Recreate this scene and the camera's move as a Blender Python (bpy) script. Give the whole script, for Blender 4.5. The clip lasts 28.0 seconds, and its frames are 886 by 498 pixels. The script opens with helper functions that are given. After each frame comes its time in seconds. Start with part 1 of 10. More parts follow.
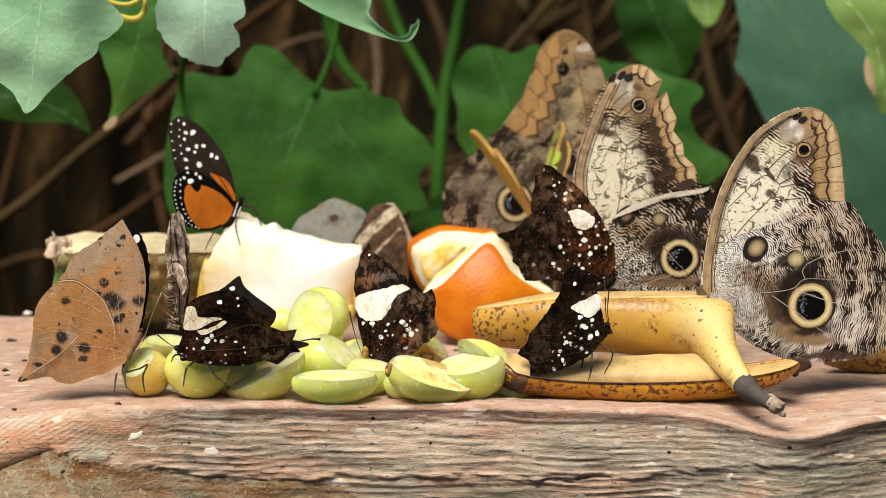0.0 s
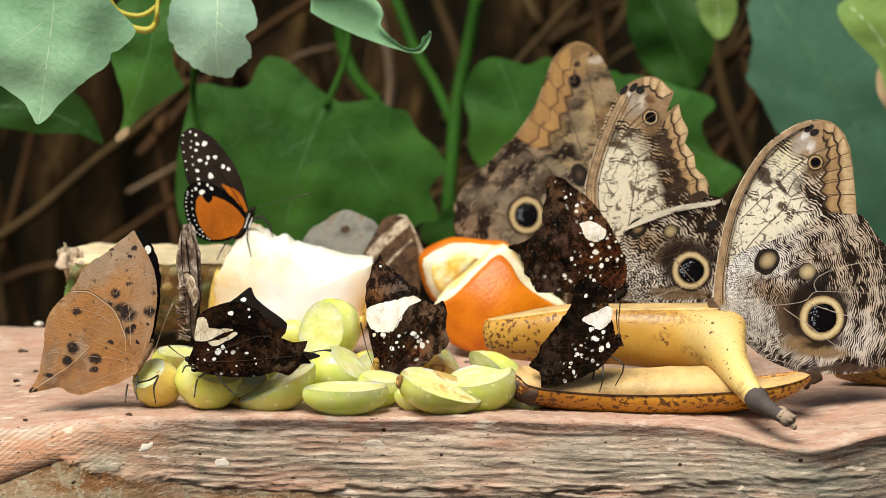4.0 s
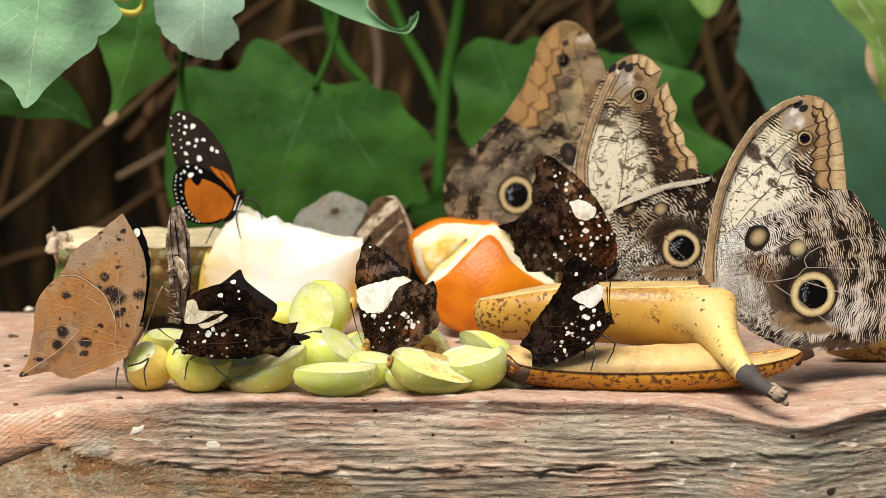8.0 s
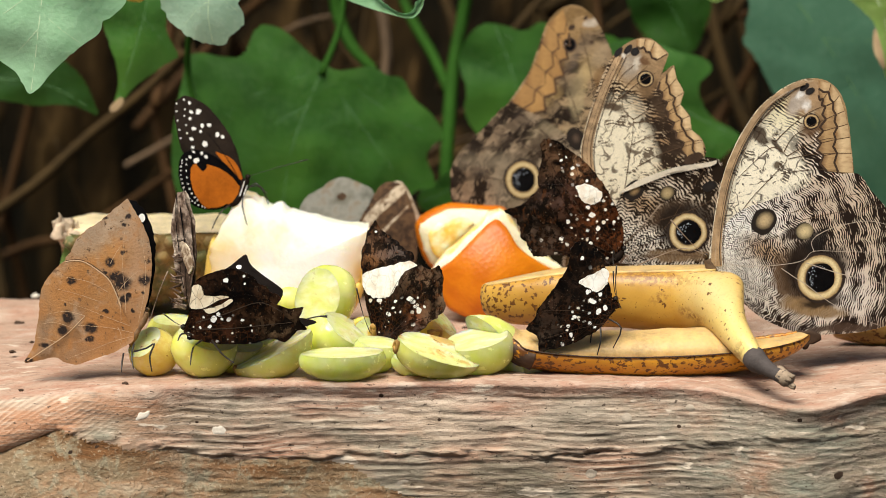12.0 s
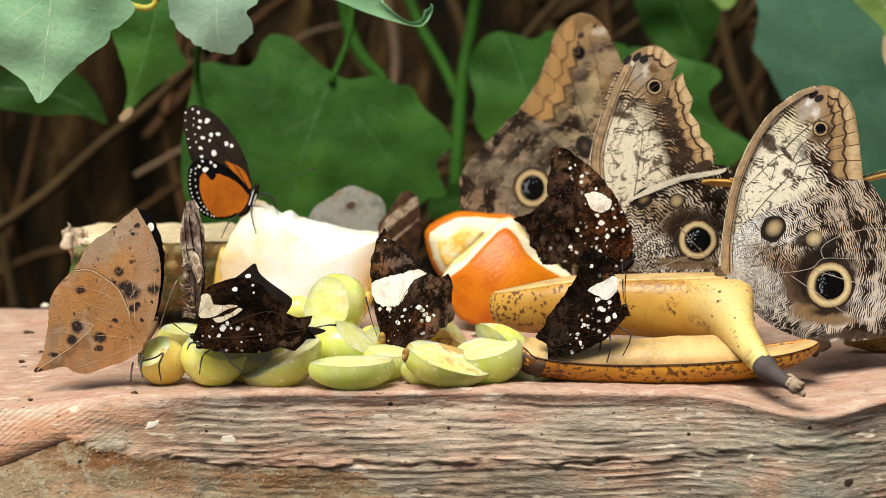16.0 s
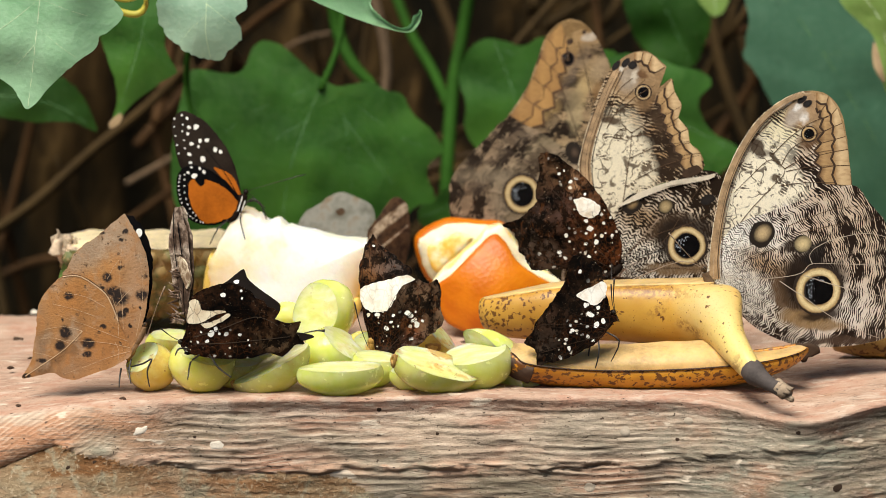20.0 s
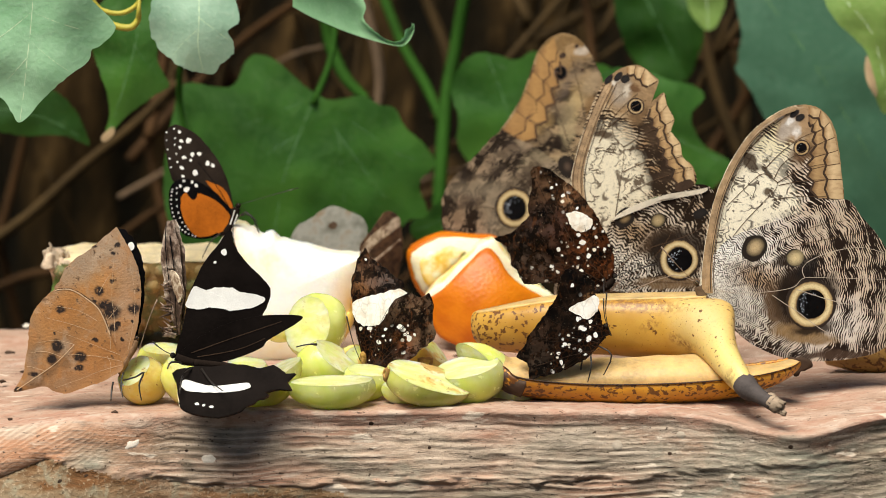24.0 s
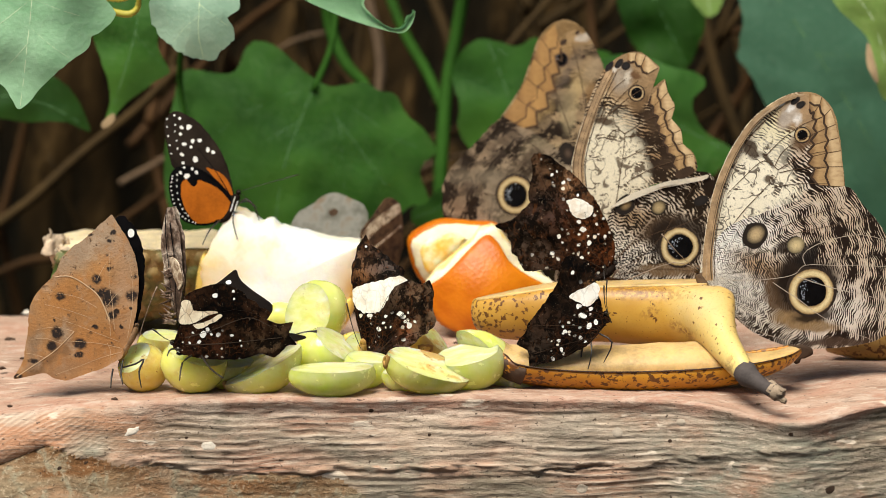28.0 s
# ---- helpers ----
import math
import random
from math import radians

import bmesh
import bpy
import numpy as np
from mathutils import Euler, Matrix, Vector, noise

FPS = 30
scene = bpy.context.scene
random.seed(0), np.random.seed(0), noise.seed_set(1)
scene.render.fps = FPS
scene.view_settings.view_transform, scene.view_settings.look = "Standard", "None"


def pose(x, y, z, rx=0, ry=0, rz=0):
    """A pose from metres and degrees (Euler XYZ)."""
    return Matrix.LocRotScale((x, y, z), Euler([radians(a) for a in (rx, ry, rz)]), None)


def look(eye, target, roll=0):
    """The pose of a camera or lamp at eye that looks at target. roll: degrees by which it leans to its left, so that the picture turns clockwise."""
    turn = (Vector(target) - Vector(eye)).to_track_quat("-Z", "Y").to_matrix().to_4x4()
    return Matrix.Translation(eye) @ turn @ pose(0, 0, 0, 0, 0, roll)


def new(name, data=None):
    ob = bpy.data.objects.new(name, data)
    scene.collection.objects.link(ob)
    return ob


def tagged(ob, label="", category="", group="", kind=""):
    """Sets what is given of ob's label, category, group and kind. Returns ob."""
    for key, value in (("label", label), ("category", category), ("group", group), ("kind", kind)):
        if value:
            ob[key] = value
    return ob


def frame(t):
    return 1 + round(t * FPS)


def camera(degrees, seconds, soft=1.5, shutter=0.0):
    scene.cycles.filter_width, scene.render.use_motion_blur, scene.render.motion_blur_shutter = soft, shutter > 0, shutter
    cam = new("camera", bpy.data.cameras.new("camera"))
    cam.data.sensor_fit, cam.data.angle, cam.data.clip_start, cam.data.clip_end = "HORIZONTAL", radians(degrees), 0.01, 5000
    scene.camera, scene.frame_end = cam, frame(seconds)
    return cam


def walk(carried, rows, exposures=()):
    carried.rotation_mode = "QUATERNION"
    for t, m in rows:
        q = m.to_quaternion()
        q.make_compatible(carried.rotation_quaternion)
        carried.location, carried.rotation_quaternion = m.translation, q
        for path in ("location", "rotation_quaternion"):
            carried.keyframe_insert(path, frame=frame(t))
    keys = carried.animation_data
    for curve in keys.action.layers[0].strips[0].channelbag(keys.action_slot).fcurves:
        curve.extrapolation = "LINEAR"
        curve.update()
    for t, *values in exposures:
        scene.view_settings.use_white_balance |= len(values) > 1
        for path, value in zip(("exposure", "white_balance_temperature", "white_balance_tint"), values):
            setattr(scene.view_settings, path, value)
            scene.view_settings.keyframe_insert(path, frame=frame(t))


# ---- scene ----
# ---------------------------------------------------------------- camera and its path
cam = camera(15.0, 28.0, soft=0.7, shutter=0.5)
cam.data.dof.use_dof = True
cam.data.dof.focus_distance = 1.185
cam.data.dof.aperture_fstop = 14.0
PATH = [
    (0, (-0.0044, -1.2536, 0.2050), (0.00791, 0.72964, -0.05266), 0.638),
    (0.5, (-0.0044, -1.2535, 0.2057), (0.00556, 0.72960, -0.05386), 0.747),
    (1, (-0.0034, -1.2537, 0.2040), (0.00603, 0.72980, -0.05200), 0.859),
    (1.5, (-0.0040, -1.2530, 0.2045), (0.00864, 0.73056, -0.05072), 1.013),
    (2, (-0.0030, -1.2532, 0.2039), (0.01104, 0.73062, -0.04976), 0.979),
    (2.5, (-0.0041, -1.2534, 0.2044), (0.01287, 0.73048, -0.04852), 1.030),
    (3, (-0.0051, -1.2531, 0.2041), (0.01305, 0.73127, -0.04466), 1.012),
    (3.5, (-0.0044, -1.2538, 0.2051), (0.00773, 0.73061, -0.04387), 0.881),
    (5.5, (-0.0038, -1.2520, 0.2034), (-0.00729, 0.73132, -0.05428), 0.660),
    (6, (-0.0035, -1.2531, 0.2039), (-0.00152, 0.73041, -0.05271), 0.620),
    (6.5, (-0.0023, -1.2525, 0.2032), (0.00405, 0.73090, -0.05384), 0.473),
    (7, (-0.0026, -1.2529, 0.2024), (0.00661, 0.73049, -0.05469), 0.333),
    (7.5, (-0.0025, -1.2509, 0.2019), (0.00704, 0.73227, -0.05691), 0.269),
    (8, (-0.0025, -1.2516, 0.2021), (0.00607, 0.73163, -0.05621), 0.160),
    (8.5, (-0.0022, -1.2516, 0.2022), (0.00318, 0.73182, -0.05484), 0.140),
    (9, (-0.0014, -1.2513, 0.2021), (0.00057, 0.73211, -0.05523), 0.073),
    (9.5, (-0.0016, -1.2516, 0.2011), (0.00083, 0.73179, -0.05587), 0.045),
    (10, (-0.0002, -1.2513, 0.2004), (0.00361, 0.73184, -0.05849), -0.021),
    (10.5, (-0.0001, -1.2505, 0.2000), (0.00223, 0.73241, -0.06106), -0.084),
    (11, (-0.0009, -1.2504, 0.2005), (0.00059, 0.73244, -0.06130), 0.007),
    (11.5, (0.0005, -1.2497, 0.1998), (0.00179, 0.73293, -0.06359), -0.023),
    (12, (0.0002, -1.2493, 0.1993), (0.00078, 0.73325, -0.06405), -0.040),
    (12.5, (-0.0002, -1.2504, 0.1997), (-0.00072, 0.73296, -0.05760), 0.018),
    (14.5, (0.0009, -1.2488, 0.1977), (0.00347, 0.73467, -0.05855), -0.032),
    (15, (0.0014, -1.2502, 0.1991), (-0.00117, 0.73328, -0.05774), -0.194),
    (15.5, (0.0018, -1.2477, 0.1979), (-0.00336, 0.73584, -0.05781), -0.150),
    (16, (0.0016, -1.2486, 0.1985), (-0.00559, 0.73479, -0.05876), -0.234),
    (16.5, (0.0028, -1.2493, 0.1980), (-0.00742, 0.73422, -0.05812), -0.315),
    (17, (0.0037, -1.2487, 0.1975), (-0.00584, 0.73482, -0.05862), -0.339),
    (17.5, (0.0026, -1.2490, 0.1979), (-0.00560, 0.73451, -0.05828), -0.347),
    (18, (0.0033, -1.2483, 0.1980), (-0.00548, 0.73500, -0.05988), -0.283),
    (18.5, (0.0036, -1.2483, 0.1980), (-0.00553, 0.73509, -0.05912), -0.209),
    (19, (0.0045, -1.2486, 0.1977), (-0.00384, 0.73485, -0.05891), -0.236),
    (19.5, (0.0041, -1.2490, 0.1983), (-0.00257, 0.73465, -0.05674), -0.260),
    (20, (0.0045, -1.2483, 0.1964), (-0.00074, 0.73590, -0.05417), -0.277),
    (20.5, (0.0047, -1.2481, 0.1980), (0.00001, 0.73595, -0.05439), -0.274),
    (22.5, (0.0049, -1.2470, 0.1968), (0.00144, 0.73769, -0.04989), -0.247),
    (23, (0.0046, -1.2476, 0.1970), (0.00290, 0.73733, -0.04762), -0.291),
    (23.5, (0.0040, -1.2475, 0.1966), (0.00357, 0.73789, -0.04508), -0.185),
    (24, (0.0050, -1.2477, 0.1959), (0.00352, 0.73764, -0.04588), -0.225),
    (24.5, (0.0051, -1.2468, 0.1967), (0.00183, 0.73810, -0.04831), -0.123),
    (25, (0.0065, -1.2471, 0.1970), (0.00123, 0.73761, -0.05008), -0.188),
    (25.5, (0.0055, -1.2469, 0.1967), (0.00218, 0.73761, -0.05152), -0.169),
    (26, (0.0050, -1.2478, 0.1958), (0.00435, 0.73718, -0.04914), -0.192),
    (26.5, (0.0052, -1.2476, 0.1954), (0.00594, 0.73735, -0.04947), -0.181),
    (27, (0.0049, -1.2470, 0.1958), (0.00460, 0.73771, -0.05115), -0.122),
    (27.5, (0.0063, -1.2460, 0.1958), (0.00274, 0.73839, -0.05337), -0.166),
    (28, (0.0059, -1.2465, 0.1965), (0.00273, 0.73773, -0.05416), -0.189),
]
walk(cam, [(t, look(eye, target, roll)) for t, eye, target, roll in PATH], exposures=[(0.0, 0.40, 6640, 8), (28.0, 0.40, 6640, 8)])

# ---------------------------------------------------------------- light: bright, soft daylight through a glasshouse roof
world = bpy.data.worlds.new("sky")
scene.world = world
world.use_nodes = True
wn = world.node_tree
sky = wn.nodes.new("ShaderNodeTexSky")
sky.sky_type, sky.sun_disc = "NISHITA", False
sky.sun_elevation, sky.sun_rotation = radians(60), radians(210)
wn.links.new(sky.outputs[0], wn.nodes["Background"].inputs[0])
wn.nodes["Background"].inputs[1].default_value = 0.042
sun = new("sun", bpy.data.lights.new("sun", "SUN"))
sun.data.energy, sun.data.angle, sun.data.color = 5.0, radians(40), (1.0, 0.95, 0.86)
sun.matrix_world = look((-0.42, -0.72, 1.45), (0, 0, 0))


# ---------------------------------------------------------------- materials
class Mat:
    """A small builder for node materials; textures run in the object's own metres."""

    def __init__(self, name, rough=0.6, spec=0.3, sss=0.0, sss_radius=(0.004, 0.003, 0.001), coat=0.0):
        self.m = bpy.data.materials.new(name)
        self.m.use_nodes = True
        self.t = self.m.node_tree
        self.b = self.t.nodes["Principled BSDF"]
        self.b.inputs["Roughness"].default_value = rough
        self.b.inputs["Specular IOR Level"].default_value = spec
        self.b.inputs["Coat Weight"].default_value = coat
        if sss:
            self.b.inputs["Subsurface Weight"].default_value = sss
            self.b.inputs["Subsurface Radius"].default_value = sss_radius
            self.b.inputs["Subsurface Scale"].default_value = 1.0
        tc = self.t.nodes.new("ShaderNodeTexCoord")
        self.co = tc.outputs["Object"]

    def put(self, socket, value):
        if isinstance(value, (int, float)):
            socket.default_value = value
        elif isinstance(value, tuple):
            socket.default_value = (*value, 1.0) if len(value) == 3 and socket.type == "RGBA" else value
        else:
            self.t.links.new(value, socket)

    def scaled(self, x, y, z, vec=None, turn=0.0):
        n = self.t.nodes.new("ShaderNodeMapping")
        n.inputs["Scale"].default_value = (x, y, z)
        n.inputs["Rotation"].default_value = (0, radians(turn), 0)
        self.put(n.inputs["Vector"], vec or self.co)
        return n.outputs[0]

    def noise(self, size, detail=3.0, rough=0.55, vec=None, dist=0.0):
        n = self.t.nodes.new("ShaderNodeTexNoise")
        n.inputs["Scale"].default_value = 1000.0 / size
        n.inputs["Detail"].default_value, n.inputs["Roughness"].default_value = detail, rough
        n.inputs["Distortion"].default_value = dist
        self.put(n.inputs["Vector"], vec or self.co)
        return n.outputs["Fac"]

    def jitter(self, size, amount, vec=None):
        """Coordinates pushed about by noise; size and amount in millimetres."""
        n = self.t.nodes.new("ShaderNodeTexNoise")
        n.inputs["Scale"].default_value, n.inputs["Detail"].default_value = 1000.0 / size, 2.0
        self.put(n.inputs["Vector"], vec or self.co)
        a = self.t.nodes.new("ShaderNodeVectorMath")
        a.operation = "SUBTRACT"
        self.put(a.inputs[0], n.outputs["Color"])
        a.inputs[1].default_value = (0.5, 0.5, 0.5)
        s = self.t.nodes.new("ShaderNodeVectorMath")
        s.operation = "SCALE"
        self.put(s.inputs[0], a.outputs[0])
        s.inputs["Scale"].default_value = amount * 0.001
        d = self.t.nodes.new("ShaderNodeVectorMath")
        d.operation = "ADD"
        self.put(d.inputs[0], vec or self.co)
        self.put(d.inputs[1], s.outputs[0])
        return d.outputs[0]

    def wave(self, period, dist=3.0, dscale=1.0, kind="BANDS", axis="X", vec=None, detail=2.0):
        n = self.t.nodes.new("ShaderNodeTexWave")
        n.wave_type = kind
        if kind == "BANDS":
            n.bands_direction = axis
        else:
            n.rings_direction = axis
        n.inputs["Scale"].default_value = 314.16 / period
        n.inputs["Distortion"].default_value = dist
        n.inputs["Detail"].default_value = detail
        n.inputs["Detail Scale"].default_value = dscale
        self.put(n.inputs["Vector"], vec or self.co)
        return n.outputs["Fac"]

    def cells(self, size, vec=None, feature="F1"):
        n = self.t.nodes.new("ShaderNodeTexVoronoi")
        n.feature = feature
        n.inputs["Scale"].default_value = 1000.0 / size
        self.put(n.inputs["Vector"], vec or self.co)
        return n.outputs["Distance"]

    def ramp(self, fac, *stops):
        n = self.t.nodes.new("ShaderNodeValToRGB")
        e = n.color_ramp.elements
        while len(e) < len(stops):
            e.new(0.5)
        for el, (p, c) in zip(e, stops):
            el.position = p
            el.color = (*c, 1.0) if isinstance(c, tuple) else (c, c, c, 1.0)
        self.put(n.inputs[0], fac)
        return n.outputs[0]

    def mix(self, fac, a, b, how="MIX"):
        n = self.t.nodes.new("ShaderNodeMix")
        n.data_type, n.blend_type = "RGBA", how
        self.put(n.inputs[0], fac)
        self.put(n.inputs[6], a)
        self.put(n.inputs[7], b)
        return n.outputs[2]

    def math(self, op, a, b=0.0, clamp=False):
        n = self.t.nodes.new("ShaderNodeMath")
        n.operation, n.use_clamp = op, clamp
        self.put(n.inputs[0], a)
        self.put(n.inputs[1], b)
        return n.outputs[0]

    def axis(self, i, vec=None):
        n = self.t.nodes.new("ShaderNodeSeparateXYZ")
        self.put(n.inputs[0], vec or self.co)
        return n.outputs[i]

    def rise(self, value, lo, hi):
        """0 below lo, 1 above hi."""
        n = self.t.nodes.new("ShaderNodeMapRange")
        n.inputs[1].default_value, n.inputs[2].default_value = lo, hi
        self.put(n.inputs[0], value)
        return n.outputs[0]

    def blot(self, u, v, radius, soft=0.4, vec=None, stretch=(1, 1), turn=0.0):
        """A soft round patch of pigment at (u, v) mm on a wing: 1 inside, 0 outside."""
        d = self.t.nodes.new("ShaderNodeVectorMath")
        d.operation = "SUBTRACT"
        self.put(d.inputs[0], vec or self.co)
        d.inputs[1].default_value = (u * 0.001, 0, v * 0.001)
        s = self.scaled(1 / stretch[0], 0, 1 / stretch[1], self.scaled(1, 1, 1, d.outputs[0], turn))
        n = self.t.nodes.new("ShaderNodeVectorMath")
        n.operation = "LENGTH"
        self.put(n.inputs[0], s)
        return self.rise(n.outputs["Value"], radius * 0.001 * (1 + soft), radius * 0.001 * (1 - soft))

    def random(self):
        return self.t.nodes.new("ShaderNodeObjectInfo").outputs["Random"]

    def island(self):
        return self.t.nodes.new("ShaderNodeNewGeometry").outputs["Random Per Island"]

    def colour(self, c):
        self.put(self.b.inputs["Base Color"], c)
        return self

    def rough(self, r):
        self.put(self.b.inputs["Roughness"], r)
        return self

    def bump(self, height, strength=0.4, depth=0.5):
        n = self.t.nodes.new("ShaderNodeBump")
        n.inputs["Strength"].default_value, n.inputs["Distance"].default_value = strength, depth * 0.001
        self.put(n.inputs["Height"], height)
        self.put(self.b.inputs["Normal"], n.outputs[0])
        return self

    def glow_through(self, weight, colour):
        """Light that comes through a thin leaf or wing."""
        tr = self.t.nodes.new("ShaderNodeBsdfTranslucent")
        self.put(tr.inputs[0], colour)
        mx = self.t.nodes.new("ShaderNodeMixShader")
        mx.inputs[0].default_value = weight
        out = self.t.nodes["Material Output"]
        self.t.links.new(self.b.outputs[0], mx.inputs[1])
        self.t.links.new(tr.outputs[0], mx.inputs[2])
        self.t.links.new(mx.outputs[0], out.inputs[0])
        return self


def plain(name, colour, rough=0.6, spec=0.3, size=3.0, vary=0.35, bump=0.2, sss=0.0):
    """One colour with grain and blotches."""
    m = Mat(name, rough, spec, sss)
    dark = tuple(c * (1 - vary) for c in colour)
    c = m.mix(m.ramp(m.noise(size * 4, 3), (0.35, 0.0), (0.65, 1.0)), dark, colour)
    c = m.mix(m.ramp(m.noise(size * 0.4, 2), (0.3, 0.0), (0.7, 0.35)), c, tuple(min(1, x * 1.25) for x in colour))
    m.colour(c)
    if bump:
        m.bump(m.noise(size * 0.4, 3), bump, 0.3)
    return m.m


# wood of the feeding log
def wood_material():
    m = Mat("weathered_wood", 0.75, 0.2)
    bay = m.math("MULTIPLY", m.blot(124, 0, 24, 0.7, None, (1, 20)), 0.011)
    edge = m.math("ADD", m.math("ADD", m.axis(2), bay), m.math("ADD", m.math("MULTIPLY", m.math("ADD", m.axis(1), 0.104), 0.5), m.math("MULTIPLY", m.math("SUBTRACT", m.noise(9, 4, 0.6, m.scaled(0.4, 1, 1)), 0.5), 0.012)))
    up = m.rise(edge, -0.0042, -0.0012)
    along, high = m.axis(0, m.jitter(30, 24)), m.axis(2, m.jitter(30, 9))
    flow = m.jitter(45, 10)
    grain = m.noise(1.5, 4, 0.6, m.scaled(0.10, 0.4, 1.0, flow))
    fine = m.noise(0.7, 3, 0.6, m.scaled(0.14, 0.6, 1.0, m.jitter(12, 3)))
    patches = m.noise(34, 4, 0.6, m.scaled(0.5, 1, 1.3, m.jitter(40, 20)))
    stains = m.noise(15, 4, 0.65, m.scaled(0.6, 1, 1.2, m.jitter(20, 10)))
    flecks = m.noise(6, 4, 0.65, m.scaled(0.4, 1, 1, m.jitter(10, 6)))
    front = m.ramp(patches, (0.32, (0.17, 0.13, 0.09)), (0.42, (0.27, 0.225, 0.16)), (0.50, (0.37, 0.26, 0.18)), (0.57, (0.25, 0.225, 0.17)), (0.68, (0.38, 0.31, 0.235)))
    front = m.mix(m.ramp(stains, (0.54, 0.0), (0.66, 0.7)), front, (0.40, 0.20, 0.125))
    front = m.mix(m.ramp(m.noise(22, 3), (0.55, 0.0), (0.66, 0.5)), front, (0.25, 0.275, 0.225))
    # a bleached streak in the middle, rust and grey-green smears toward one end
    pale = m.blot(2, -12, 52, 0.7, m.jitter(20, 14), (1.5, 0.26))
    front = m.mix(m.math("MULTIPLY", pale, m.ramp(flecks, (0.36, 0.2), (0.55, 0.8))), front, (0.60, 0.47, 0.37))
    smear = m.blot(-78, -15, 26, 0.8, m.jitter(20, 16), (1.4, 0.40))
    front = m.mix(m.math("MULTIPLY", smear, 0.85), front, m.mix(m.ramp(flecks, (0.4, 0.0), (0.6, 1.0)), (0.19, 0.165, 0.12), (0.31, 0.265, 0.20)))
    rust = m.blot(-140, -12, 30, 0.9, m.jitter(20, 14), (1.4, 0.6), 20)
    front = m.mix(m.math("MULTIPLY", rust, m.ramp(stains, (0.34, 0.45), (0.54, 1.0))), front, (0.54, 0.255, 0.135))
    front = m.mix(m.math("MULTIPLY", m.blot(-147, -4, 16, 0.6, m.jitter(20, 10), (1.0, 0.6)), m.ramp(flecks, (0.42, 0.2), (0.56, 0.8))), front, (0.56, 0.43, 0.33))
    for u, v, r in ((132, -18, 7), (124, -32, 6), (96, -26, 6), (-118, -16, 5)):
        front = m.mix(m.math("MULTIPLY", m.blot(u, v, r, 0.7, m.jitter(9, 8), (1.3, 0.8)), 0.45), front, (0.28, 0.37, 0.31))
    for u, v, r, k in ((22, -8, 7, 0.8), (130, -9, 5, 0.8), (-40, -7, 9, 0.7), (-100, -2, 8, 0.6), (60, -24, 9, 0.5), (-58, -22, 10, 0.6)):
        front = m.mix(m.math("MULTIPLY", m.blot(u, v, r, 0.7, m.jitter(9, 8), (1.8, 0.45)), k), front, (0.42, 0.17, 0.10))
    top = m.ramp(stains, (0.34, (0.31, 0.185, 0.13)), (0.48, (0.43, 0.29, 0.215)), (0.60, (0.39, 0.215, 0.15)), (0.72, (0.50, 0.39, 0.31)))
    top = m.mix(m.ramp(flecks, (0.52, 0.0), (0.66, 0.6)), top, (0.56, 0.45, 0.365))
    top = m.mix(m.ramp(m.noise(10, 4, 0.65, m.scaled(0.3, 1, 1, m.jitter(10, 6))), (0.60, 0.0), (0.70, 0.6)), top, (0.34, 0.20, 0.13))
    # pale lip along the rim: the lit rounded edge put into the colour
    lip = m.math("MULTIPLY", m.rise(edge, -0.0085, -0.0035), m.ramp(flecks, (0.40, 0.1), (0.58, 0.85)))
    front = m.mix(lip, front, (0.60, 0.48, 0.385))
    # fibre torn along the long crack
    torn = m.math("MAXIMUM", m.blot(30, -24.5, 11, 0.5, m.jitter(16, 8), (9.0, 0.26)), m.blot(-105, -20, 11, 0.5, m.jitter(16, 8), (4.0, 0.30), 9))
    front = m.mix(m.math("MULTIPLY", torn, m.ramp(flecks, (0.44, 0.0), (0.56, 0.85))), front, (0.52, 0.32, 0.225))
    far = m.rise(m.axis(0, m.jitter(40, 40)), 0.0, 0.06)
    front = m.mix(m.math("MULTIPLY", far, m.ramp(stains, (0.40, 0.6), (0.60, 0.15))), front, (0.20, 0.195, 0.155))
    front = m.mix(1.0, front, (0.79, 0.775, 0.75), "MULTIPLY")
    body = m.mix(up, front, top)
    # raised ripples of the grain: level on the long face, fanning down at the worn end
    level = m.wave(2.3, 5.0, 0.6, "BANDS", "Z", m.scaled(0.30, 0.0, 1.0, m.jitter(60, 9)), 3.0)
    sloped = m.wave(1.5, 3.0, 0.8, "BANDS", "Z", m.scaled(0.45, 0.0, 1.0, m.scaled(1, 1, 1, m.jitter(50, 6), 32)), 3.0)
    left = m.rise(along, -0.100, -0.122)
    ripple = m.mix(left, level, sloped)
    where = m.math("MULTIPLY", m.math("SUBTRACT", 1.0, up), m.ramp(m.noise(30, 3, 0.6, m.scaled(0.5, 1, 1.2)), (0.42, 0.08), (0.60, 1.0)))
    body = m.mix(m.math("MULTIPLY", where, m.ramp(ripple, (0.08, 0.30), (0.36, 0.0))), body, (0.13, 0.105, 0.08))
    body = m.mix(m.math("MULTIPLY", where, m.ramp(ripple, (0.60, 0.0), (0.95, 0.45))), body, (0.62, 0.50, 0.395))
    thin = m.noise(0.9, 3, 0.55, m.scaled(0.045, 0.4, 1.0, m.jitter(60, 12)))
    body = m.mix(m.math("MULTIPLY", m.math("SUBTRACT", 1.0, up), m.ramp(thin, (0.34, 0.65), (0.42, 0.0))), body, (0.11, 0.085, 0.065))
    body = m.mix(m.math("MULTIPLY", m.math("SUBTRACT", 1.0, up), m.ramp(thin, (0.60, 0.0), (0.68, 0.5))), body, (0.60, 0.49, 0.39))
    groove = m.ramp(grain, (0.32, 0.0), (0.40, 1.0))
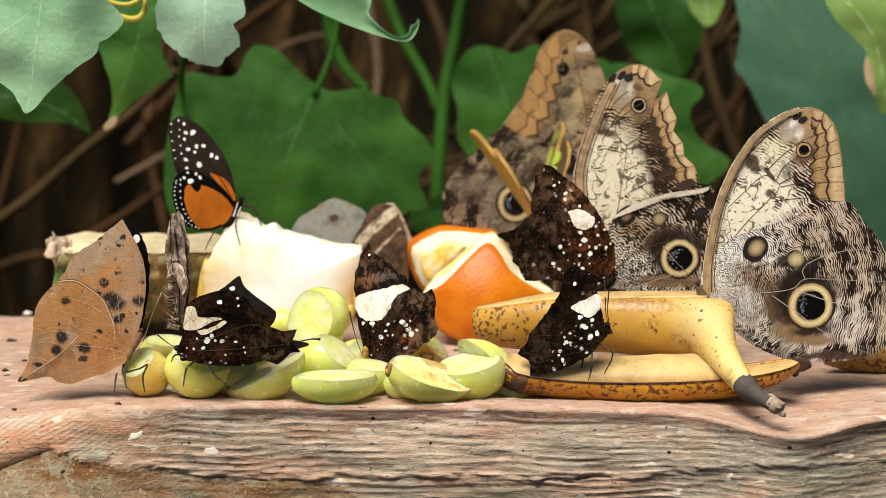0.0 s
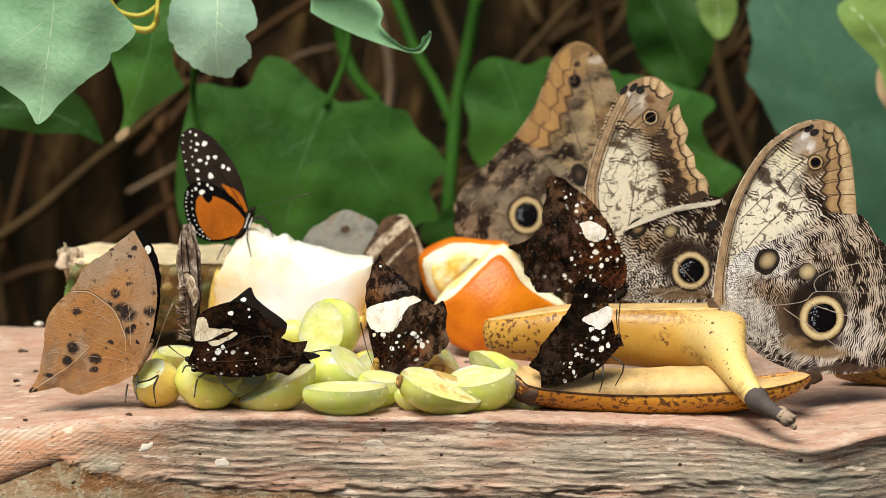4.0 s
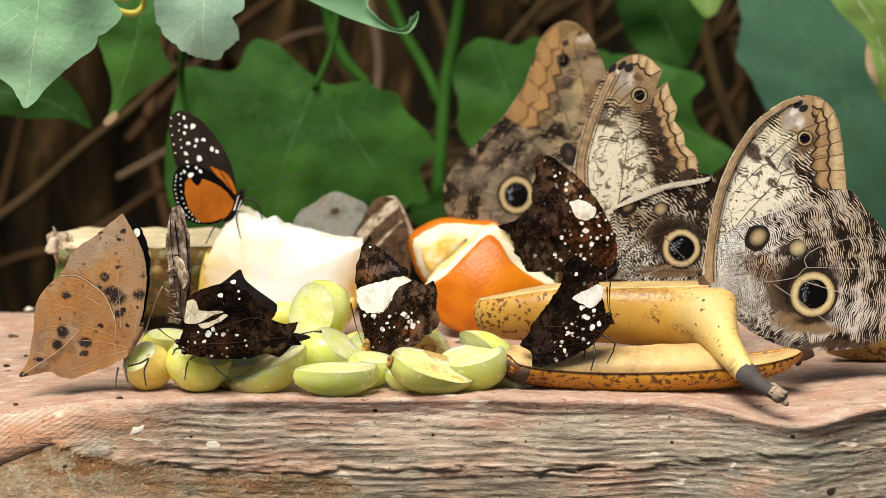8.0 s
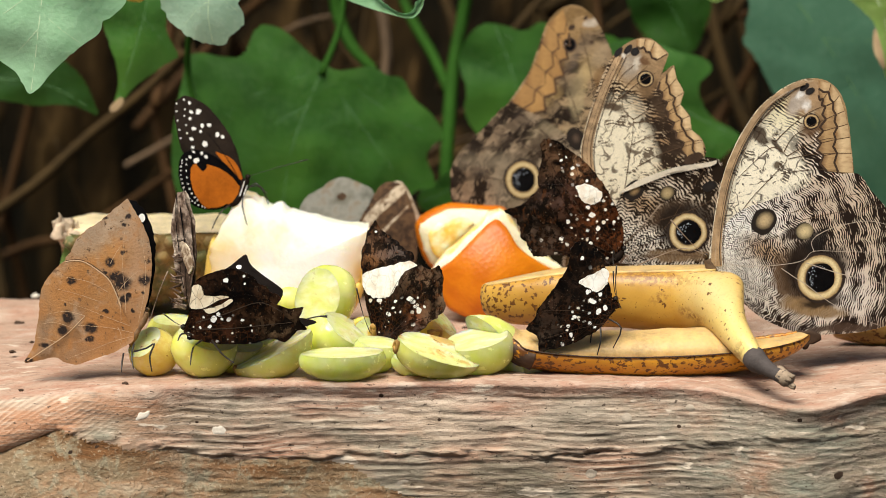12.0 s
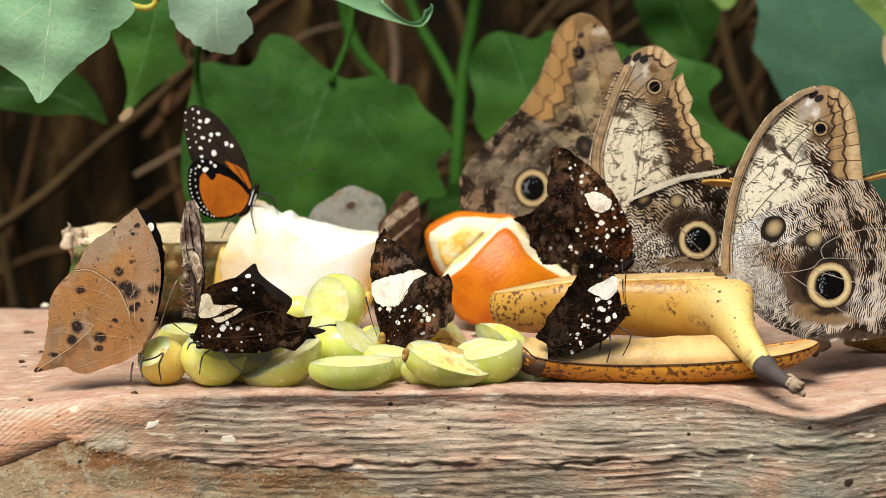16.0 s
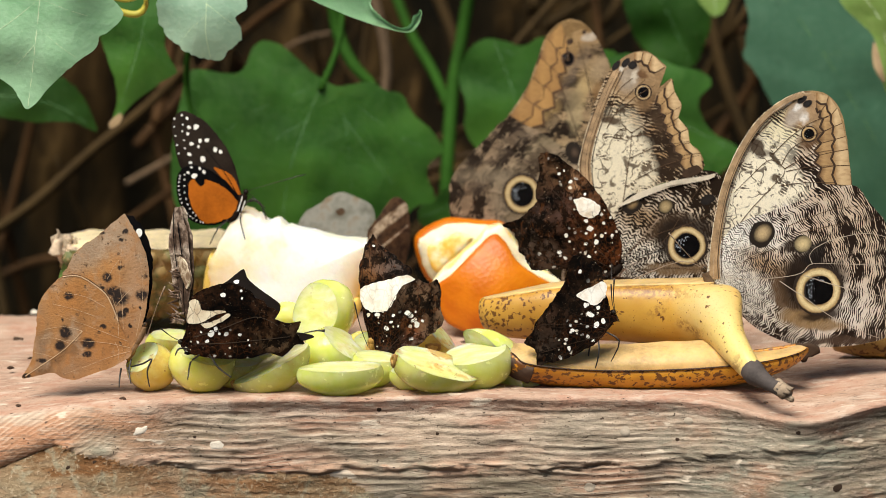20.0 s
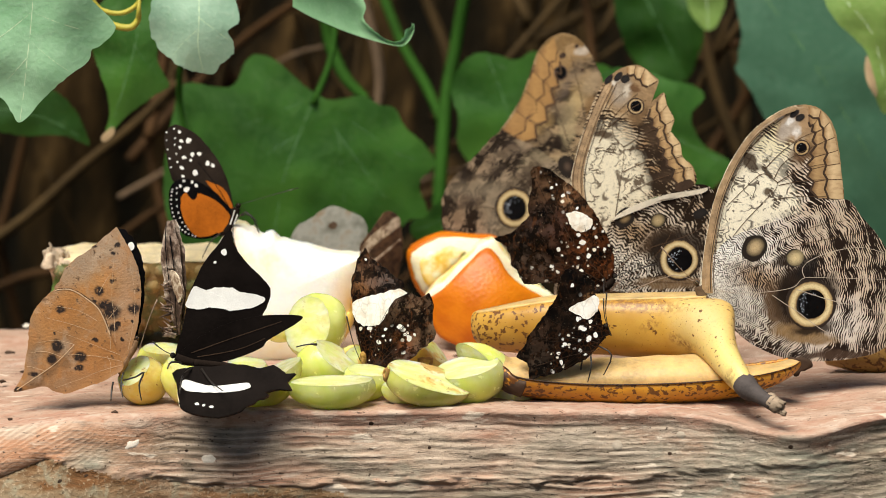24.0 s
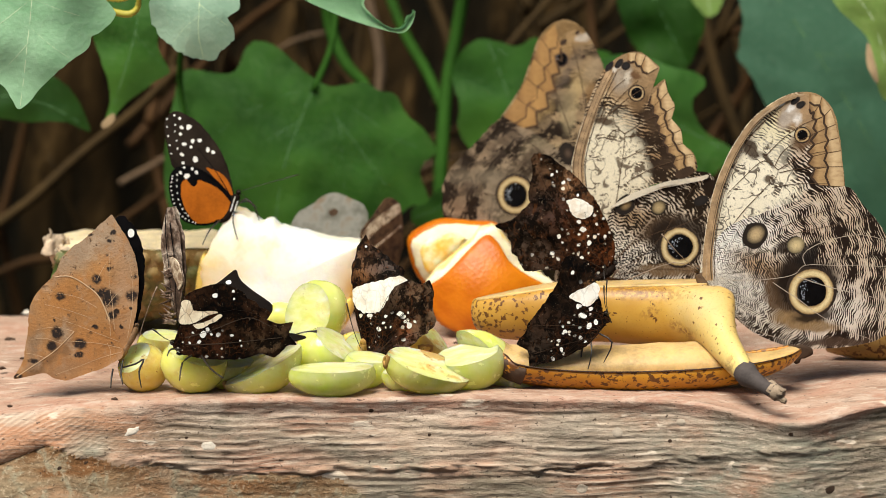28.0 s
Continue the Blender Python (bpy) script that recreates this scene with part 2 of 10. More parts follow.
    body = m.mix(groove, m.mix(0.36, body, (0.085, 0.06, 0.045)), body)
    body = m.mix(m.ramp(fine, (0.56, 0.0), (0.70, 0.35)), body, (0.58, 0.47, 0.38))
    body = m.mix(m.ramp(m.noise(1.1, 3, 0.6, m.scaled(0.5, 1, 1)), (0.65, 0.0), (0.68, 0.9)), body, (0.05, 0.032, 0.022))
    body = m.mix(m.ramp(m.noise(4, 4, 0.65, m.scaled(0.3, 1, 1, m.jitter(10, 6))), (0.60, 0.0), (0.70, 0.5)), body, (0.18, 0.125, 0.085))
    body = m.mix(m.ramp(m.noise(5, 3, 0.55, m.scaled(0.3, 1, 1)), (0.64, 0.0), (0.68, 0.7)), body, (0.66, 0.56, 0.45))
    m.colour(body).rough(m.ramp(fine, (0.2, 0.55), (0.8, 0.9)))
    sand = m.math("MULTIPLY", m.noise(1.6, 4, 0.65), 0.5)
    m.bump(m.math("ADD", m.math("ADD", m.math("MULTIPLY", grain, 0.4), m.math("MULTIPLY", m.math("MULTIPLY", ripple, where), 0.20)), m.math("ADD", m.math("MULTIPLY", fine, 0.25), m.math("ADD", m.math("MULTIPLY", flecks, 0.35), sand))), 0.8, 1.4)
    return m.m


def foot_material():
    """Sandy, lichen-tinged wood under the long crack."""
    m = Mat("sandy_wood_foot", 0.85, 0.15)
    patches = m.noise(30, 4, 0.6, m.scaled(0.45, 1, 1.2, m.jitter(30, 18)))
    c = m.ramp(patches, (0.36, (0.20, 0.095, 0.038)), (0.44, (0.36, 0.265, 0.165)), (0.50, (0.27, 0.205, 0.13)), (0.57, (0.44, 0.27, 0.16)), (0.66, (0.50, 0.40, 0.29)))
    right = m.rise(m.axis(0, m.jitter(40, 40)), -0.03, 0.05)
    c = m.mix(m.math("MULTIPLY", right, 0.7), c, m.ramp(patches, (0.36, (0.24, 0.17, 0.12)), (0.48, (0.33, 0.28, 0.215)), (0.56, (0.28, 0.30, 0.25)), (0.66, (0.46, 0.37, 0.29))))
    stain = m.blot(110, -36, 30, 0.9, m.jitter(20, 14), (1.6, 0.45))
    c = m.mix(m.math("MULTIPLY", stain, 0.8), c, (0.24, 0.115, 0.035))
    streak = m.noise(1.6, 4, 0.6, m.scaled(0.14, 0.4, 1.0, m.jitter(45, 10)))
    # reddish-brown band under the crack, painting in the overhang's shadow
    near = m.rise(m.math("ADD", m.axis(2, m.jitter(14, 6)), m.math("MULTIPLY", m.axis(0), 0.16)), -0.0500, -0.0400)
    c = m.mix(m.math("MULTIPLY", near, m.ramp(m.noise(8, 4, 0.65, m.scaled(0.3, 1, 1, m.jitter(9, 6))), (0.40, 0.25), (0.58, 0.9))), c, (0.27, 0.125, 0.052))
    c = m.mix(m.ramp(streak, (0.34, 0.5), (0.44, 0.0)), c, (0.09, 0.06, 0.035))
    c = m.mix(m.ramp(m.noise(9, 4, 0.65, m.jitter(9, 8)), (0.52, 0.0), (0.62, 0.7)), c, (0.36, 0.33, 0.235))
    c = m.mix(m.ramp(m.noise(5, 4, 0.65, m.scaled(0.4, 1, 1, m.jitter(9, 6))), (0.58, 0.0), (0.66, 0.7)), c, (0.15, 0.075, 0.03))
    c = m.mix(1.0, c, (0.82, 0.82, 0.80), "MULTIPLY")
    c = m.mix(m.ramp(m.noise(1.4, 4, 0.7), (0.56, 0.0), (0.64, 0.7)), c, (0.44, 0.345, 0.235))
    c = m.mix(m.ramp(m.noise(1.1, 3, 0.6), (0.66, 0.0), (0.69, 0.9)), c, (0.05, 0.032, 0.022))
    m.colour(c)
    m.bump(m.math("ADD", m.math("MULTIPLY", streak, 0.5), m.math("ADD", m.noise(1.4, 4, 0.7), m.noise(5, 3))), 0.9, 1.3)
    return m.m


WOOD = wood_material()
WOOD_FOOT = foot_material()
SOIL = plain("dark_soil", (0.035, 0.024, 0.016), 0.9, 0.1, 12, 0.6, 0.6)


def bank_material():
    m = Mat("dry_root_bank", 0.9, 0.1)
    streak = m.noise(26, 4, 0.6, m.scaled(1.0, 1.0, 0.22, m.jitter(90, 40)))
    # near-black tones put the deep shade among the roots into the colour
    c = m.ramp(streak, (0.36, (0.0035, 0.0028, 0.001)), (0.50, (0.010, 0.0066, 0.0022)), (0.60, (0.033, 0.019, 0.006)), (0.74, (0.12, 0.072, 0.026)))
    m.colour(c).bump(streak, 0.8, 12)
    return m.m


BANK = bank_material()
TWIG = plain("dry_brown_twig", (0.055, 0.033, 0.011), 0.85, 0.15, 10, 0.6, 0.4)
TWIG_RUST = plain("rusty_dry_twig", (0.062, 0.030, 0.010), 0.85, 0.15, 10, 0.6, 0.4)
TWIG_PALE = plain("pale_dry_twig", (0.16, 0.105, 0.062), 0.8, 0.2, 10, 0.4, 0.4)


def leaf_material(name, light, dark, vein, gloss=0.45, translucent=0.25, patch=26.0):
    m = Mat(name, gloss, 0.4)
    big = m.noise(patch, 3, 0.55)
    small = m.noise(2.2, 3, 0.6)
    c = m.mix(m.ramp(big, (0.35, 0.0), (0.65, 1.0)), dark, light)
    c = m.mix(m.ramp(small, (0.45, 0.0), (0.75, 0.35)), c, vein)
    c = m.mix(m.ramp(m.noise(7, 2), (0.66, 0.0), (0.74, 0.35)), c, tuple(x * 0.7 for x in dark))
    if light[0] < 0.2:  # sunlit yellowish patches of the thinner leaves
        c = m.mix(m.ramp(m.noise(patch * 1.5, 2), (0.52, 0.0), (0.70, 0.4)), c, (light[0] * 1.6, light[1] * 1.2, light[2]))
    c = m.mix(m.ramp(m.noise(1.1, 2), (0.72, 0.0), (0.75, 0.6)), c, vein)
    m.colour(c).rough(m.ramp(small, (0.3, gloss - 0.08), (0.7, gloss + 0.15)))
    m.bump(m.math("ADD", small, m.noise(9, 3)), 0.35, 0.6)
    m.glow_through(translucent, m.mix(0.5, light, vein))
    return m.m


LEAF_PALE = leaf_material("pale_leaf", (0.36, 0.60, 0.36), (0.26, 0.50, 0.27), (0.46, 0.68, 0.46), 0.42, 0.22)
LEAF_BLUE = leaf_material("blue_green_leaf", (0.34, 0.50, 0.36), (0.25, 0.42, 0.29), (0.46, 0.60, 0.46), 0.5, 0.15)
LEAF_MID = leaf_material("mid_green_leaf", (0.056, 0.180, 0.023), (0.024, 0.092, 0.011), (0.09, 0.21, 0.045), 0.42, 0.3)
# darker green for the rear leaves, their shade put into the colour
LEAF_SHADED = leaf_material("shaded_green_leaf", (0.020, 0.080, 0.005), (0.011, 0.05, 0.0035), (0.04, 0.11, 0.012), 0.45, 0.2)
LEAF_GLAUCOUS = leaf_material("grey_green_leaf", (0.058, 0.150, 0.085), (0.043, 0.118, 0.065), (0.09, 0.19, 0.115), 0.42, 0.15, 50)
LEAF_LIME = leaf_material("lime_leaf", (0.26, 0.42, 0.10), (0.20, 0.34, 0.08), (0.40, 0.52, 0.18), 0.5, 0.3)
VEIN_PALE = plain("pale_leaf_vein", (0.52, 0.66, 0.42), 0.5, 0.3, 4, 0.2, 0.0)
VEIN_DARK = plain("green_leaf_vein", (0.10, 0.21, 0.085), 0.5, 0.3, 4, 0.2, 0.0)
STEM_GREEN = plain("green_stem", (0.022, 0.075, 0.008), 0.8, 0.08, 6, 0.4, 0.2)
TENDRIL = plain("yellow_tendril", (0.48, 0.42, 0.06), 0.5, 0.3, 5, 0.3, 0.1)
LEAF_TIP = plain("withered_leaf_tip", (0.42, 0.30, 0.17), 0.8, 0.2, 3, 0.4, 0.3)


# fruit
def grape_skin_material(name, pale, deep, brown):
    m = Mat(name, 0.16, 0.5, 1.0, (0.012, 0.011, 0.003), 0.5)
    m.b.inputs["Transmission Weight"].default_value = 0.18
    m.b.inputs["IOR"].default_value = 1.33
    c = m.mix(m.ramp(m.noise(9, 3), (0.35, 0.0), (0.65, 1.0)), deep, pale)
    c = m.mix(m.math("MULTIPLY", m.ramp(m.noise(13, 4, 0.6, m.jitter(9, 8)), (0.52, 0.0), (0.70, 1.0)), brown), c, (0.72, 0.42, 0.08))
    c = m.mix(m.math("MULTIPLY", m.ramp(m.noise(2.5, 4, 0.65), (0.64, 0.0), (0.72, 1.0)), brown), c, (0.40, 0.18, 0.04))
    m.colour(c).bump(m.math("ADD", m.noise(4.0, 2), m.math("MULTIPLY", m.noise(9, 2), 2.0)), 0.12 + 0.3 * brown, 0.5)
    m.rough(m.ramp(m.noise(4, 3), (0.35, 0.08), (0.65, 0.28)))
    return m.m


def grape_flesh_material(name, brown):
    m = Mat(name, 0.14, 0.5, 1.0, (0.012, 0.011, 0.0035), 0.25)
    m.b.inputs["Transmission Weight"].default_value = 0.22
    m.b.inputs["IOR"].default_value = 1.30
    streak = m.noise(4.0, 3, 0.5, m.scaled(0.25, 1, 1, m.jitter(6, 3)))
    c = m.ramp(streak, (0.34, (0.78, 0.82, 0.26)), (0.54, (0.87, 0.89, 0.42)), (0.74, (0.95, 0.95, 0.66)))
    c = m.mix(m.math("MULTIPLY", m.ramp(m.noise(8, 4, 0.6, m.jitter(6, 5)), (0.50, 0.0), (0.62, 1.0)), brown), c, (0.78, 0.48, 0.14))
    c = m.mix(m.math("MULTIPLY", m.ramp(m.noise(3, 4, 0.65), (0.62, 0.0), (0.68, 1.0)), brown), c, (0.34, 0.15, 0.05))
    m.colour(c).bump(m.math("ADD", m.noise(3, 3, 0.5), streak), 0.35, 0.8)
    m.rough(m.ramp(m.noise(3, 3), (0.4, 0.05), (0.6, 0.22)))
    return m.m


GRAPE_SKINS = (grape_skin_material("green_grape_skin", (0.84, 0.88, 0.33), (0.70, 0.79, 0.16), 0.16),
               grape_skin_material("yellow_green_grape_skin", (0.89, 0.87, 0.33), (0.77, 0.78, 0.16), 0.60),
               grape_skin_material("amber_grape_skin", (0.90, 0.74, 0.27), (0.82, 0.58, 0.10), 1.0))
GRAPE_FLESH = grape_flesh_material("wet_grape_flesh", 0.25)
GRAPE_FLESH_AMBER = grape_flesh_material("browned_grape_flesh", 0.95)
GRAPE_SCAR = plain("brown_grape_scar", (0.40, 0.22, 0.06), 0.6, 0.3, 1.5, 0.5, 0.3)


def banana_peel_material(name, spots, yellow=(0.72, 0.42, 0.045), deep=(0.50, 0.24, 0.02), smudges=(), pale=()):
    m = Mat(name, 0.42, 0.4, 0.12, (0.003, 0.002, 0.0005))
    c = m.mix(m.ramp(m.noise(26, 3), (0.35, 0.0), (0.65, 1.0)), deep, yellow)
    for u, v, r, stretch, turn, colour in pale:
        c = m.mix(m.math("MULTIPLY", m.blot(u, v, r, 0.8, None, stretch, turn), 0.85), c, colour)
    fleck = m.noise(1.6, 2, 0.5, m.scaled(0.8, 1, 1, m.jitter(4, 2)))
    where = m.noise(14, 2)
    f = m.math("ADD", fleck, m.math("MULTIPLY", where, 0.35))
    f = m.math("ADD", f, m.math("MULTIPLY", m.blot(-52, 0, 16, 0.5), 0.12))
    c = m.mix(m.ramp(f, (spots, 0.0), (spots + 0.05, 0.92)), c, (0.095, 0.030, 0.008))
    c = m.mix(m.ramp(m.noise(11, 4, 0.65, m.scaled(0.4, 1, 1)), (0.64, 0.0), (0.80, 0.45)), c, (0.24, 0.10, 0.025))
    c = m.mix(m.ramp(m.noise(0.8, 2), (0.55, 0.0), (0.7, 0.25)), c, (0.35, 0.18, 0.03))
    for u, v, r, stretch, turn, amount in smudges:
        k = m.math("MULTIPLY", m.blot(u, v, r, 0.6, m.jitter(4, 4), stretch, turn), m.ramp(m.noise(1.6, 3, 0.6), (0.42, 0.0), (0.55, amount)))
        c = m.mix(k, c, (0.20, 0.085, 0.025))
    m.colour(c).bump(m.noise(3, 4), 0.2, 0.4)
    return m.m


PEEL_SPOTTED = banana_peel_material("spotted_banana_peel", 0.72, (0.62, 0.29, 0.024), (0.40, 0.15, 0.012))
PEEL_CLEAN = banana_peel_material("yellow_banana_peel", 0.84, (0.50, 0.285, 0.05), (0.37, 0.18, 0.024), ((3.5, 0.5, 2.4, (1.4, 0.5), 20, 0.7), (-2, 7.5, 6.0, (2.4, 0.35), 0, 0.8), (14, -5, 2.5, (1.6, 0.6), -30, 0.8), (27, -15, 2.5, (0.5, 2.0), -30, 0.6)), ((28.6, -10.3, 9, (1.0, 2.2), 30, (0.80, 0.63, 0.24)), (20.3, 5.1, 6, (1.2, 0.9), 0, (0.58, 0.44, 0.20))))
BANANA_FLESH = plain("creamy_banana_flesh", (0.60, 0.40, 0.165), 0.5, 0.3, 3, 0.45, 0.3, 0.3)
BANANA_TIP = plain("blackened_banana_tip", (0.075, 0.045, 0.03), 0.7, 0.2, 3, 0.5, 0.5)
BANANA_STALK = plain("dry_grey_banana_stalk", (0.075, 0.062, 0.058), 0.8, 0.2, 3, 0.5, 0.6)
STALK_END = plain("frayed_stalk_end", (0.36, 0.27, 0.19), 0.85, 0.2, 1.5, 0.5, 0.7)
ORANGE_PEEL = None


def orange_peel_material():
    m = Mat("orange_peel", 0.42, 0.35, 0.08, (0.002, 0.001, 0.0003))
    pores = m.cells(1.5)
    c = m.mix(m.ramp(m.noise(18, 3), (0.35, 0.0), (0.65, 1.0)), (0.46, 0.105, 0.0015), (0.62, 0.185, 0.003))
    c = m.mix(m.ramp(m.noise(2.5, 3), (0.66, 0.0), (0.74, 0.5)), c, (0.45, 0.14, 0.02))
    m.colour(c).bump(pores, 0.35, 0.35)
    return m.m


ORANGE_PEEL = orange_peel_material()
ORANGE_PITH = plain("white_orange_pith", (0.86, 0.76, 0.52), 0.7, 0.2, 2.5, 0.2, 0.5, 0.2)


def orange_flesh_material():
    m = Mat("sucked_orange_flesh", 0.35, 0.4, 0.3, (0.004, 0.002, 0.001))
    c = m.ramp(m.noise(7, 4, 0.6), (0.35, (0.86, 0.50, 0.07)), (0.5, (0.86, 0.68, 0.28)), (0.65, (0.88, 0.82, 0.60)))
    m.colour(c).bump(m.noise(2, 4), 0.6, 1.0)
    return m.m


ORANGE_FLESH = orange_flesh_material()


def melon_material():
    m = Mat("white_fruit_flesh", 0.45, 0.35, 0.5, (0.010, 0.008, 0.005))
    c = m.ramp(m.noise(22, 4, 0.6), (0.30, (0.90, 0.74, 0.42)), (0.43, (0.94, 0.89, 0.72)), (0.58, (0.96, 0.94, 0.87)))
    c = m.mix(m.ramp(m.noise(6, 4, 0.6, m.scaled(0.4, 1, 1)), (0.66, 0.0), (0.78, 0.5)), c, (0.56, 0.36, 0.15))
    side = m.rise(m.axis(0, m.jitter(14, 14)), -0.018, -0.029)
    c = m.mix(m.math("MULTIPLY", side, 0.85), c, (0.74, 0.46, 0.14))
    corner = m.blot(30, -6, 9, 0.7, m.jitter(10, 8), (0.8, 1.5))
    c = m.mix(m.math("MULTIPLY", corner, 0.85), c, (0.74, 0.45, 0.12))
    crest = m.blot(-19, 26, 5, 0.8, m.jitter(8, 6), (1.2, 0.7))
    c = m.mix(m.math("MULTIPLY", crest, 0.6), c, (0.62, 0.38, 0.14))
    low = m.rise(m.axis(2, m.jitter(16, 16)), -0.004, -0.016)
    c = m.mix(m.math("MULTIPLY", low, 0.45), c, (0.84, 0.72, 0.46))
    m.colour(c).bump(m.math("ADD", m.noise(6, 3), m.math("MULTIPLY", m.noise(1.2, 3), 0.4)), 0.35, 0.9)
    return m.m


FLESH_WHITE = melon_material()
RIND_YELLOW = plain("yellow_fruit_skin", (0.74, 0.50, 0.11), 0.4, 0.4, 5, 0.3, 0.1)


def pineapple_rind_material():
    m = Mat("pineapple_rind", 0.6, 0.3)
    c = m.mix(m.random(), (0.20, 0.13, 0.05), (0.33, 0.22, 0.08))
    c = m.mix(m.ramp(m.noise(9, 3), (0.45, 0.0), (0.6, 0.8)), c, (0.10, 0.14, 0.05))
    c = m.mix(m.ramp(m.noise(3, 4), (0.58, 0.0), (0.7, 0.7)), c, (0.46, 0.30, 0.16))
    m.colour(c).bump(m.noise(1.5, 4), 0.6, 0.8)
    return m.m


RIND_PINE = pineapple_rind_material()
FLESH_PINE = plain("pale_pineapple_flesh", (0.78, 0.64, 0.40), 0.45, 0.3, 3, 0.55, 0.5, 0.2)
FIBRE = plain("dry_cream_fibre", (0.62, 0.48, 0.34), 0.8, 0.2, 2, 0.6, 0.5)
CRUMB = plain("dark_crumb", (0.07, 0.04, 0.025), 0.8, 0.2, 1, 0.5, 0.4)
CRUMB_PALE = plain("pale_dropping", (0.72, 0.64, 0.54), 0.7, 0.2, 1, 0.3, 0.4)


# ---------------------------------------------------------------- mesh helpers (shapes in millimetres)
MM = 0.001


def part(name, bm, material, parent, label="", smooth=True):
    me = bpy.data.meshes.new(name)
    bm.to_mesh(me)
    bm.free()
    me.materials.append(material)
    if smooth:
        me.shade_smooth()
    ob = new(name, me)
    ob.parent = parent
    if label:
        ob["label"] = label
    return ob


def thing(name, where, label, category, group="", turn=(0, 0, 0), kind=""):
    e = new(name)
    e.empty_display_size = 0.01
    e.matrix_world = pose(*where, *turn)
    return tagged(e, label, category, group, kind)


def spline(points, steps=4, closed=True):
    """A smooth line through the points."""
    n, out = len(points), []
    last = n if closed else n - 1
    for i in range(last):
        if closed:
            p = [Vector(points[(i + k) % n]) for k in (-1, 0, 1, 2)]
        else:
            p = [Vector(points[min(max(i + k, 0), n - 1)]) for k in (-1, 0, 1, 2)]
        for s in range(steps):
            t = s / steps
            out.append(0.5 * (2 * p[1] + (p[2] - p[0]) * t + (2 * p[0] - 5 * p[1] + 4 * p[2] - p[3]) * t * t + (3 * p[1] - p[0] - 3 * p[2] + p[3]) * t ** 3))
    if not closed:
        out.append(Vector(points[-1]))
    return out


class Bend:
    """The gentle curve of a wing or a leaf: depth in mm over its own plane."""

    def __init__(self, curve=0.0, u=0.0, v=0.0, size=40.0, ripple=0.0, seed=0):
        self.a = (curve, u, v, size, ripple, seed)

    def __call__(self, u, v):
        c, uc, vc, s, r, seed = self.a
        y = c * (((u - uc) / s) ** 2 + ((v - vc) / s) ** 2)
        if r:
            y += r * noise.noise((u * 0.06, v * 0.06, seed * 7.3))
        return y


FLAT = Bend()


def centre(outline):
    return Vector((sum(p[0] for p in outline) / len(outline), sum(p[1] for p in outline) / len(outline)))


def skin(lift):
    """Pigment lies a hair above the wing that carries it: low values the forewing, high ones the hindwing."""
    if lift < 0:
        return lift
    return 0.15 + max(0.0, lift - 0.2) * 0.25 if lift < 0.78 else 0.86 + (lift - 0.78) * 0.25


def sheet(outline, mid=None, thick=0.3, bend=FLAT, lift=0.0, rings=5, steps=4, ragged=0.0, seed=0, bm=None, puff=0.0):
    """A thin body with this outline, in the plane of x and z; lift brings it forward. puff rounds it like a cushion."""
    bm = bm or bmesh.new()
    line = spline(outline, steps)
    mid = Vector(mid) if mid else centre(outline)
    if ragged:
        line = [p + (p - mid).normalized() * ragged * noise.noise((p.x * 0.7, p.y * 0.7, seed * 3.1)) for p in line]
    n = len(line)
    layers = []
    flat = thick <= 0.2 and lift > 0
    if flat:
        lift, thick = skin(lift), 0.0
    for side in (-1,) if flat else (-1, 1):
        rows = []
        for k in range(1, rings + 1):
            r = k / rings
            r = 1 - (1 - r) ** 1.3 if puff else r
            row = []
            for p in line:
                q = mid + (p - mid) * r
                y = bend(q.x, q.y) - lift + side * (thick / 2 + puff * max(0.0, 1 - r * r) ** 0.5)
                row.append(bm.verts.new((q.x * MM, y * MM, q.y * MM)))
            rows.append(row)
        c = bm.verts.new((mid.x * MM, (bend(mid.x, mid.y) - lift + side * (thick / 2 + puff)) * MM, mid.y * MM))
        for i in range(n):
            j = (i + 1) % n
            f = [c, rows[0][i], rows[0][j]]
            bm.faces.new(f if side < 0 else f[::-1])
            for a, b in zip(rows, rows[1:]):
                f = [a[i], b[i], b[j], a[j]]
                bm.faces.new(f if side < 0 else f[::-1])
        layers.append(rows[-1])
    if flat:
        return bm
    for i in range(n):
        j = (i + 1) % n
        wall = bm.faces.new([layers[0][i], layers[1][i], layers[1][j], layers[0][j]])
        if not puff and thick < 1:
            for e in wall.edges:
                e.smooth = False
    bmesh.ops.recalc_face_normals(bm, faces=bm.faces)
    return bm


def disc(u, v, r, bend=FLAT, lift=0.3, n=12, squash=1.0, turn=0.0, bm=None, dome=0.0, wobble=0.0):
    """A small flat spot lying on a wing."""
    bm = bm or bmesh.new()
    lift = skin(lift)
    ca, sa = math.cos(radians(turn)), math.sin(radians(turn))
    rings = []
    levels = max(1, int(r / 1.6))
    for lev in range(1, levels + 1):
        row = []
        for i in range(n):
            a = 2 * math.pi * i / n
            k = r * (1 + wobble * noise.noise((math.cos(a) * 1.3 + u, math.sin(a) * 1.3 + v, r))) * lev / levels
            x, z = k * math.cos(a), k * math.sin(a) * squash
            p, q = u + x * ca - z * sa, v + x * sa + z * ca
            row.append(bm.verts.new((p * MM, (bend(p, q) - lift) * MM, q * MM)))
        rings.append(row)
    c = bm.verts.new((u * MM, (bend(u, v) - lift) * MM, v * MM))
    for i in range(n):
        j = (i + 1) % n
        bm.faces.new([c, rings[0][i], rings[0][j]])
        for lo, hi in zip(rings, rings[1:]):
            bm.faces.new([lo[i], hi[i], hi[j], lo[j]])
    return bm


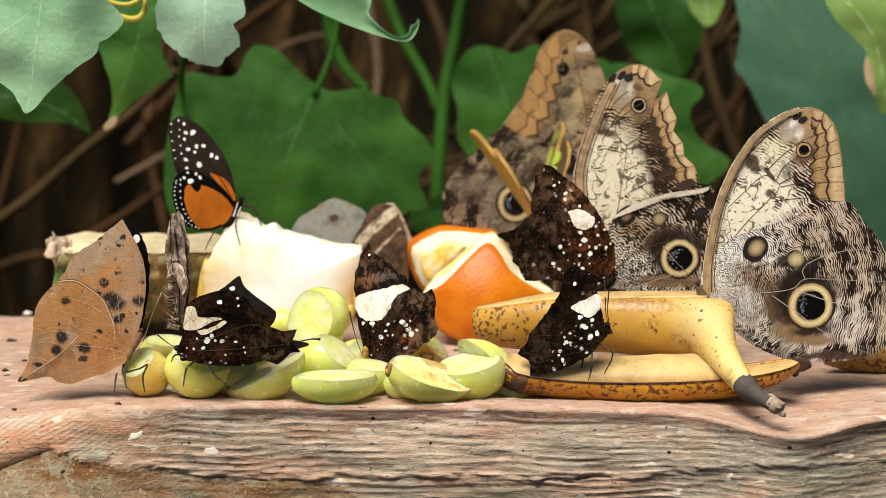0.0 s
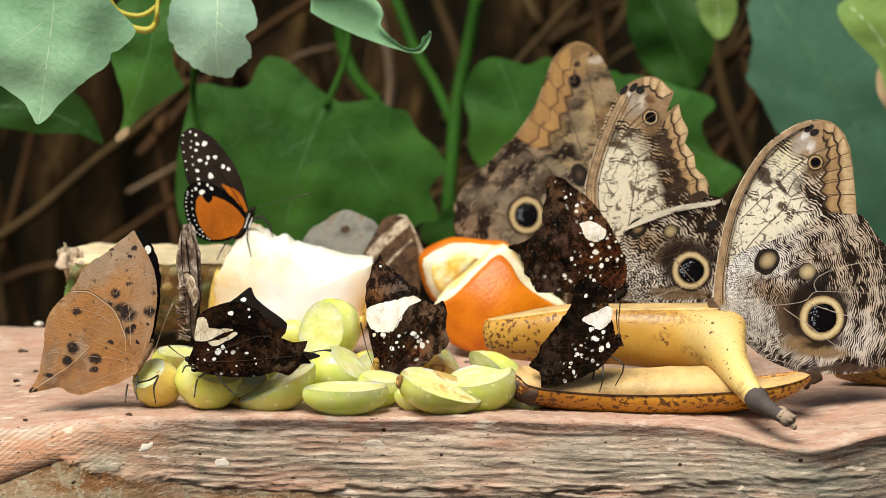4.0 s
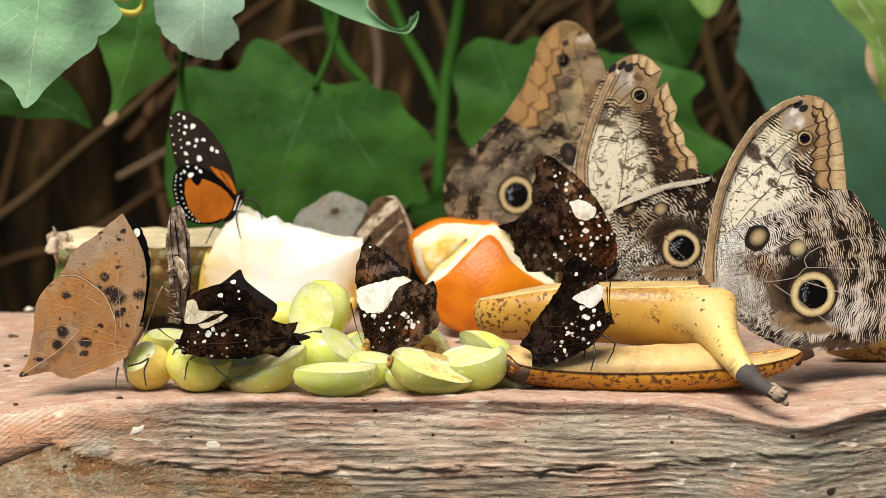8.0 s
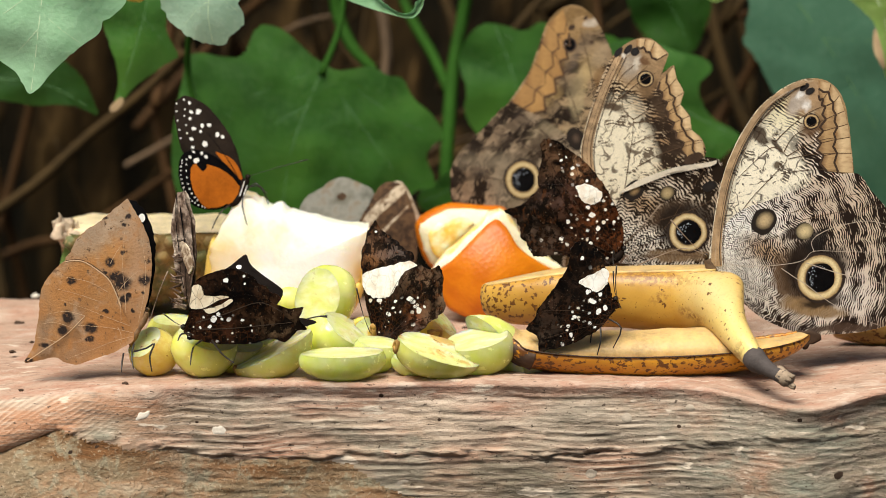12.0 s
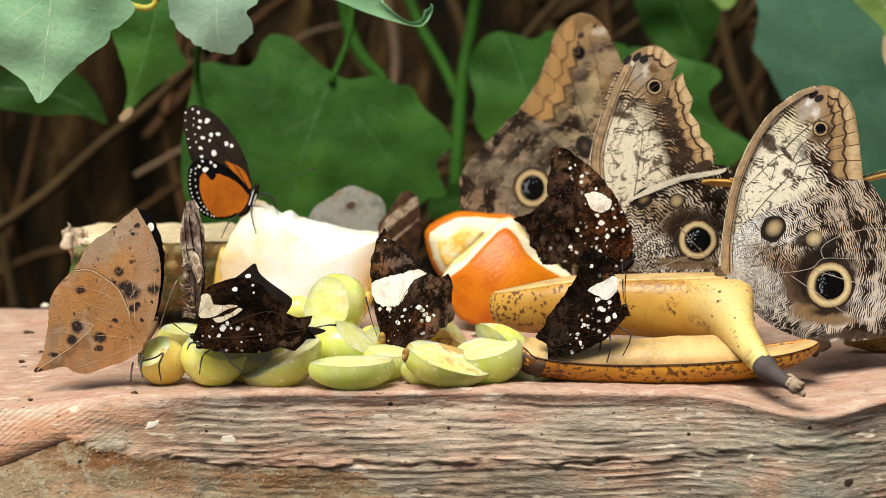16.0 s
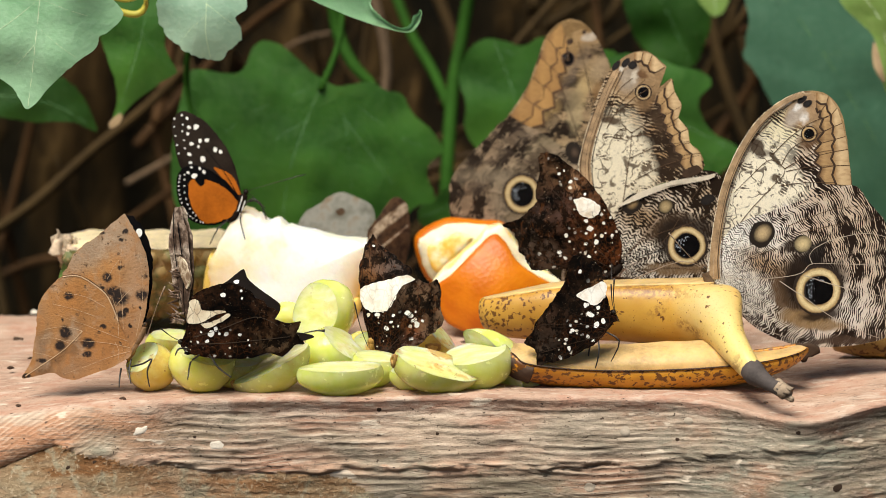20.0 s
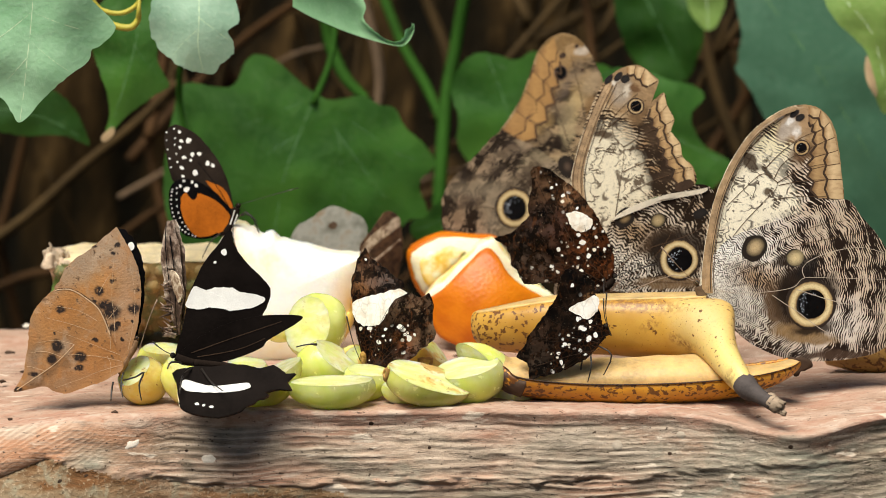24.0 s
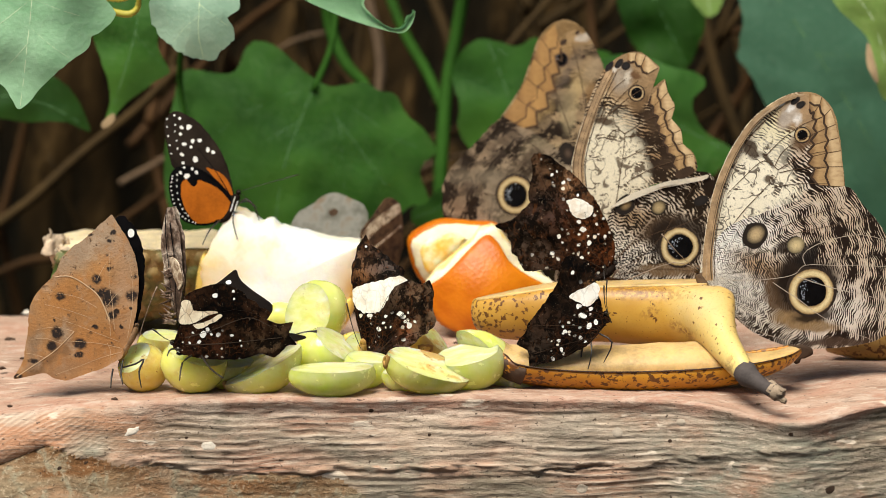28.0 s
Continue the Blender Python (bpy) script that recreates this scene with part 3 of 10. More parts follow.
def ribbon(points, width, bend=FLAT, lift=0.3, bm=None, steps=5, taper=0.5):
    """A narrow raised line on a wing or a leaf: a vein."""
    bm = bm or bmesh.new()
    lift = skin(lift)
    line = spline(points, steps, closed=False)
    prev = None
    for i, p in enumerate(line):
        d = (line[min(i + 1, len(line) - 1)] - line[max(i - 1, 0)])
        d = Vector((-d.y, d.x)).normalized() * width * 0.5 * (1 - (1 - taper) * i / len(line))
        row = []
        for q, up in ((p + d, 0), (p, min(0.12, width * 0.12)), (p - d, 0)):
            row.append(bm.verts.new((q.x * MM, (bend(q.x, q.y) - lift - up) * MM, q.y * MM)))
        if prev:
            bm.faces.new([prev[0], row[0], row[1], prev[1]])
            bm.faces.new([prev[1], row[1], row[2], prev[2]])
        prev = row
    return bm


def tube(points, radii, sides=10, bm=None, squash=1.0, steps=5, cap=True):
    """A round or oval body along a line through space; points in mm."""
    bm = bm or bmesh.new()
    line = spline([Vector(p) for p in points], steps, closed=False)
    n = len(line)
    rad = [r.x for r in spline([Vector((r, 0)) for r in radii], steps, closed=False)]
    rows = []
    for i, p in enumerate(line):
        d = (line[min(i + 1, n - 1)] - line[max(i - 1, 0)]).normalized()
        side = d.cross(Vector((0, 1, 0)) if abs(d.y) < 0.9 else Vector((0, 0, 1))).normalized()
        up = side.cross(d)
        rows.append([bm.verts.new((p + (side * math.cos(a) + up * math.sin(a) * squash) * max(rad[i], 0.01)) * MM) for a in (2 * math.pi * k / sides for k in range(sides))])
    for a, b in zip(rows, rows[1:]):
        for k in range(sides):
            j = (k + 1) % sides
            bm.faces.new([a[k], b[k], b[j], a[j]])
    if cap:
        bm.faces.new(rows[0])
        bm.faces.new(rows[-1][::-1])
    bmesh.ops.recalc_face_normals(bm, faces=bm.faces)
    return bm


def inside(p, poly):
    hit = False
    for (ax, ay), (bx, by) in zip(poly, poly[1:] + poly[:1]):
        if (ay > p[1]) != (by > p[1]) and p[0] < (bx - ax) * (p[1] - ay) / (by - ay) + ax:
            hit = not hit
    return hit


# ---------------------------------------------------------------- ground, bank behind, log
def ground():
    bm = bmesh.new()
    steps = [-60, -12, -3] + [-1.2 + 0.12 * i for i in range(21)] + [3, 12, 60]
    grid = [[bm.verts.new((x, y, -0.15 + (0.012 * noise.noise((x * 6, y * 6, 0)) if abs(x) < 1.3 and abs(y) < 1.3 else 0))) for x in steps] for y in steps]
    for a, b in zip(grid, grid[1:]):
        for i in range(len(a) - 1):
            bm.faces.new([a[i], a[i + 1], b[i + 1], b[i]])
    ob = part("ground", bm, SOIL, None)
    return tagged(ob, "dark bare soil under and around the feeding log", "ground", kind="structure")


def bank():
    bm = bmesh.new()
    nx, nz = 90, 50
    rows = []
    for j in range(nz + 1):
        z = -0.16 + 1.3 * j / nz
        row = []
        for i in range(nx + 1):
            x = -1.5 + 3.0 * i / nx
            y = 0.62 + 0.12 * j / nz + 0.10 * noise.noise((x * 7, z * 2.2, 3)) + 0.03 * noise.noise((x * 22, z * 6, 9))
            row.append(bm.verts.new((x, y, z)))
        rows.append(row)
    for a, b in zip(rows, rows[1:]):
        for i in range(nx):
            bm.faces.new([a[i], a[i + 1], b[i + 1], b[i]])
    top = [bm.verts.new((v.co.x, 2.5, v.co.z)) for v in rows[-1]]
    for i in range(nx):
        bm.faces.new([rows[-1][i], rows[-1][i + 1], top[i + 1], top[i]])
    foot = [bm.verts.new((v.co.x, 2.6, -0.16)) for v in top]
    for i in range(nx):
        bm.faces.new([top[i], top[i + 1], foot[i + 1], foot[i]])
    for i in (0, nx):  # its two ends
        bm.faces.new([r[i] for r in rows] + [top[i], foot[i]])
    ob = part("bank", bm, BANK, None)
    return tagged(ob, "dark bank of dry roots and bark behind the log", "bank", kind="structure")


def log_rim(x):
    """How the front rim of the log runs: its y, and its height, in metres."""
    bay = math.exp(-((x - 0.124) / 0.022) ** 2)
    left = max(0.0, -0.085 - x)
    y = -0.103 + 0.004 * math.sin(x * 21 + 1.6) - 0.012 * bay - 0.05 * max(0.0, x - 0.13) - 0.10 * left + 0.0015 * noise.noise((x * 60, 1, 1))
    z = -0.0056 * bay - 0.9 * left * left
    return y, z


LEDGE = (-0.1600, -0.1100, -0.0020), (-0.1469, -0.1100, -0.0085), (-0.1362, -0.1100, -0.0146), (-0.1255, -0.1100, -0.0169), (-0.1150, -0.1100, -0.0189), (-0.1079, -0.1100, -0.0211), (-0.0937, -0.1100, -0.0227), (-0.0795, -0.1100, -0.0242), (-0.0688, -0.1100, -0.0250), (-0.0415, -0.1100, -0.0261), (0.0022, -0.1100, -0.0255), (0.0510, -0.1100, -0.0246), (0.0802, -0.1100, -0.0224), (0.1095, -0.1100, -0.0179), (0.1535, -0.1100, -0.0161)


def log_ledge(x):
    """Height of the long crack in the log's front."""
    for p, q in zip(LEDGE, LEDGE[1:]):
        if x < q[0]:
            break
    k = min(1.5, max(-0.5, (x - p[0]) / (q[0] - p[0])))
    return p[2] + (q[2] - p[2]) * k + 0.0016 * noise.noise((x * 22, 0, 8)) + 0.0016 * noise.noise((x * 80, 0, 5)) + 0.0016 * noise.noise((x * 260, 0, 6)) + 0.0007 * noise.noise((x * 620, 0, 7))


def log_front(x, d):
    """A point of the log's front face, d below the rim: overlapping layers of grain, a cracked ledge, an undercut foot."""
    ye, ze = log_rim(x)
    roll = 0.0016 + 0.02 * min(1.0, max(0.0, (-0.095 - x) / 0.07))
    z0 = ze + 0.0008 * noise.noise((x * 26, ye * 50, 1)) - roll
    z = z0 - d * (0.149 + z0) / 0.145
    slope = 0.10 + 0.55 * min(1.0, max(0.0, (-0.085 - x) / 0.07))
    leftward = min(x + 0.07, 0.0)
    h = -z + 4.2 * leftward * leftward + 0.10 * max(0.0, x - 0.05)
    warp = 1.3 * noise.noise((x * 5, h * 14, 2)) + 0.35 * noise.noise((x * 17, h * 40, 4))
    fan = min(1.0, -leftward / 0.03)
    ph = h * (340 + 360 * fan) + warp * 3.0 + 0.5 * noise.noise((x * 60, h * 150, 21))
    lap = 0.5 - 0.5 * math.cos(2 * math.pi * (ph % 1.0) ** 1.5)
    strong = max(0.0, 0.55 + 1.1 * noise.noise((x * 11, h * 45, 5))) * (1 - 0.55 * fan) * (0.35 + 0.65 * min(1.0, max(0.0, (x + 0.075) / 0.03)) + 0.5 * fan)
    rough = -lap * 0.00022 * strong - 0.00035 * noise.noise((x * 30, h * 700 + warp * 3, 7)) - 0.0003 * noise.noise((x * 150, h * 500, 12))
    under = log_ledge(x) - z
    crack = 0.0019 * math.exp(-((under - 0.0004) / 0.00042) ** 2) * max(0.0, 0.30 + 1.5 * noise.noise((x * 31, 3, 3)) + 0.6 * noise.noise((x * 140, 4, 3))) * 0.6
    lip = -0.0012 * math.exp(-((under + 0.0012) / 0.0017) ** 2) * max(0.0, 0.5 + 1.1 * noise.noise((x * 90, z * 350, 2)) + 0.8 * noise.noise((x * 300, z * 700, 4)))
    foot = (0.0010 - 0.0006 * min(1.0, max(0.0, (x + 0.09) / 0.06))) / (1 + math.exp(-max(-40, min(40, under / 0.0018)))) * math.exp(-max(0.0, under) / 0.03)
    lump = 0.0020 * noise.noise((x * 16, h * 30, 6)) + 0.0011 * noise.noise((x * 50, h * 110, 9))
    pits = (0.0016 + 0.0022 * math.exp(-((x + 0.125) / 0.03) ** 2)) * max(0.0, noise.noise((x * 150, h * 210, 15)) - 0.38)
    hollow = 0.0022 * min(1.0, d / 0.004) * math.exp(-d / 0.016) * min(1.0, max(0.0, (x + 0.10) / 0.03)) * (1 + 0.5 * noise.noise((x * 30, 5, 5)))
    y = ye + hollow - slope * d * (1 - 2.2 * d) + rough * min(1, d / 0.004) + crack + lip + foot + pits + lump * min(1, d / 0.008)
    return x, y, z


def feeding_log():
    t = thing("feeding_log", (0, 0, 0), "weathered pinkish-brown log slab with grey grain, used as a feeding table", "log")
    bm = bmesh.new()
    nx = 420
    deep = [0.052 * k / 190 for k in range(1, 191)] + [0.052 + 0.093 * k / 14 for k in range(1, 15)]
    rows = []
    for i in range(nx + 1):
        x = -0.32 + 0.64 * i / nx
        ye, ze = log_rim(x)
        end = max(0.0, (abs(x) - 0.27) / 0.07)
        back = 0.102 + 0.010 * noise.noise((x * 12, 4, 0)) - 0.05 * end ** 2
        roll = 0.0016 + 0.02 * min(1.0, max(0.0, (-0.095 - x) / 0.07))  # the rim is rounder toward one end
        row = []
        for k in range(40):  # top, from the back to the rim
            s = k / 39
            y = back + (ye + roll - back) * s
            z = ze * max(0.0, (s - 0.35) / 0.65) ** 1.5 + 0.0013 * noise.noise((x * 26, y * 50, 1)) + 0.0007 * noise.noise((x * 45, y * 300, 2)) + 0.0004 * noise.noise((x * 300, y * 500, 3))
            row.append((x, y, z))
        zr = ze + 0.0008 * noise.noise((x * 26, ye * 50, 1))
        for k in range(1, 6):
            a = math.pi / 2 * k / 5
            row.append((x, ye + roll - roll * math.sin(a) * 1.0, zr - roll * (1 - math.cos(a))))
        for d in deep:  # the front face, down to the soil
            row.append(log_front(x, d))
        for k in range(1, 6):
            row.append((x, ye + (back - ye) * k / 5, -0.149))
        for k in range(1, 10):  # the back
            row.append((x, back, -0.149 + 0.149 * k / 10))
        rows.append([bm.verts.new(p) for p in row])
    m = len(rows[0])
    for a, b in zip(rows, rows[1:]):
        for k in range(m):
            f = bm.faces.new([a[k], b[k], b[(k + 1) % m], a[(k + 1) % m]])
            if k > 44 and a[k].co.z < log_ledge(a[k].co.x) - 0.0004 - 0.5 * max(0.0, a[k].co.x + 0.04):
                f.material_index = 1
    bm.faces.new(rows[0][::-1])
    bm.faces.new(rows[-1])
    bmesh.ops.recalc_face_normals(bm, faces=bm.faces)
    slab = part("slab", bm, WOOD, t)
    slab.data.materials.append(WOOD_FOOT)
    return t


ground()
bank()
LOG = feeding_log()


def dry_vines():
    rnd = random.Random(5)
    for kind, mat, count, thin in (("brown", TWIG, 110, 0.8), ("rust", TWIG_RUST, 44, 0.8), ("pale", TWIG_PALE, 8, 0.5)):
        bm = bmesh.new()
        for i in range(count):
            x, z, y = rnd.uniform(-420, 420), rnd.uniform(-150, 250), rnd.uniform(430, 560)
            a = rnd.choice((rnd.uniform(0.35, 1.0), rnd.uniform(1.2, 1.9), rnd.uniform(1.2, 1.9)))
            ln, r = rnd.uniform(90, 300), rnd.uniform(1.2, 5.0) * thin
            pts = [(x + math.cos(a) * ln * (s - 0.5) + rnd.uniform(-14, 14), y + rnd.uniform(-25, 25), z + math.sin(a) * ln * (s - 0.5) + rnd.uniform(-14, 14)) for s in (0, 0.25, 0.5, 0.75, 1)]
            tube(pts, [r, r * 0.9, r * 0.85, r * 0.7, r * 0.4], 6, bm)
        ob = part("dry_vines", bm, mat, None)
        tagged(ob, "tangle of thin dry %s vines hanging before the bank" % kind, "vines", kind="stuff")


dry_vines()


# ---------------------------------------------------------------- leaves
def leaf(where, outline, mid, veins, material, vein_mat, label, bend=None, turn=(0, 0, 0), stem=None, ragged=0.5, tip=None, width=1.0):
    t = thing("leaf", where, label, "leaf", "leaves round the log", turn)
    bend = bend or Bend(3, mid[0], mid[1], 40, 3, len(outline))
    part("blade", sheet(outline, mid, 0.35, bend, 0, 7, 4, ragged, len(outline)), material, t)
    for i, v in enumerate(veins):
        part("vein", ribbon(v, width * (0.55 if i == 0 else 0.3), bend, 0.15), vein_mat, t)
    if stem:
        part("stalk", tube(stem, [1.6, 1.3, 1.2], 8), STEM_GREEN, t)
    if tip:
        part("tip", sheet(tip, None, 0.5, bend, 0.2, 3, 3, 0.4, 2), LEAF_TIP, t, "withered brown tip")
    return t


leaf((-0.1366, -0.0600, 0.1281), [(-33.5, 21.9), (-11.6, 25.9), (8.3, 19.9), (19.1, 10.0), (25.6, 2.4), (19.9, -4.0), (16.9, -5.6), (15.4, -9.6), (9.8, -14.0), (3.7, -19.0), (-1.4, -23.6), (-5.4, -28.4), (-9.5, -31.4), (-12.0, -28.0), (-14.4, -24.0), (-18.3, -21.0), (-26.2, -16.0), (-36.1, -10.0)], (-4.0, 0.0),
     [[(-2.6, 23.9), (-3.9, 8.0), (-6.1, -10.0), (-9.1, -30.4)], [(-3.9, 8.0), (6.0, 4.0), (18.0, 0.0)], [(-5.2, -2.0), (1.9, -8.0), (8.8, -13.0)], [(-3.9, 8.0), (-14.0, 0.0), (-26.1, -8.0)], [(-5.7, -8.0), (-11.2, -14.0), (-17.3, -19.6)]],
     LEAF_PALE, VEIN_PALE, "large pale green lobed leaf hanging over the log", Bend(4, 0, 10, 40, 4, 1), (0, 0, 0), stem=[(-3, 0, 26), (0, 200, 100), (20, 740, 170)])
leaf((-0.0893, 0.0200, 0.1233), [(-13.7, 17.0), (-0.8, 23.4), (14.0, 14.9), (17.1, 5.3), (12.8, 1.1), (15.1, -3.8), (13.8, -8.1), (9.9, -11.1), (6.9, -14.9), (2.0, -14.5), (-3.3, -13.2), (-6.5, -11.1), (-11.8, -7.5), (-16.0, -1.1), (-17.0, 6.4)], (0.0, 2.1),
     [[(1.7, 21.3), (2.0, 6.4), (1.5, -4.3), (3.1, -14.1)], [(2.0, 6.4), (7.5, 2.1), (12.8, -2.1)], [(1.7, 2.1), (-4.3, -3.2), (-8.6, -8.5)]],
     LEAF_BLUE, VEIN_PALE, "small blue-green leaf with chewed edges hanging over the log", Bend(3, 0, 0, 30, 3, 2), stem=[(0, 0, 22), (0, 200, 80), (10, 660, 150)], ragged=1.0)
leaf((-0.1247, 0.1400, 0.1067), [(-13.7, 21.0), (2.7, 30.3), (16.6, 21.0), (11.7, 7.0), (11.6, -2.3), (15.8, -11.2), (10.3, -15.2), (2.6, -20.6), (-2.6, -24.6), (-6.9, -29.3), (-9.8, -32.8), (-10.9, -30.4), (-9.2, -23.4), (-10.0, -14.0), (-14.0, -2.3), (-16.2, 7.0)], (0.0, 0.0),
     [[(4.9, 23.3), (1.9, 4.7), (-3.7, -14.0), (-9.7, -31.6)], [(1.9, 4.7), (9.3, -4.7), (14.4, -10.5)]],
     LEAF_MID, VEIN_DARK, "mid-green pointed leaf with a pale withered tip", Bend(3, 0, 0, 40, 3, 3), tip=[(-8.3, -28.6), (-6.9, -30.4), (-9.3, -33.7), (-12.1, -34.7), (-12.6, -32.3)])
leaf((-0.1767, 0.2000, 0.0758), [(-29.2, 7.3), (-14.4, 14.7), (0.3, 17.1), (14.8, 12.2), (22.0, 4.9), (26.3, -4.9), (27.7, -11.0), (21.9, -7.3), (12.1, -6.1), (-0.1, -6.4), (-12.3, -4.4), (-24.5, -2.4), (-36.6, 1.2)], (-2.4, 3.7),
     [[(-29.2, 4.9), (-7.2, 4.9), (9.8, 1.2), (26.3, -8.6)]], LEAF_SHADED, VEIN_DARK, "dark green leaf in shade behind the others", Bend(3, 0, 0, 40, 3, 4))
def curled_leaf():
    t = thing("leaf", (-0.0201, 0.0250, 0.1273), "pale green leaf curling at its eaten edge", "leaf", "leaves round the log")
    top = spline([(-32.0, 14.9), (-19.2, 14.9), (-8.5, 11.7), (-4.7, 6.4), (-5.6, 1.7), (-3.0, -1.7), (0.4, -4.7), (4.7, -7.1), (8.1, -6.8), (9.8, -5.1), (10.3, -3.0), (12.4, -1.7), (12.8, -0.4)], 5, closed=False)
    low = spline([(-32.0, 6.4), (-25.7, 2.6), (-19.2, -0.4), (-13.3, -3.0), (-8.1, -4.9), (-3.0, -6.6), (1.7, -7.9), (5.5, -8.8), (9.0, -9.0), (11.1, -7.7), (12.6, -5.6), (13.5, -3.0), (13.7, -0.9)], 5, closed=False)
    bm = bmesh.new()
    rows = []
    for i, (a, b) in enumerate(zip(top, low)):
        rows.append([bm.verts.new((p.x * MM, (2.5 * math.sin(k * 0.8) - 0.006 * p.x * p.x + 0.3 * noise.noise((p.x * 0.3, k, 2))) * MM, (p.y + (0.5 * noise.noise((i * 0.7, 3, 1)) if k == 0 else 0)) * MM)) for k, p in enumerate(a.lerp(b, q / 4) for q in range(5))])
    for a, b in zip(rows, rows[1:]):
        for k in range(4):
            bm.faces.new([a[k], b[k], b[k + 1], a[k + 1]])
    bmesh.ops.solidify(bm, geom=bm.faces[:], thickness=0.0004)
    part("blade", bm, LEAF_PALE, t)
    part("stalk", tube([(-30, 0, 12), (-20, 120, 70), (10, 400, 150), (20, 660, 190)], [1.4, 1.4, 1.6, 1.8], 8), STEM_GREEN, t)


curled_leaf()
leaf((-0.0548, 0.2000, 0.0587), [(-58.5, 17.2), (-54.7, 30.6), (-49.8, 33.0), (-38.9, 31.3), (-31.0, 32.3), (-26.6, 41.6), (-22.2, 45.2), (-14.4, 43.5), (-4.7, 35.5), (2.6, 29.4), (9.9, 25.7), (16.0, 26.2), (24.5, 27.4), (31.8, 23.3), (37.9, 22.1), (42.8, 13.5), (50.1, 6.9), (54.3, 1.2), (55.0, -3.7), (50.9, -7.4), (48.4, -12.3), (51.8, -22.1), (51.3, -25.8), (44.0, -27.1), (34.2, -35.7), (19.4, -41.9), (-0.2, -44.4), (-19.9, -45.6), (-39.5, -43.1), (-54.2, -39.4), (-61.4, -24.6), (-62.4, -4.9)], (0.0, 2.5),
     [[(3.8, 26.9), (-3.6, 9.8), (-11.1, -12.3), (-14.9, -39.4)], [(3.8, 26.9), (12.8, 12.3), (15.1, -4.9), (17.0, -34.5)], [(3.8, 26.9), (22.0, 14.7), (39.1, 2.5), (53.8, -2.5)], [(3.8, 26.9), (-14.5, 19.6), (-34.2, 9.8), (-53.9, -14.8)], [(-2.9, 11.0), (-19.6, 0.0), (-32.0, -22.1)], [(12.8, 12.3), (26.9, -7.4), (39.1, -24.6)]],
     LEAF_MID, VEIN_DARK, "broad lobed mid-green leaf behind the fruit", Bend(6, 0, 0, 60, 2.0, 6), stem=[(3, 0.5, 24), (12, 20, 55), (2, 40, 110)])
leaf((0.0295, 0.2600, 0.0758), [(-21.6, 7.6), (-17.8, 19.1), (-10.2, 24.9), (-1.3, 24.1), (7.6, 21.6), (15.1, 25.4), (25.3, 22.9), (40.5, 20.3), (50.7, 15.3), (45.8, -12.7), (25.5, -28.1), (0.1, -30.6), (-12.7, -25.5), (-19.0, -15.3), (-18.3, -5.1)], (7.6, 0.0),
     [[(-5.1, 22.9), (2.5, 2.5), (10.3, -25.5)], [(-5.1, 22.9), (20.3, 7.6), (45.7, 0.0)]], LEAF_MID, VEIN_DARK, "mid-green lobed leaf half hidden by the owl butterflies", Bend(5, 0, 0, 50, 2, 7))
leaf((0.1120, 0.2400, 0.0649), [(-37.8, 27.6), (-20.3, 28.9), (-7.8, 25.1), (4.8, 21.4), (7.9, 16.3), (2.4, 10.1), (3.7, 2.5), (8.8, -5.0), (17.7, -10.1), (20.7, -13.9), (15.3, -20.2), (5.3, -27.8), (-12.3, -32.8), (-32.5, -25.2), (-42.7, 0.0)], (-12.6, 0.0),
     [[(-32.8, 22.6), (-10.1, 2.5), (17.7, -12.6)]], LEAF_MID, VEIN_DARK, "mid-green leaf with a scalloped edge behind the wings", Bend(5, 0, 0, 50, 2, 8))
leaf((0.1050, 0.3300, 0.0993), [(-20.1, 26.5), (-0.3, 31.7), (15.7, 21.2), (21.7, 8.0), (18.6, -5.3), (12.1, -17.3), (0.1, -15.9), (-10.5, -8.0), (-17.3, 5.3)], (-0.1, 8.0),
     [[(-8.2, 26.5), (2.6, 5.3), (12.1, -14.6)]], LEAF_SHADED, VEIN_DARK, "dark green leaf deep in the shade", Bend(3, 0, 0, 50, 5, 9))
leaf((0.1782, 0.2700, 0.0673), [(-40.4, 61.3), (-16.4, 71.4), (19.3, 68.9), (55.3, 51.1), (66.4, 7.7), (62.2, -38.6), (42.1, -61.9), (21.6, -64.5), (5.9, -51.6), (-9.8, -30.9), (-20.3, -12.8), (-27.7, 2.6), (-36.0, 16.7), (-41.3, 25.6), (-38.9, 40.9)], (10.1, 7.7),
     [[(-31.5, 61.3), (-5.5, 25.6), (20.8, -18.0), (42.0, -56.7)], [(-5.5, 25.6), (20.0, 25.6), (50.6, 30.7)], [(7.6, 5.1), (0.2, -12.8), (-7.3, -28.3)]],
     LEAF_GLAUCOUS, VEIN_DARK, "very large grey-green leaf behind the owl butterflies", Bend(5, 0, 0, 60, 2, 10), ragged=1.2)
leaf((0.1812, 0.1600, 0.1148), [(-16.8, 16.5), (2.0, 23.6), (21.0, 14.2), (23.8, -9.5), (17.0, -26.1), (8.9, -34.4), (3.2, -23.7), (1.3, -9.5), (-5.9, -1.2), (-13.1, 5.9)], (4.7, 0.0),
     [[(-12.1, 16.5), (2.4, 0.0), (10.0, -28.4)]], LEAF_LIME, VEIN_PALE, "lime-green leaf with a withered brown tip", Bend(3, 0, 0, 40, 4, 11), stem=[(0, 0, 20), (0, 150, 90), (0, 560, 150)], tip=[(0.6, -9.5), (3.1, -16.6), (5.2, -26.1), (2.8, -24.9), (-0.2, -17.8)])
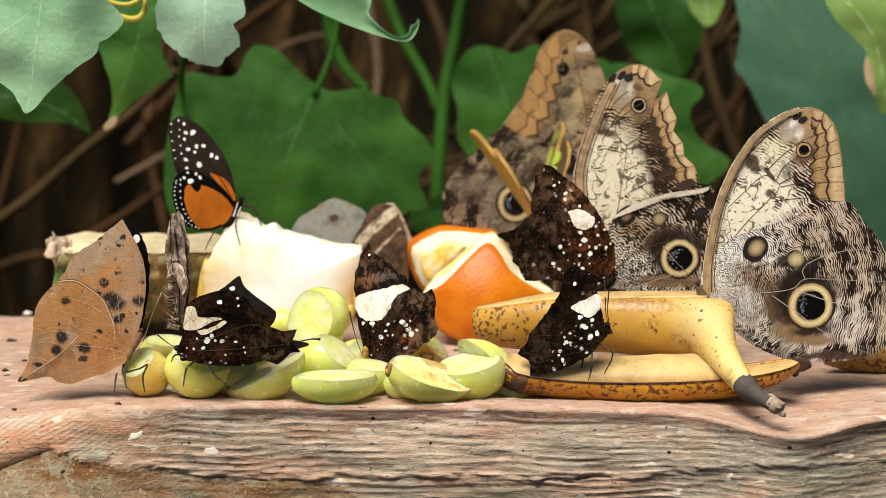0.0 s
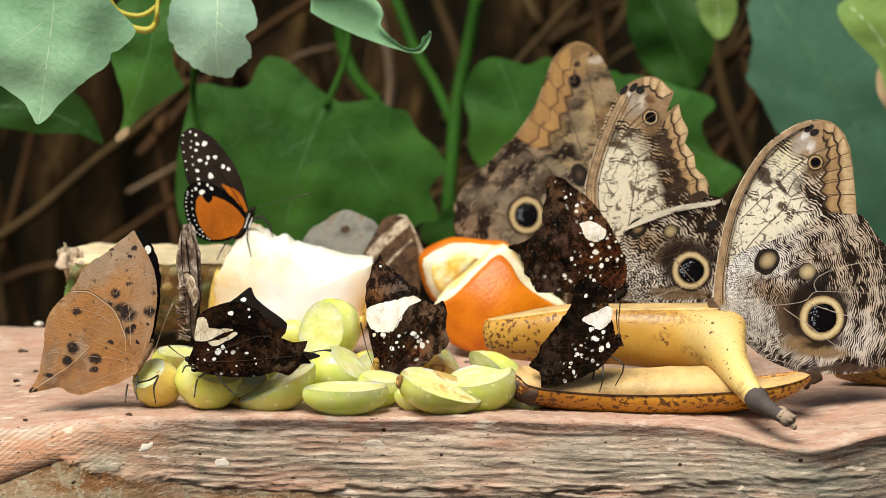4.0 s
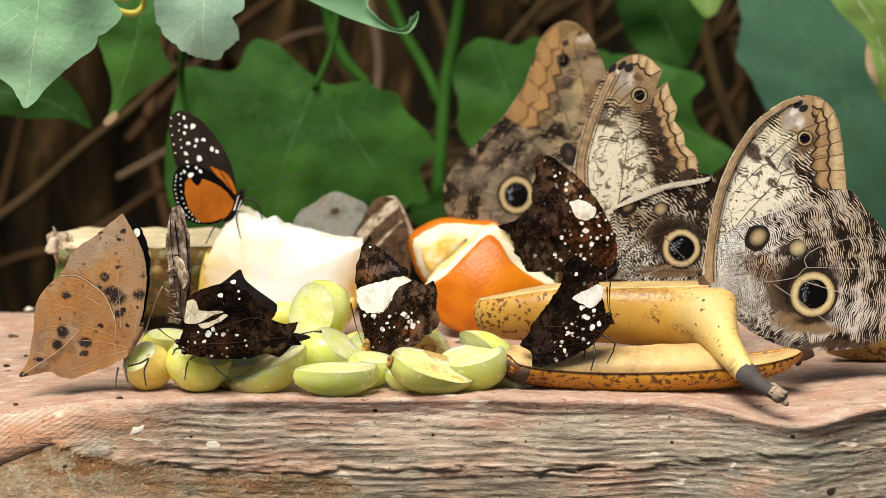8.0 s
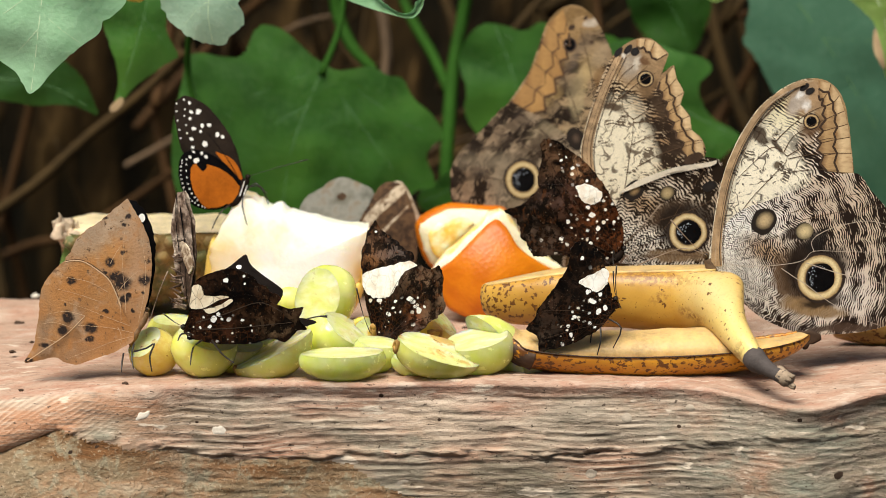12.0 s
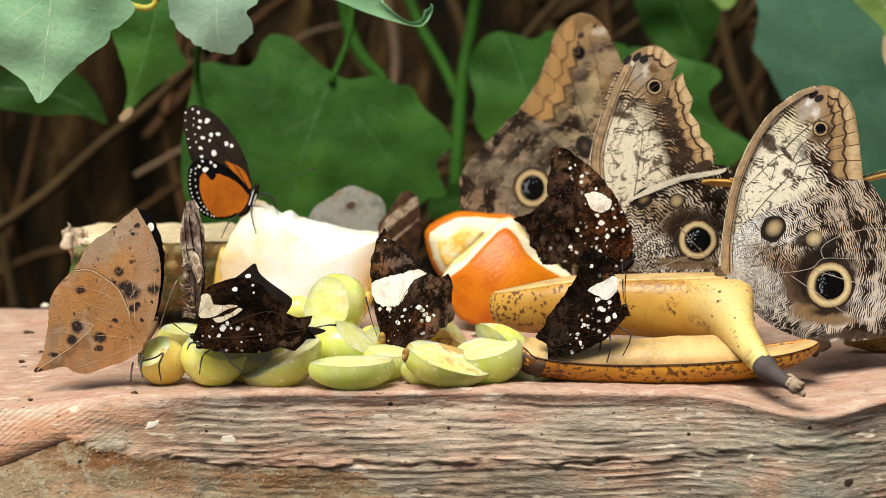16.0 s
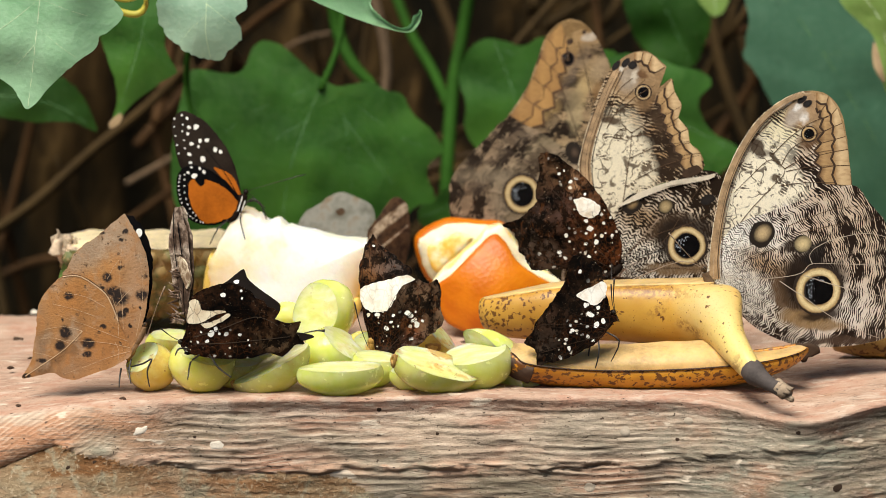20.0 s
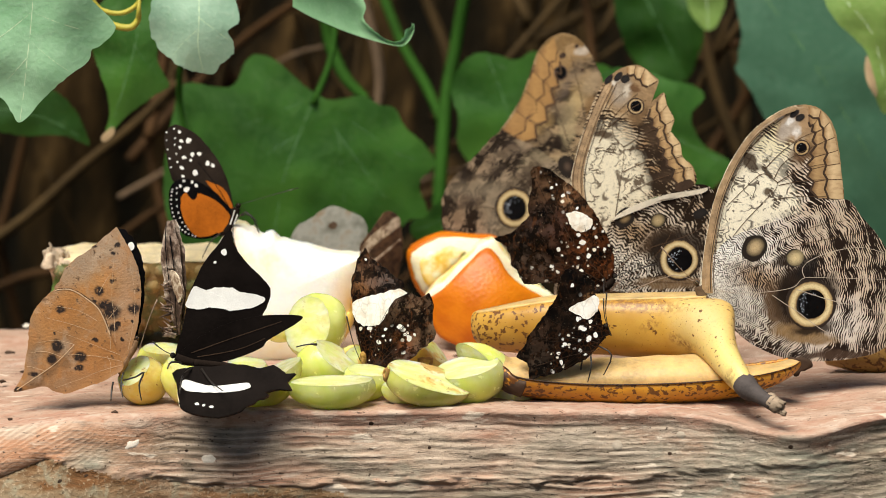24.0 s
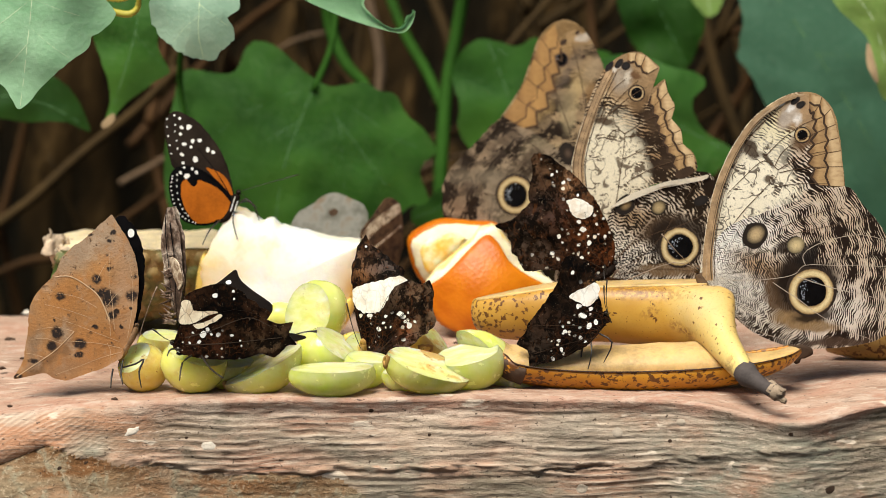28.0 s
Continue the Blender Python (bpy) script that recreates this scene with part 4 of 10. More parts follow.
leaf((0.1250, 0.3000, 0.1168), [(-9.2, 10.4), (1.1, 15.5), (9.0, 7.8), (6.5, -3.9), (1.4, -8.8), (-3.8, -5.2), (-7.8, 1.3)], (-0.0, 2.6),
     [[(-0.1, 13.0), (1.4, -7.3)]], LEAF_LIME, VEIN_PALE, "small bright green leaf tip", Bend(3, 0, 0, 40, 2, 12))
leaf((0.0040, 0.2300, 0.0306), [(-13.8, -2.5), (-7.5, 1.3), (-1.3, 7.0), (5.0, 10.1), (10.0, 2.5), (7.5, -6.3), (0.0, -10.1), (-8.8, -11.3), (-13.8, -8.8)], (-2.5, -2.5),
     [[(-12.5, -6.3), (-2.5, -2.5), (7.5, 5.0)]], LEAF_MID, VEIN_DARK, "small green leaf above the orange", Bend(3, 0, 0, 40, 2, 13))


def stem(points, radii, material, label):
    ob = part("stem", tube(points, radii, 8), material, None)
    tagged(ob, label, "stem", "stems behind the log")


def mm(*p):
    return [tuple(1000 * c for c in q) for q in p]


stem(mm((-0.0504, 0.3000, 0.1271), (-0.0479, 0.3000, 0.1038), (-0.0412, 0.2900, 0.0889), (-0.0317, 0.2700, 0.0801), (-0.0263, 0.2500, 0.0741)), [3.2, 3.0, 2.8, 2.4, 2.0], STEM_GREEN, "curving green stem behind the broad leaf")
stem(mm((0.0149, 0.3400, 0.1253), (0.0101, 0.3400, 0.0986), (0.0056, 0.3300, 0.0754), (0.0029, 0.3100, 0.0427), (0.0016, 0.3000, 0.0173)), [3.0, 3.0, 3.0, 3.2, 3.0], STEM_GREEN, "upright green stem behind the fruit")
stem(mm((-0.0260, 0.4000, 0.1224), (-0.0148, 0.3800, 0.0961), (-0.0038, 0.3600, 0.0784), (0.0043, 0.3400, 0.0612)), [2.5, 2.5, 2.5, 2.2], STEM_GREEN, "slanting green stem behind the fruit")
stem(mm((-0.0348, 0.3600, 0.1243), (-0.0281, 0.3600, 0.0974), (-0.0260, 0.3600, 0.0811), (-0.0271, 0.3600, 0.0676)), [2.6, 2.6, 2.6, 2.2], TWIG_PALE, "thin pale dry stem behind the broad leaf")
stem(mm((-0.2300, 0.3600, -0.0062), (-0.1970, 0.3600, 0.0158), (-0.1694, 0.3600, 0.0404), (-0.1420, 0.3600, 0.0621), (-0.1229, 0.3600, 0.0811)), [2.6, 2.8, 2.6, 2.5, 2.2], TWIG, "slanting brown branch in the shade")
stem(mm((-0.1072, 0.1900, 0.1275), (-0.1079, 0.1900, 0.1034), (-0.1095, 0.2000, 0.0856), (-0.1072, 0.2000, 0.0709)), [1.2, 1.2, 1.4, 1.2], STEM_GREEN, "thin green leaf stalk behind the fruit")
ob = part("tendril", tube(mm((-0.1306, 0.0300, 0.1398), (-0.1286, 0.0300, 0.1313), (-0.1222, 0.0300, 0.1270), (-0.1151, 0.0300, 0.1253), (-0.1114, 0.0300, 0.1283), (-0.1107, 0.0300, 0.1356), (-0.1104, 0.0600, 0.1581), (-0.1249, 0.3000, 0.1967), (-0.1572, 0.7000, 0.1958)), [0.9, 1.1, 1.2, 1.3, 1.1, 0.8, 0.8, 0.9, 0.9], 8), TENDRIL, None)
tagged(ob, "yellow-green curling vine tendril among the leaves", "tendril")
ob = part("tendril", tube(mm((-0.1300, 0.0350, 0.1375), (-0.1258, 0.0350, 0.1321), (-0.1183, 0.0350, 0.1306), (-0.1124, 0.0350, 0.1336), (-0.1096, 0.0350, 0.1396), (-0.1082, 0.0600, 0.1581), (-0.1224, 0.3000, 0.1967), (-0.1539, 0.7000, 0.1958)), [0.7, 0.9, 0.9, 0.9, 0.7, 0.7, 0.8, 0.8], 8), TENDRIL, None)
tagged(ob, "yellow-green curling vine tendril among the leaves", "tendril")


# ---------------------------------------------------------------- fruit on the log
def grape(where, size, lean, cuts, tone, scar, label):
    """A grape, whole or cut by knife planes (normal, and distance from the middle in half-widths). size: length and width in mm."""
    t = thing("grape", where, label, "grape", "cut grapes")
    a, b = size[0] / 2, size[1] / 2
    turn = Matrix.Rotation(radians(-lean), 3, "Y") @ Matrix.Rotation(radians(where[0] * 900 % 30 - 15), 3, "Z")
    seed = where[0] * 310 + where[2] * 170
    bm = bmesh.new()
    bmesh.ops.create_uvsphere(bm, u_segments=36, v_segments=24, radius=1.0)
    for v in bm.verts:
        x, y, z = v.co.z, v.co.y, v.co.x
        k = 1 - 0.10 * x * x * x * x
        p = Vector((x * a, y * b * k, z * b * k))
        n = 0.07 * noise.noise(p * 0.10 + Vector((seed, 0, 0))) + 0.022 * noise.noise(p * 0.35 + Vector((0, seed, 0)))
        v.co = turn @ (p * (1 + n)) * MM
    for nx, ny, nz, off in cuts:
        nrm = Vector((nx, ny, nz)).normalized()
        bmesh.ops.bisect_plane(bm, geom=bm.verts[:] + bm.edges[:] + bm.faces[:], plane_co=nrm * off * b * MM, plane_no=nrm, clear_outer=True)
        rim = [e for e in bm.edges if e.is_boundary]
        for f in bmesh.ops.holes_fill(bm, edges=rim)["faces"]:
            f.material_index = 1
            mid = bmesh.ops.poke(bm, faces=[f], offset=-0.0005)
            for g in mid["faces"]:
                g.material_index = 1
    bmesh.ops.recalc_face_normals(bm, faces=bm.faces)
    other = bm.copy()
    bmesh.ops.delete(bm, geom=[f for f in bm.faces if f.material_index], context="FACES")
    bmesh.ops.delete(other, geom=[f for f in other.faces if not f.material_index], context="FACES")
    part("skin", bm, GRAPE_SKINS[2 if tone > 0.7 else 1 if tone > 0.22 else 0], t)
    if cuts:
        part("flesh", other, GRAPE_FLESH_AMBER if tone > 0.5 else GRAPE_FLESH, t, "wet pale flesh")
    else:
        other.free()
    if scar:
        e = turn @ Vector((a * (0.97 if scar > 0 else -0.97), 0, 0))
        d = e.normalized()
        if scar == 2:  # a brown ring, seen on the side
            e, d = Vector((1.5, -b * 0.92, 1.0)), Vector((0.1, -1, 0.1)).normalized()
        side = d.cross(Vector((0, 0.3, 1))).normalized()
        up = side.cross(d)
        bm = bmesh.new()
        ring = [e + (side * math.cos(q) + up * math.sin(q) * 0.8) * 2.2 * (1 + 0.2 * math.sin(3 * q)) - d * 0.3 for q in (2 * math.pi * i / 12 for i in range(13))]
        tube(ring, [0.75] * 13, 6, bm, steps=1)
        part("stem_scar", bm, GRAPE_SCAR, t, "brown ring of the stem scar")
    return t


# where, (length, width), lean, cuts, how brown it is, stem scar, label
for g in (
    ((-0.0833, -0.0840, 0.0094), (23.5, 20.8), 8, ((0.25, -0.3, 0.92, 0.45),), 0.25, 0, "halved green grape with wet torn flesh"),
    ((-0.1016, -0.0800, 0.0078), (18.1, 17.3), -35, ((-0.5, -0.5, 0.7, 0.62),), 0.95, -1, "browned grape end with wrinkled skin"),
    ((-0.0964, -0.0580, 0.0132), (19.2, 11.2), 6, ((0.0, -0.3, 0.95, 0.5),), 0.30, 0, "pale grape slice behind the others"),
    ((-0.0590, -0.0880, 0.0091), (30.5, 20.3), 31, ((-0.46, -0.12, 0.87, 0.06),), 0.35, -1, "long grape wedge leaning with its cut face upward"),
    ((-0.0345, -0.0940, 0.0070), (31.1, 15.6), 2, ((0.02, -0.1, 0.99, 0.34),), 0.12, 0, "grape wedge with its pale cut face upward"),
    ((-0.0418, -0.0460, 0.0215), (24.7, 21.9), 66, ((-0.5, -0.82, 0.25, 0.5),), 0.08, 0, "plump green grape cut down one side"),
    ((-0.0360, -0.0720, 0.0116), (25.8, 19.0), 10, ((0.6, -0.25, 0.75, 0.42),), 0.15, 1, "green grape cut at one end, browning there"),
    ((-0.0558, -0.0300, 0.0183), (13.5, 10.3), 0, (), 0.05, 0, "small pale green grape"),
    ((-0.0655, -0.0680, 0.0090), (16.7, 11.9), -10, ((0.0, -0.3, 0.95, 0.5),), 0.20, 0, "green grape slice behind a wedge"),
    ((-0.0039, -0.0480, 0.0088), (23.0, 17.0), 58, ((0.7, -0.2, 0.68, 0.75),), 0.75, 2, "yellowish grape with a brown ring at its end"),
    ((-0.0012, -0.0920, 0.0095), (31.9, 19.5), -10, ((0.36, -0.28, 0.88, 0.1),), 0.55, -1, "torn grape wedge with a browned end"),
    ((0.0132, -0.0820, 0.0092), (25.9, 20.4), 6, ((-0.2, -0.25, 0.94, 0.36),), 0.10, 0, "halved green grape among the wedges"),
    ((0.0213, -0.0760, 0.0088), (33.6, 16.6), -36, ((-0.62, -0.62, -0.45, 0.3),), 0.05, 0, "slice of green grape tipped against the banana"),
    ((-0.0233, -0.0780, 0.0066), (19.3, 14.6), 12, ((0.1, -0.2, 0.97, 0.6),), 0.15, 0, "green grape among the wedges"),
    ((-0.0161, -0.0600, 0.0072), (19.2, 16.0), 40, ((0.2, -0.8, 0.55, 0.5),), 0.90, 0, "amber-tinged grape half under a butterfly"),
    ((-0.0262, -0.0620, 0.0099), (14.0, 17.6), 70, ((0.4, -0.7, 0.6, 0.5),), 0.90, 0, "amber grape half between the others"),
    ((-0.0099, -0.0860, 0.0049), (15.7, 11.0), 0, ((0, -0.2, 0.97, 0.4),), 0.20, 0, "small grape slice low among the wedges"),
    ((-0.0718, -0.0780, 0.0067), (21.7, 15.0), -8, ((0.1, -0.3, 0.95, 0.5),), 0.30, 0, "green grape under a butterfly"),
):
    grape(*g)


def hull(points, radii, squash, sides, lo, hi, bm=None, steps=7, roll=0.0):
    """An open shell along a line: the part of a tube between two angles, 0 at the top."""
    bm = bm or bmesh.new()
    line = spline([Vector(p) for p in points], steps, closed=False)
    rad = [r.x for r in spline([Vector((r, 0)) for r in radii], steps, closed=False)]
    rows = []
    for i, p in enumerate(line):
        d = (line[min(i + 1, len(line) - 1)] - line[max(i - 1, 0)]).normalized()
        side = d.cross(Vector((0, 0, 1))).normalized()
        up = side.cross(d)
        rows.append([bm.verts.new((p + (up * math.cos(a) + side * math.sin(a) * squash) * max(rad[i], 0.05)) * MM) for a in (radians(roll + lo + (hi - lo) * k / sides) for k in range(sides + 1))])
    for a, b in zip(rows, rows[1:]):
        for k in range(sides):
            bm.faces.new([a[k], b[k], b[k + 1], a[k + 1]])
    return bm


def thicken(bm, depth):
    bmesh.ops.recalc_face_normals(bm, faces=bm.faces)
    bmesh.ops.solidify(bm, geom=bm.faces[:], thickness=depth * MM)
    return bm


def lower_banana():
    t = thing("banana_half", (0.0732, -0.0750, 0.0052), "half banana in brown-spotted peel, cut lengthwise, flesh upward", "banana", "banana halves")
    pts = [(-50.4, -2.0, 7.2), (-45.0, -1.0, 3.4), (-30.0, 0.0, 1.2), (-10.0, 0.0, 0.4), (14.0, 0.0, 1.0), (34.1, 2.0, 2.4), (48.5, 6.0, 4.4), (55.6, 9.0, 6.4)]
    radii = [4.6, 6.4, 7.2, 7.8, 8.2, 7.4, 5.2, 2.6]
    part("peel", thicken(hull(pts, radii, 1.75, 16, 80, 280), 1.3), PEEL_SPOTTED, t, "yellow peel thick with brown spots")
    top = [(u, y, v + 0.9 * k) for (u, y, v), k in zip(pts, (0.2, 0.3, 0.8, 1.6, 1.6, 0.9, 0.4, 0.2))]
    bm = hull(top, [r * 0.9 for r in radii], 1.76, 18, -128, 128, steps=7)
    for v in bm.verts:  # flatter toward the stalk end
        x = v.co.x * 1000
        rest = next(((p[2] + (q[2] - p[2]) * (x - p[0]) / (q[0] - p[0])) for p, q in zip(pts, pts[1:]) if x <= q[0]), pts[-1][2]) * MM
        if v.co.z > rest:
            v.co.z = rest + (v.co.z - rest) * (1 - 0.8 * min(1.0, max(0.0, (x - 20) / 20))) + 0.0004 * noise.noise(v.co * 160)
    part("flesh", bm, BANANA_FLESH, t, "cream flesh going brown")
    part("edge", thicken(hull([(u, y - 0.3, v) for u, y, v in pts], [r * 1.02 for r in radii], 1.75, 2, 79, 82), 0.4), BANANA_TIP, t, "dark dried edge of the peel")
    end = [(-55.0, -2.4, 7.6), (-53.2, -2.2, 6.9), (-50.4, -2.0, 5.9), (-45.0, -1.0, 2.9), (-41.5, -0.6, 2.0)]
    part("tip", thicken(hull(end, [0.8, 3.2, 4.8, 6.5, 6.9], 1.75, 14, 84, 276), 0.9), BANANA_TIP, t, "black dried end of the peel")


def upper_banana():
    t = thing("banana_half", (0.0745, -0.0500, 0.0237), "half banana with clean yellow peel and stalk, lying across the other", "banana", "banana halves")
    pts = [(-57.6, 16.0, -4.0), (-50.7, 12.0, -3.0), (-34.4, 6.0, -1.6), (-12.2, 0.0, -0.2), (1.8, -3.0, -0.6), (13.7, -8.0, -0.8), (21.1, -16.0, -0.4), (25.0, -26.0, -3.4), (28.1, -36.0, -8.3), (31.4, -46.0, -12.7), (34.5, -52.0, -16.1)]
    bm = hull(pts, [6.4, 9.6, 11.2, 12.0, 12.4, 12.2, 11.0, 8.6, 6.4, 5.0, 3.8], 0.8, 22, 0, 360, steps=7)
    bmesh.ops.remove_doubles(bm, verts=bm.verts[:], dist=1e-6)
    bm.faces.new([v for v in sorted((v for v in bm.verts if v.is_boundary and v.co.x < 0), key=lambda v: math.atan2(v.co.z - pts[0][2] * MM, v.co.y - pts[0][1] * MM))])
    tops = [(-57.8, 1.4), (-33.6, 7.0), (-13.3, 9.0), (30.4, 10.3)]

    def level(u):  # the flat cut along the top
        k = tops[0][1] + (tops[1][1] - tops[0][1]) * min(1, max(0, (u - tops[0][0]) / 25))
        return k + (tops[3][1] - tops[1][1]) * min(1, max(0, (u - tops[1][0]) / 66))

    for v in bm.verts:
        u = v.co.x * 1000
        f = min(1.0, max(0.0, (v.co.z * 1000 - level(u) + 14) / 14))
        if u > 17.5:  # the square shoulder where the peel was cut
            v.co.x += f ** 2 * (u - 17.5) * 0.7 * MM
        v.co.z = min(v.co.z, (level(u) + 0.25 * math.sin(u * 1.7)) * MM)
    part("peel", thicken(bm, 1.0), PEEL_CLEAN, t, "yellow peel with few spots")
    bm = sheet([(-56, 15), (-30, 13), (0, 8), (22, 2), (25, -4), (21, -11), (0, -7), (-30, -1), (-55, 9)], None, 1.0, FLAT, 0, 4, 4, 0.4, 2)
    for v in bm.verts:
        v.co = Vector((v.co.x, v.co.z, level(v.co.x * 1000) * MM + 0.1 * MM - v.co.y))
    bmesh.ops.recalc_face_normals(bm, faces=bm.faces)
    part("flesh", bm, BANANA_FLESH, t, "cream cut flesh")
    line = [(33.2, -50.0, -14.6), (34.6, -52.8, -16.1), (36.7, -56.0, -17.2), (39.9, -61.0, -18.7), (42.3, -63.0, -19.7)]
    part("stalk", tube(line, [4.1, 4.0, 3.1, 2.4, 2.6], 12, squash=0.95), BANANA_STALK, t, "dry grey-black stalk")
    bm = bmesh.new()
    rnd = random.Random(3)
    a, b = [(41.2, -62.0, -19.2), (47.0, -66.0, -21.6)]
    for i in range(16):
        w = rnd.uniform(-2.0, 2.0), rnd.uniform(-2.1, 2.1)
        e = rnd.uniform(0.35, 0.9)
        tube([(a[0], a[1] + w[0], a[2] + w[1]), (a[0] + (b[0] - a[0]) * e + rnd.uniform(-1, 1), b[1] + w[0], a[2] + (b[2] - a[2]) * e + w[1])], [1.0, 0.6], 5, bm)
    d = (Vector(b) - Vector(a)).normalized()
    tube([a, Vector(a) + d * 3, Vector(a) + d * 5.5], [2.5, 2.7, 1.3], 10, bm)
    for v in bm.verts:
        v.co += Vector((noise.noise(v.co * 600), noise.noise(v.co * 600 + Vector((5, 0, 0))), noise.noise(v.co * 600 + Vector((0, 5, 0))))) * 0.0007
    tagged(part("frayed_end", bm, STALK_END, t, "pale frayed stalk end"), kind="stuff")


lower_banana()
upper_banana()


def far_banana():
    t = thing("banana_half", (0.1706, -0.0200, 0.0067), "brownish banana half lying behind the owl butterfly", "banana", "banana halves")
    part("peel", tube([(-24, 6, -2), (-14, 0, 0), (0, 0, 1), (14, 0, 1), (34, 4, 4)], [3.0, 6.5, 8.5, 8.5, 5.0], 16), banana_peel_material("browned_banana_peel", 0.74, (0.42, 0.24, 0.06), (0.26, 0.14, 0.04)), t)


far_banana()


def orange_piece():
    t = thing("orange_quarter", (0.0200, 0.0450, 0.0164), "quarter of an orange, peel side out, pith showing", "orange", "orange pieces")
    peel = [(-23.5, 1.8), (-16.5, 7.1), (-7.7, 15.9), (0.6, 23.0), (5.4, 19.5), (9.4, 13.3), (15.3, 8.4), (25.2, 2.2), (26.6, -1.1), (18.7, -6.7), (8.8, -12.4), (-5.5, -14.7), (-16.5, -11.5), (-22.0, -4.4)]
    mid = (-1.5, 0.0)
    part("peel", sheet(peel, mid, 3.0, Bend(17, mid[0] + 2, mid[1] - 2, 33, 1.0, 2), 14, 9, 5, 0.3, 1), ORANGE_PEEL, t, "bright orange dimpled peel")
    pith = [(-24.4, 2.7), (-16.5, 9.3), (-7.3, 18.2), (0.2, 24.8), (5.4, 24.8), (10.9, 15.9), (15.3, 10.6), (24.1, 5.8), (27.4, 1.8), (18.7, 0.0), (5.5, 2.2), (-5.5, 6.6), (-16.5, 0.0)]
    part("pith", sheet(pith, None, 3.0, FLAT, 1.0, 6, 3, 1.6, 4, puff=2.5), ORANGE_PITH, t, "white ragged pith")
    flesh = [(-23.1, 3.5), (-14.3, 12.0), (-5.5, 20.4), (1.0, 25.4), (6.5, 23.2), (13.1, 13.3), (24.1, 4.4), (14.3, -4.4), (-3.3, -6.7), (-18.7, -2.2)]
    part("flesh", sheet(flesh, None, 10.0, FLAT, -7, 6, 3, 1.0, 5, puff=3), ORANGE_FLESH, t, "sucked-out yellow flesh")


def orange_back_piece():
    t = thing("orange_quarter", (0.0070, 0.0750, 0.0292), "quarter of an orange, sucked-out flesh upward, behind another", "orange", "orange pieces")
    rim = [(-17.3, 1.6), (-16.4, 5.7), (-11.2, 9.3), (-3.4, 12.0), (7.8, 11.1), (16.8, 10.6), (19.5, 6.8), (12.3, -1.1), (3.4, -10.2), (-5.6, -15.2), (-11.9, -12.9), (-15.7, -5.7)]
    mid = (-2.2, 0.0)
    part("peel", sheet(rim, mid, 2.5, FLAT, -4, 8, 4, 0.3, 1, puff=7), ORANGE_PEEL, t, "orange peel rim")
    pith = [(-15.7, 1.6), (-14.6, 4.7), (-10.1, 7.9), (-2.9, 10.8), (7.8, 10.2), (16.4, 9.7), (17.9, 7.2), (11.2, 0.0), (2.3, -8.4), (-5.6, -12.9), (-10.5, -11.1), (-14.1, -5.2)]
    part("pith", sheet(pith, mid, 1.6, FLAT, 4.5, 6, 4, 0.8, 2, puff=5.0), ORANGE_PITH, t, "cream pith")
    flesh = [(-11.9, 2.3), (-6.7, 6.1), (1.1, 7.9), (5.2, 6.1), (4.5, 2.9), (0.0, -1.1), (-4.5, -6.1), (-8.3, -8.4), (-11.2, -4.5)]
    part("flesh", sheet(flesh, None, 1.6, FLAT, 9.6, 5, 4, 1.0, 3, puff=1.0), ORANGE_FLESH, t, "yellow flesh")


orange_back_piece()
orange_piece()


def melon_piece():
    t = thing("melon_chunk", (-0.0590, 0.0200, 0.0243), "thick chunk of white fruit flesh with a ragged top", "melon")
    face = [(-29.7, -4.3), (-28.8, 4.3), (-27.5, 9.8), (-23.1, 18.4), (-18.1, 25.1), (-15.3, 26.7), (-9.5, 24.3), (-6.7, 22.1), (-2.0, 22.3), (2.3, 19.5), (10.9, 17.8), (19.4, 15.6), (28.0, 14.3), (31.3, 13.0), (30.6, 2.2), (28.0, -6.5), (25.3, -17.4), (10.6, -24.0), (-13.1, -25.1), (-27.1, -20.7), (-30.3, -13.1)]
    mid = (-1.1, 0.0)
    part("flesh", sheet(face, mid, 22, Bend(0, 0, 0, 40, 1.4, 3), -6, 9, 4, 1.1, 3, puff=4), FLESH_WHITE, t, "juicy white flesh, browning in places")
    rind = [(-31.1, -5.4), (-30.1, 3.9), (-28.3, 10.4), (-26.6, 9.1), (-27.5, 2.2), (-27.6, -8.7), (-26.0, -17.4), (-28.2, -19.6), (-30.7, -14.1)]
    part("rind", sheet(rind, None, 18, FLAT, -5, 4, 4, 0.3, 5, puff=2), RIND_YELLOW, t, "thin yellow skin")
    rind = [(25.4, -7.0), (29.1, -4.3), (31.4, 2.2), (31.0, 6.5), (30.1, -6.5), (27.1, -14.1), (24.1, -16.5), (23.2, -12.0)]
    part("rind", sheet(rind, None, 20, FLAT, -5, 4, 4, 0.3, 6, puff=2), RIND_YELLOW, t, "thin yellow skin")


melon_piece()


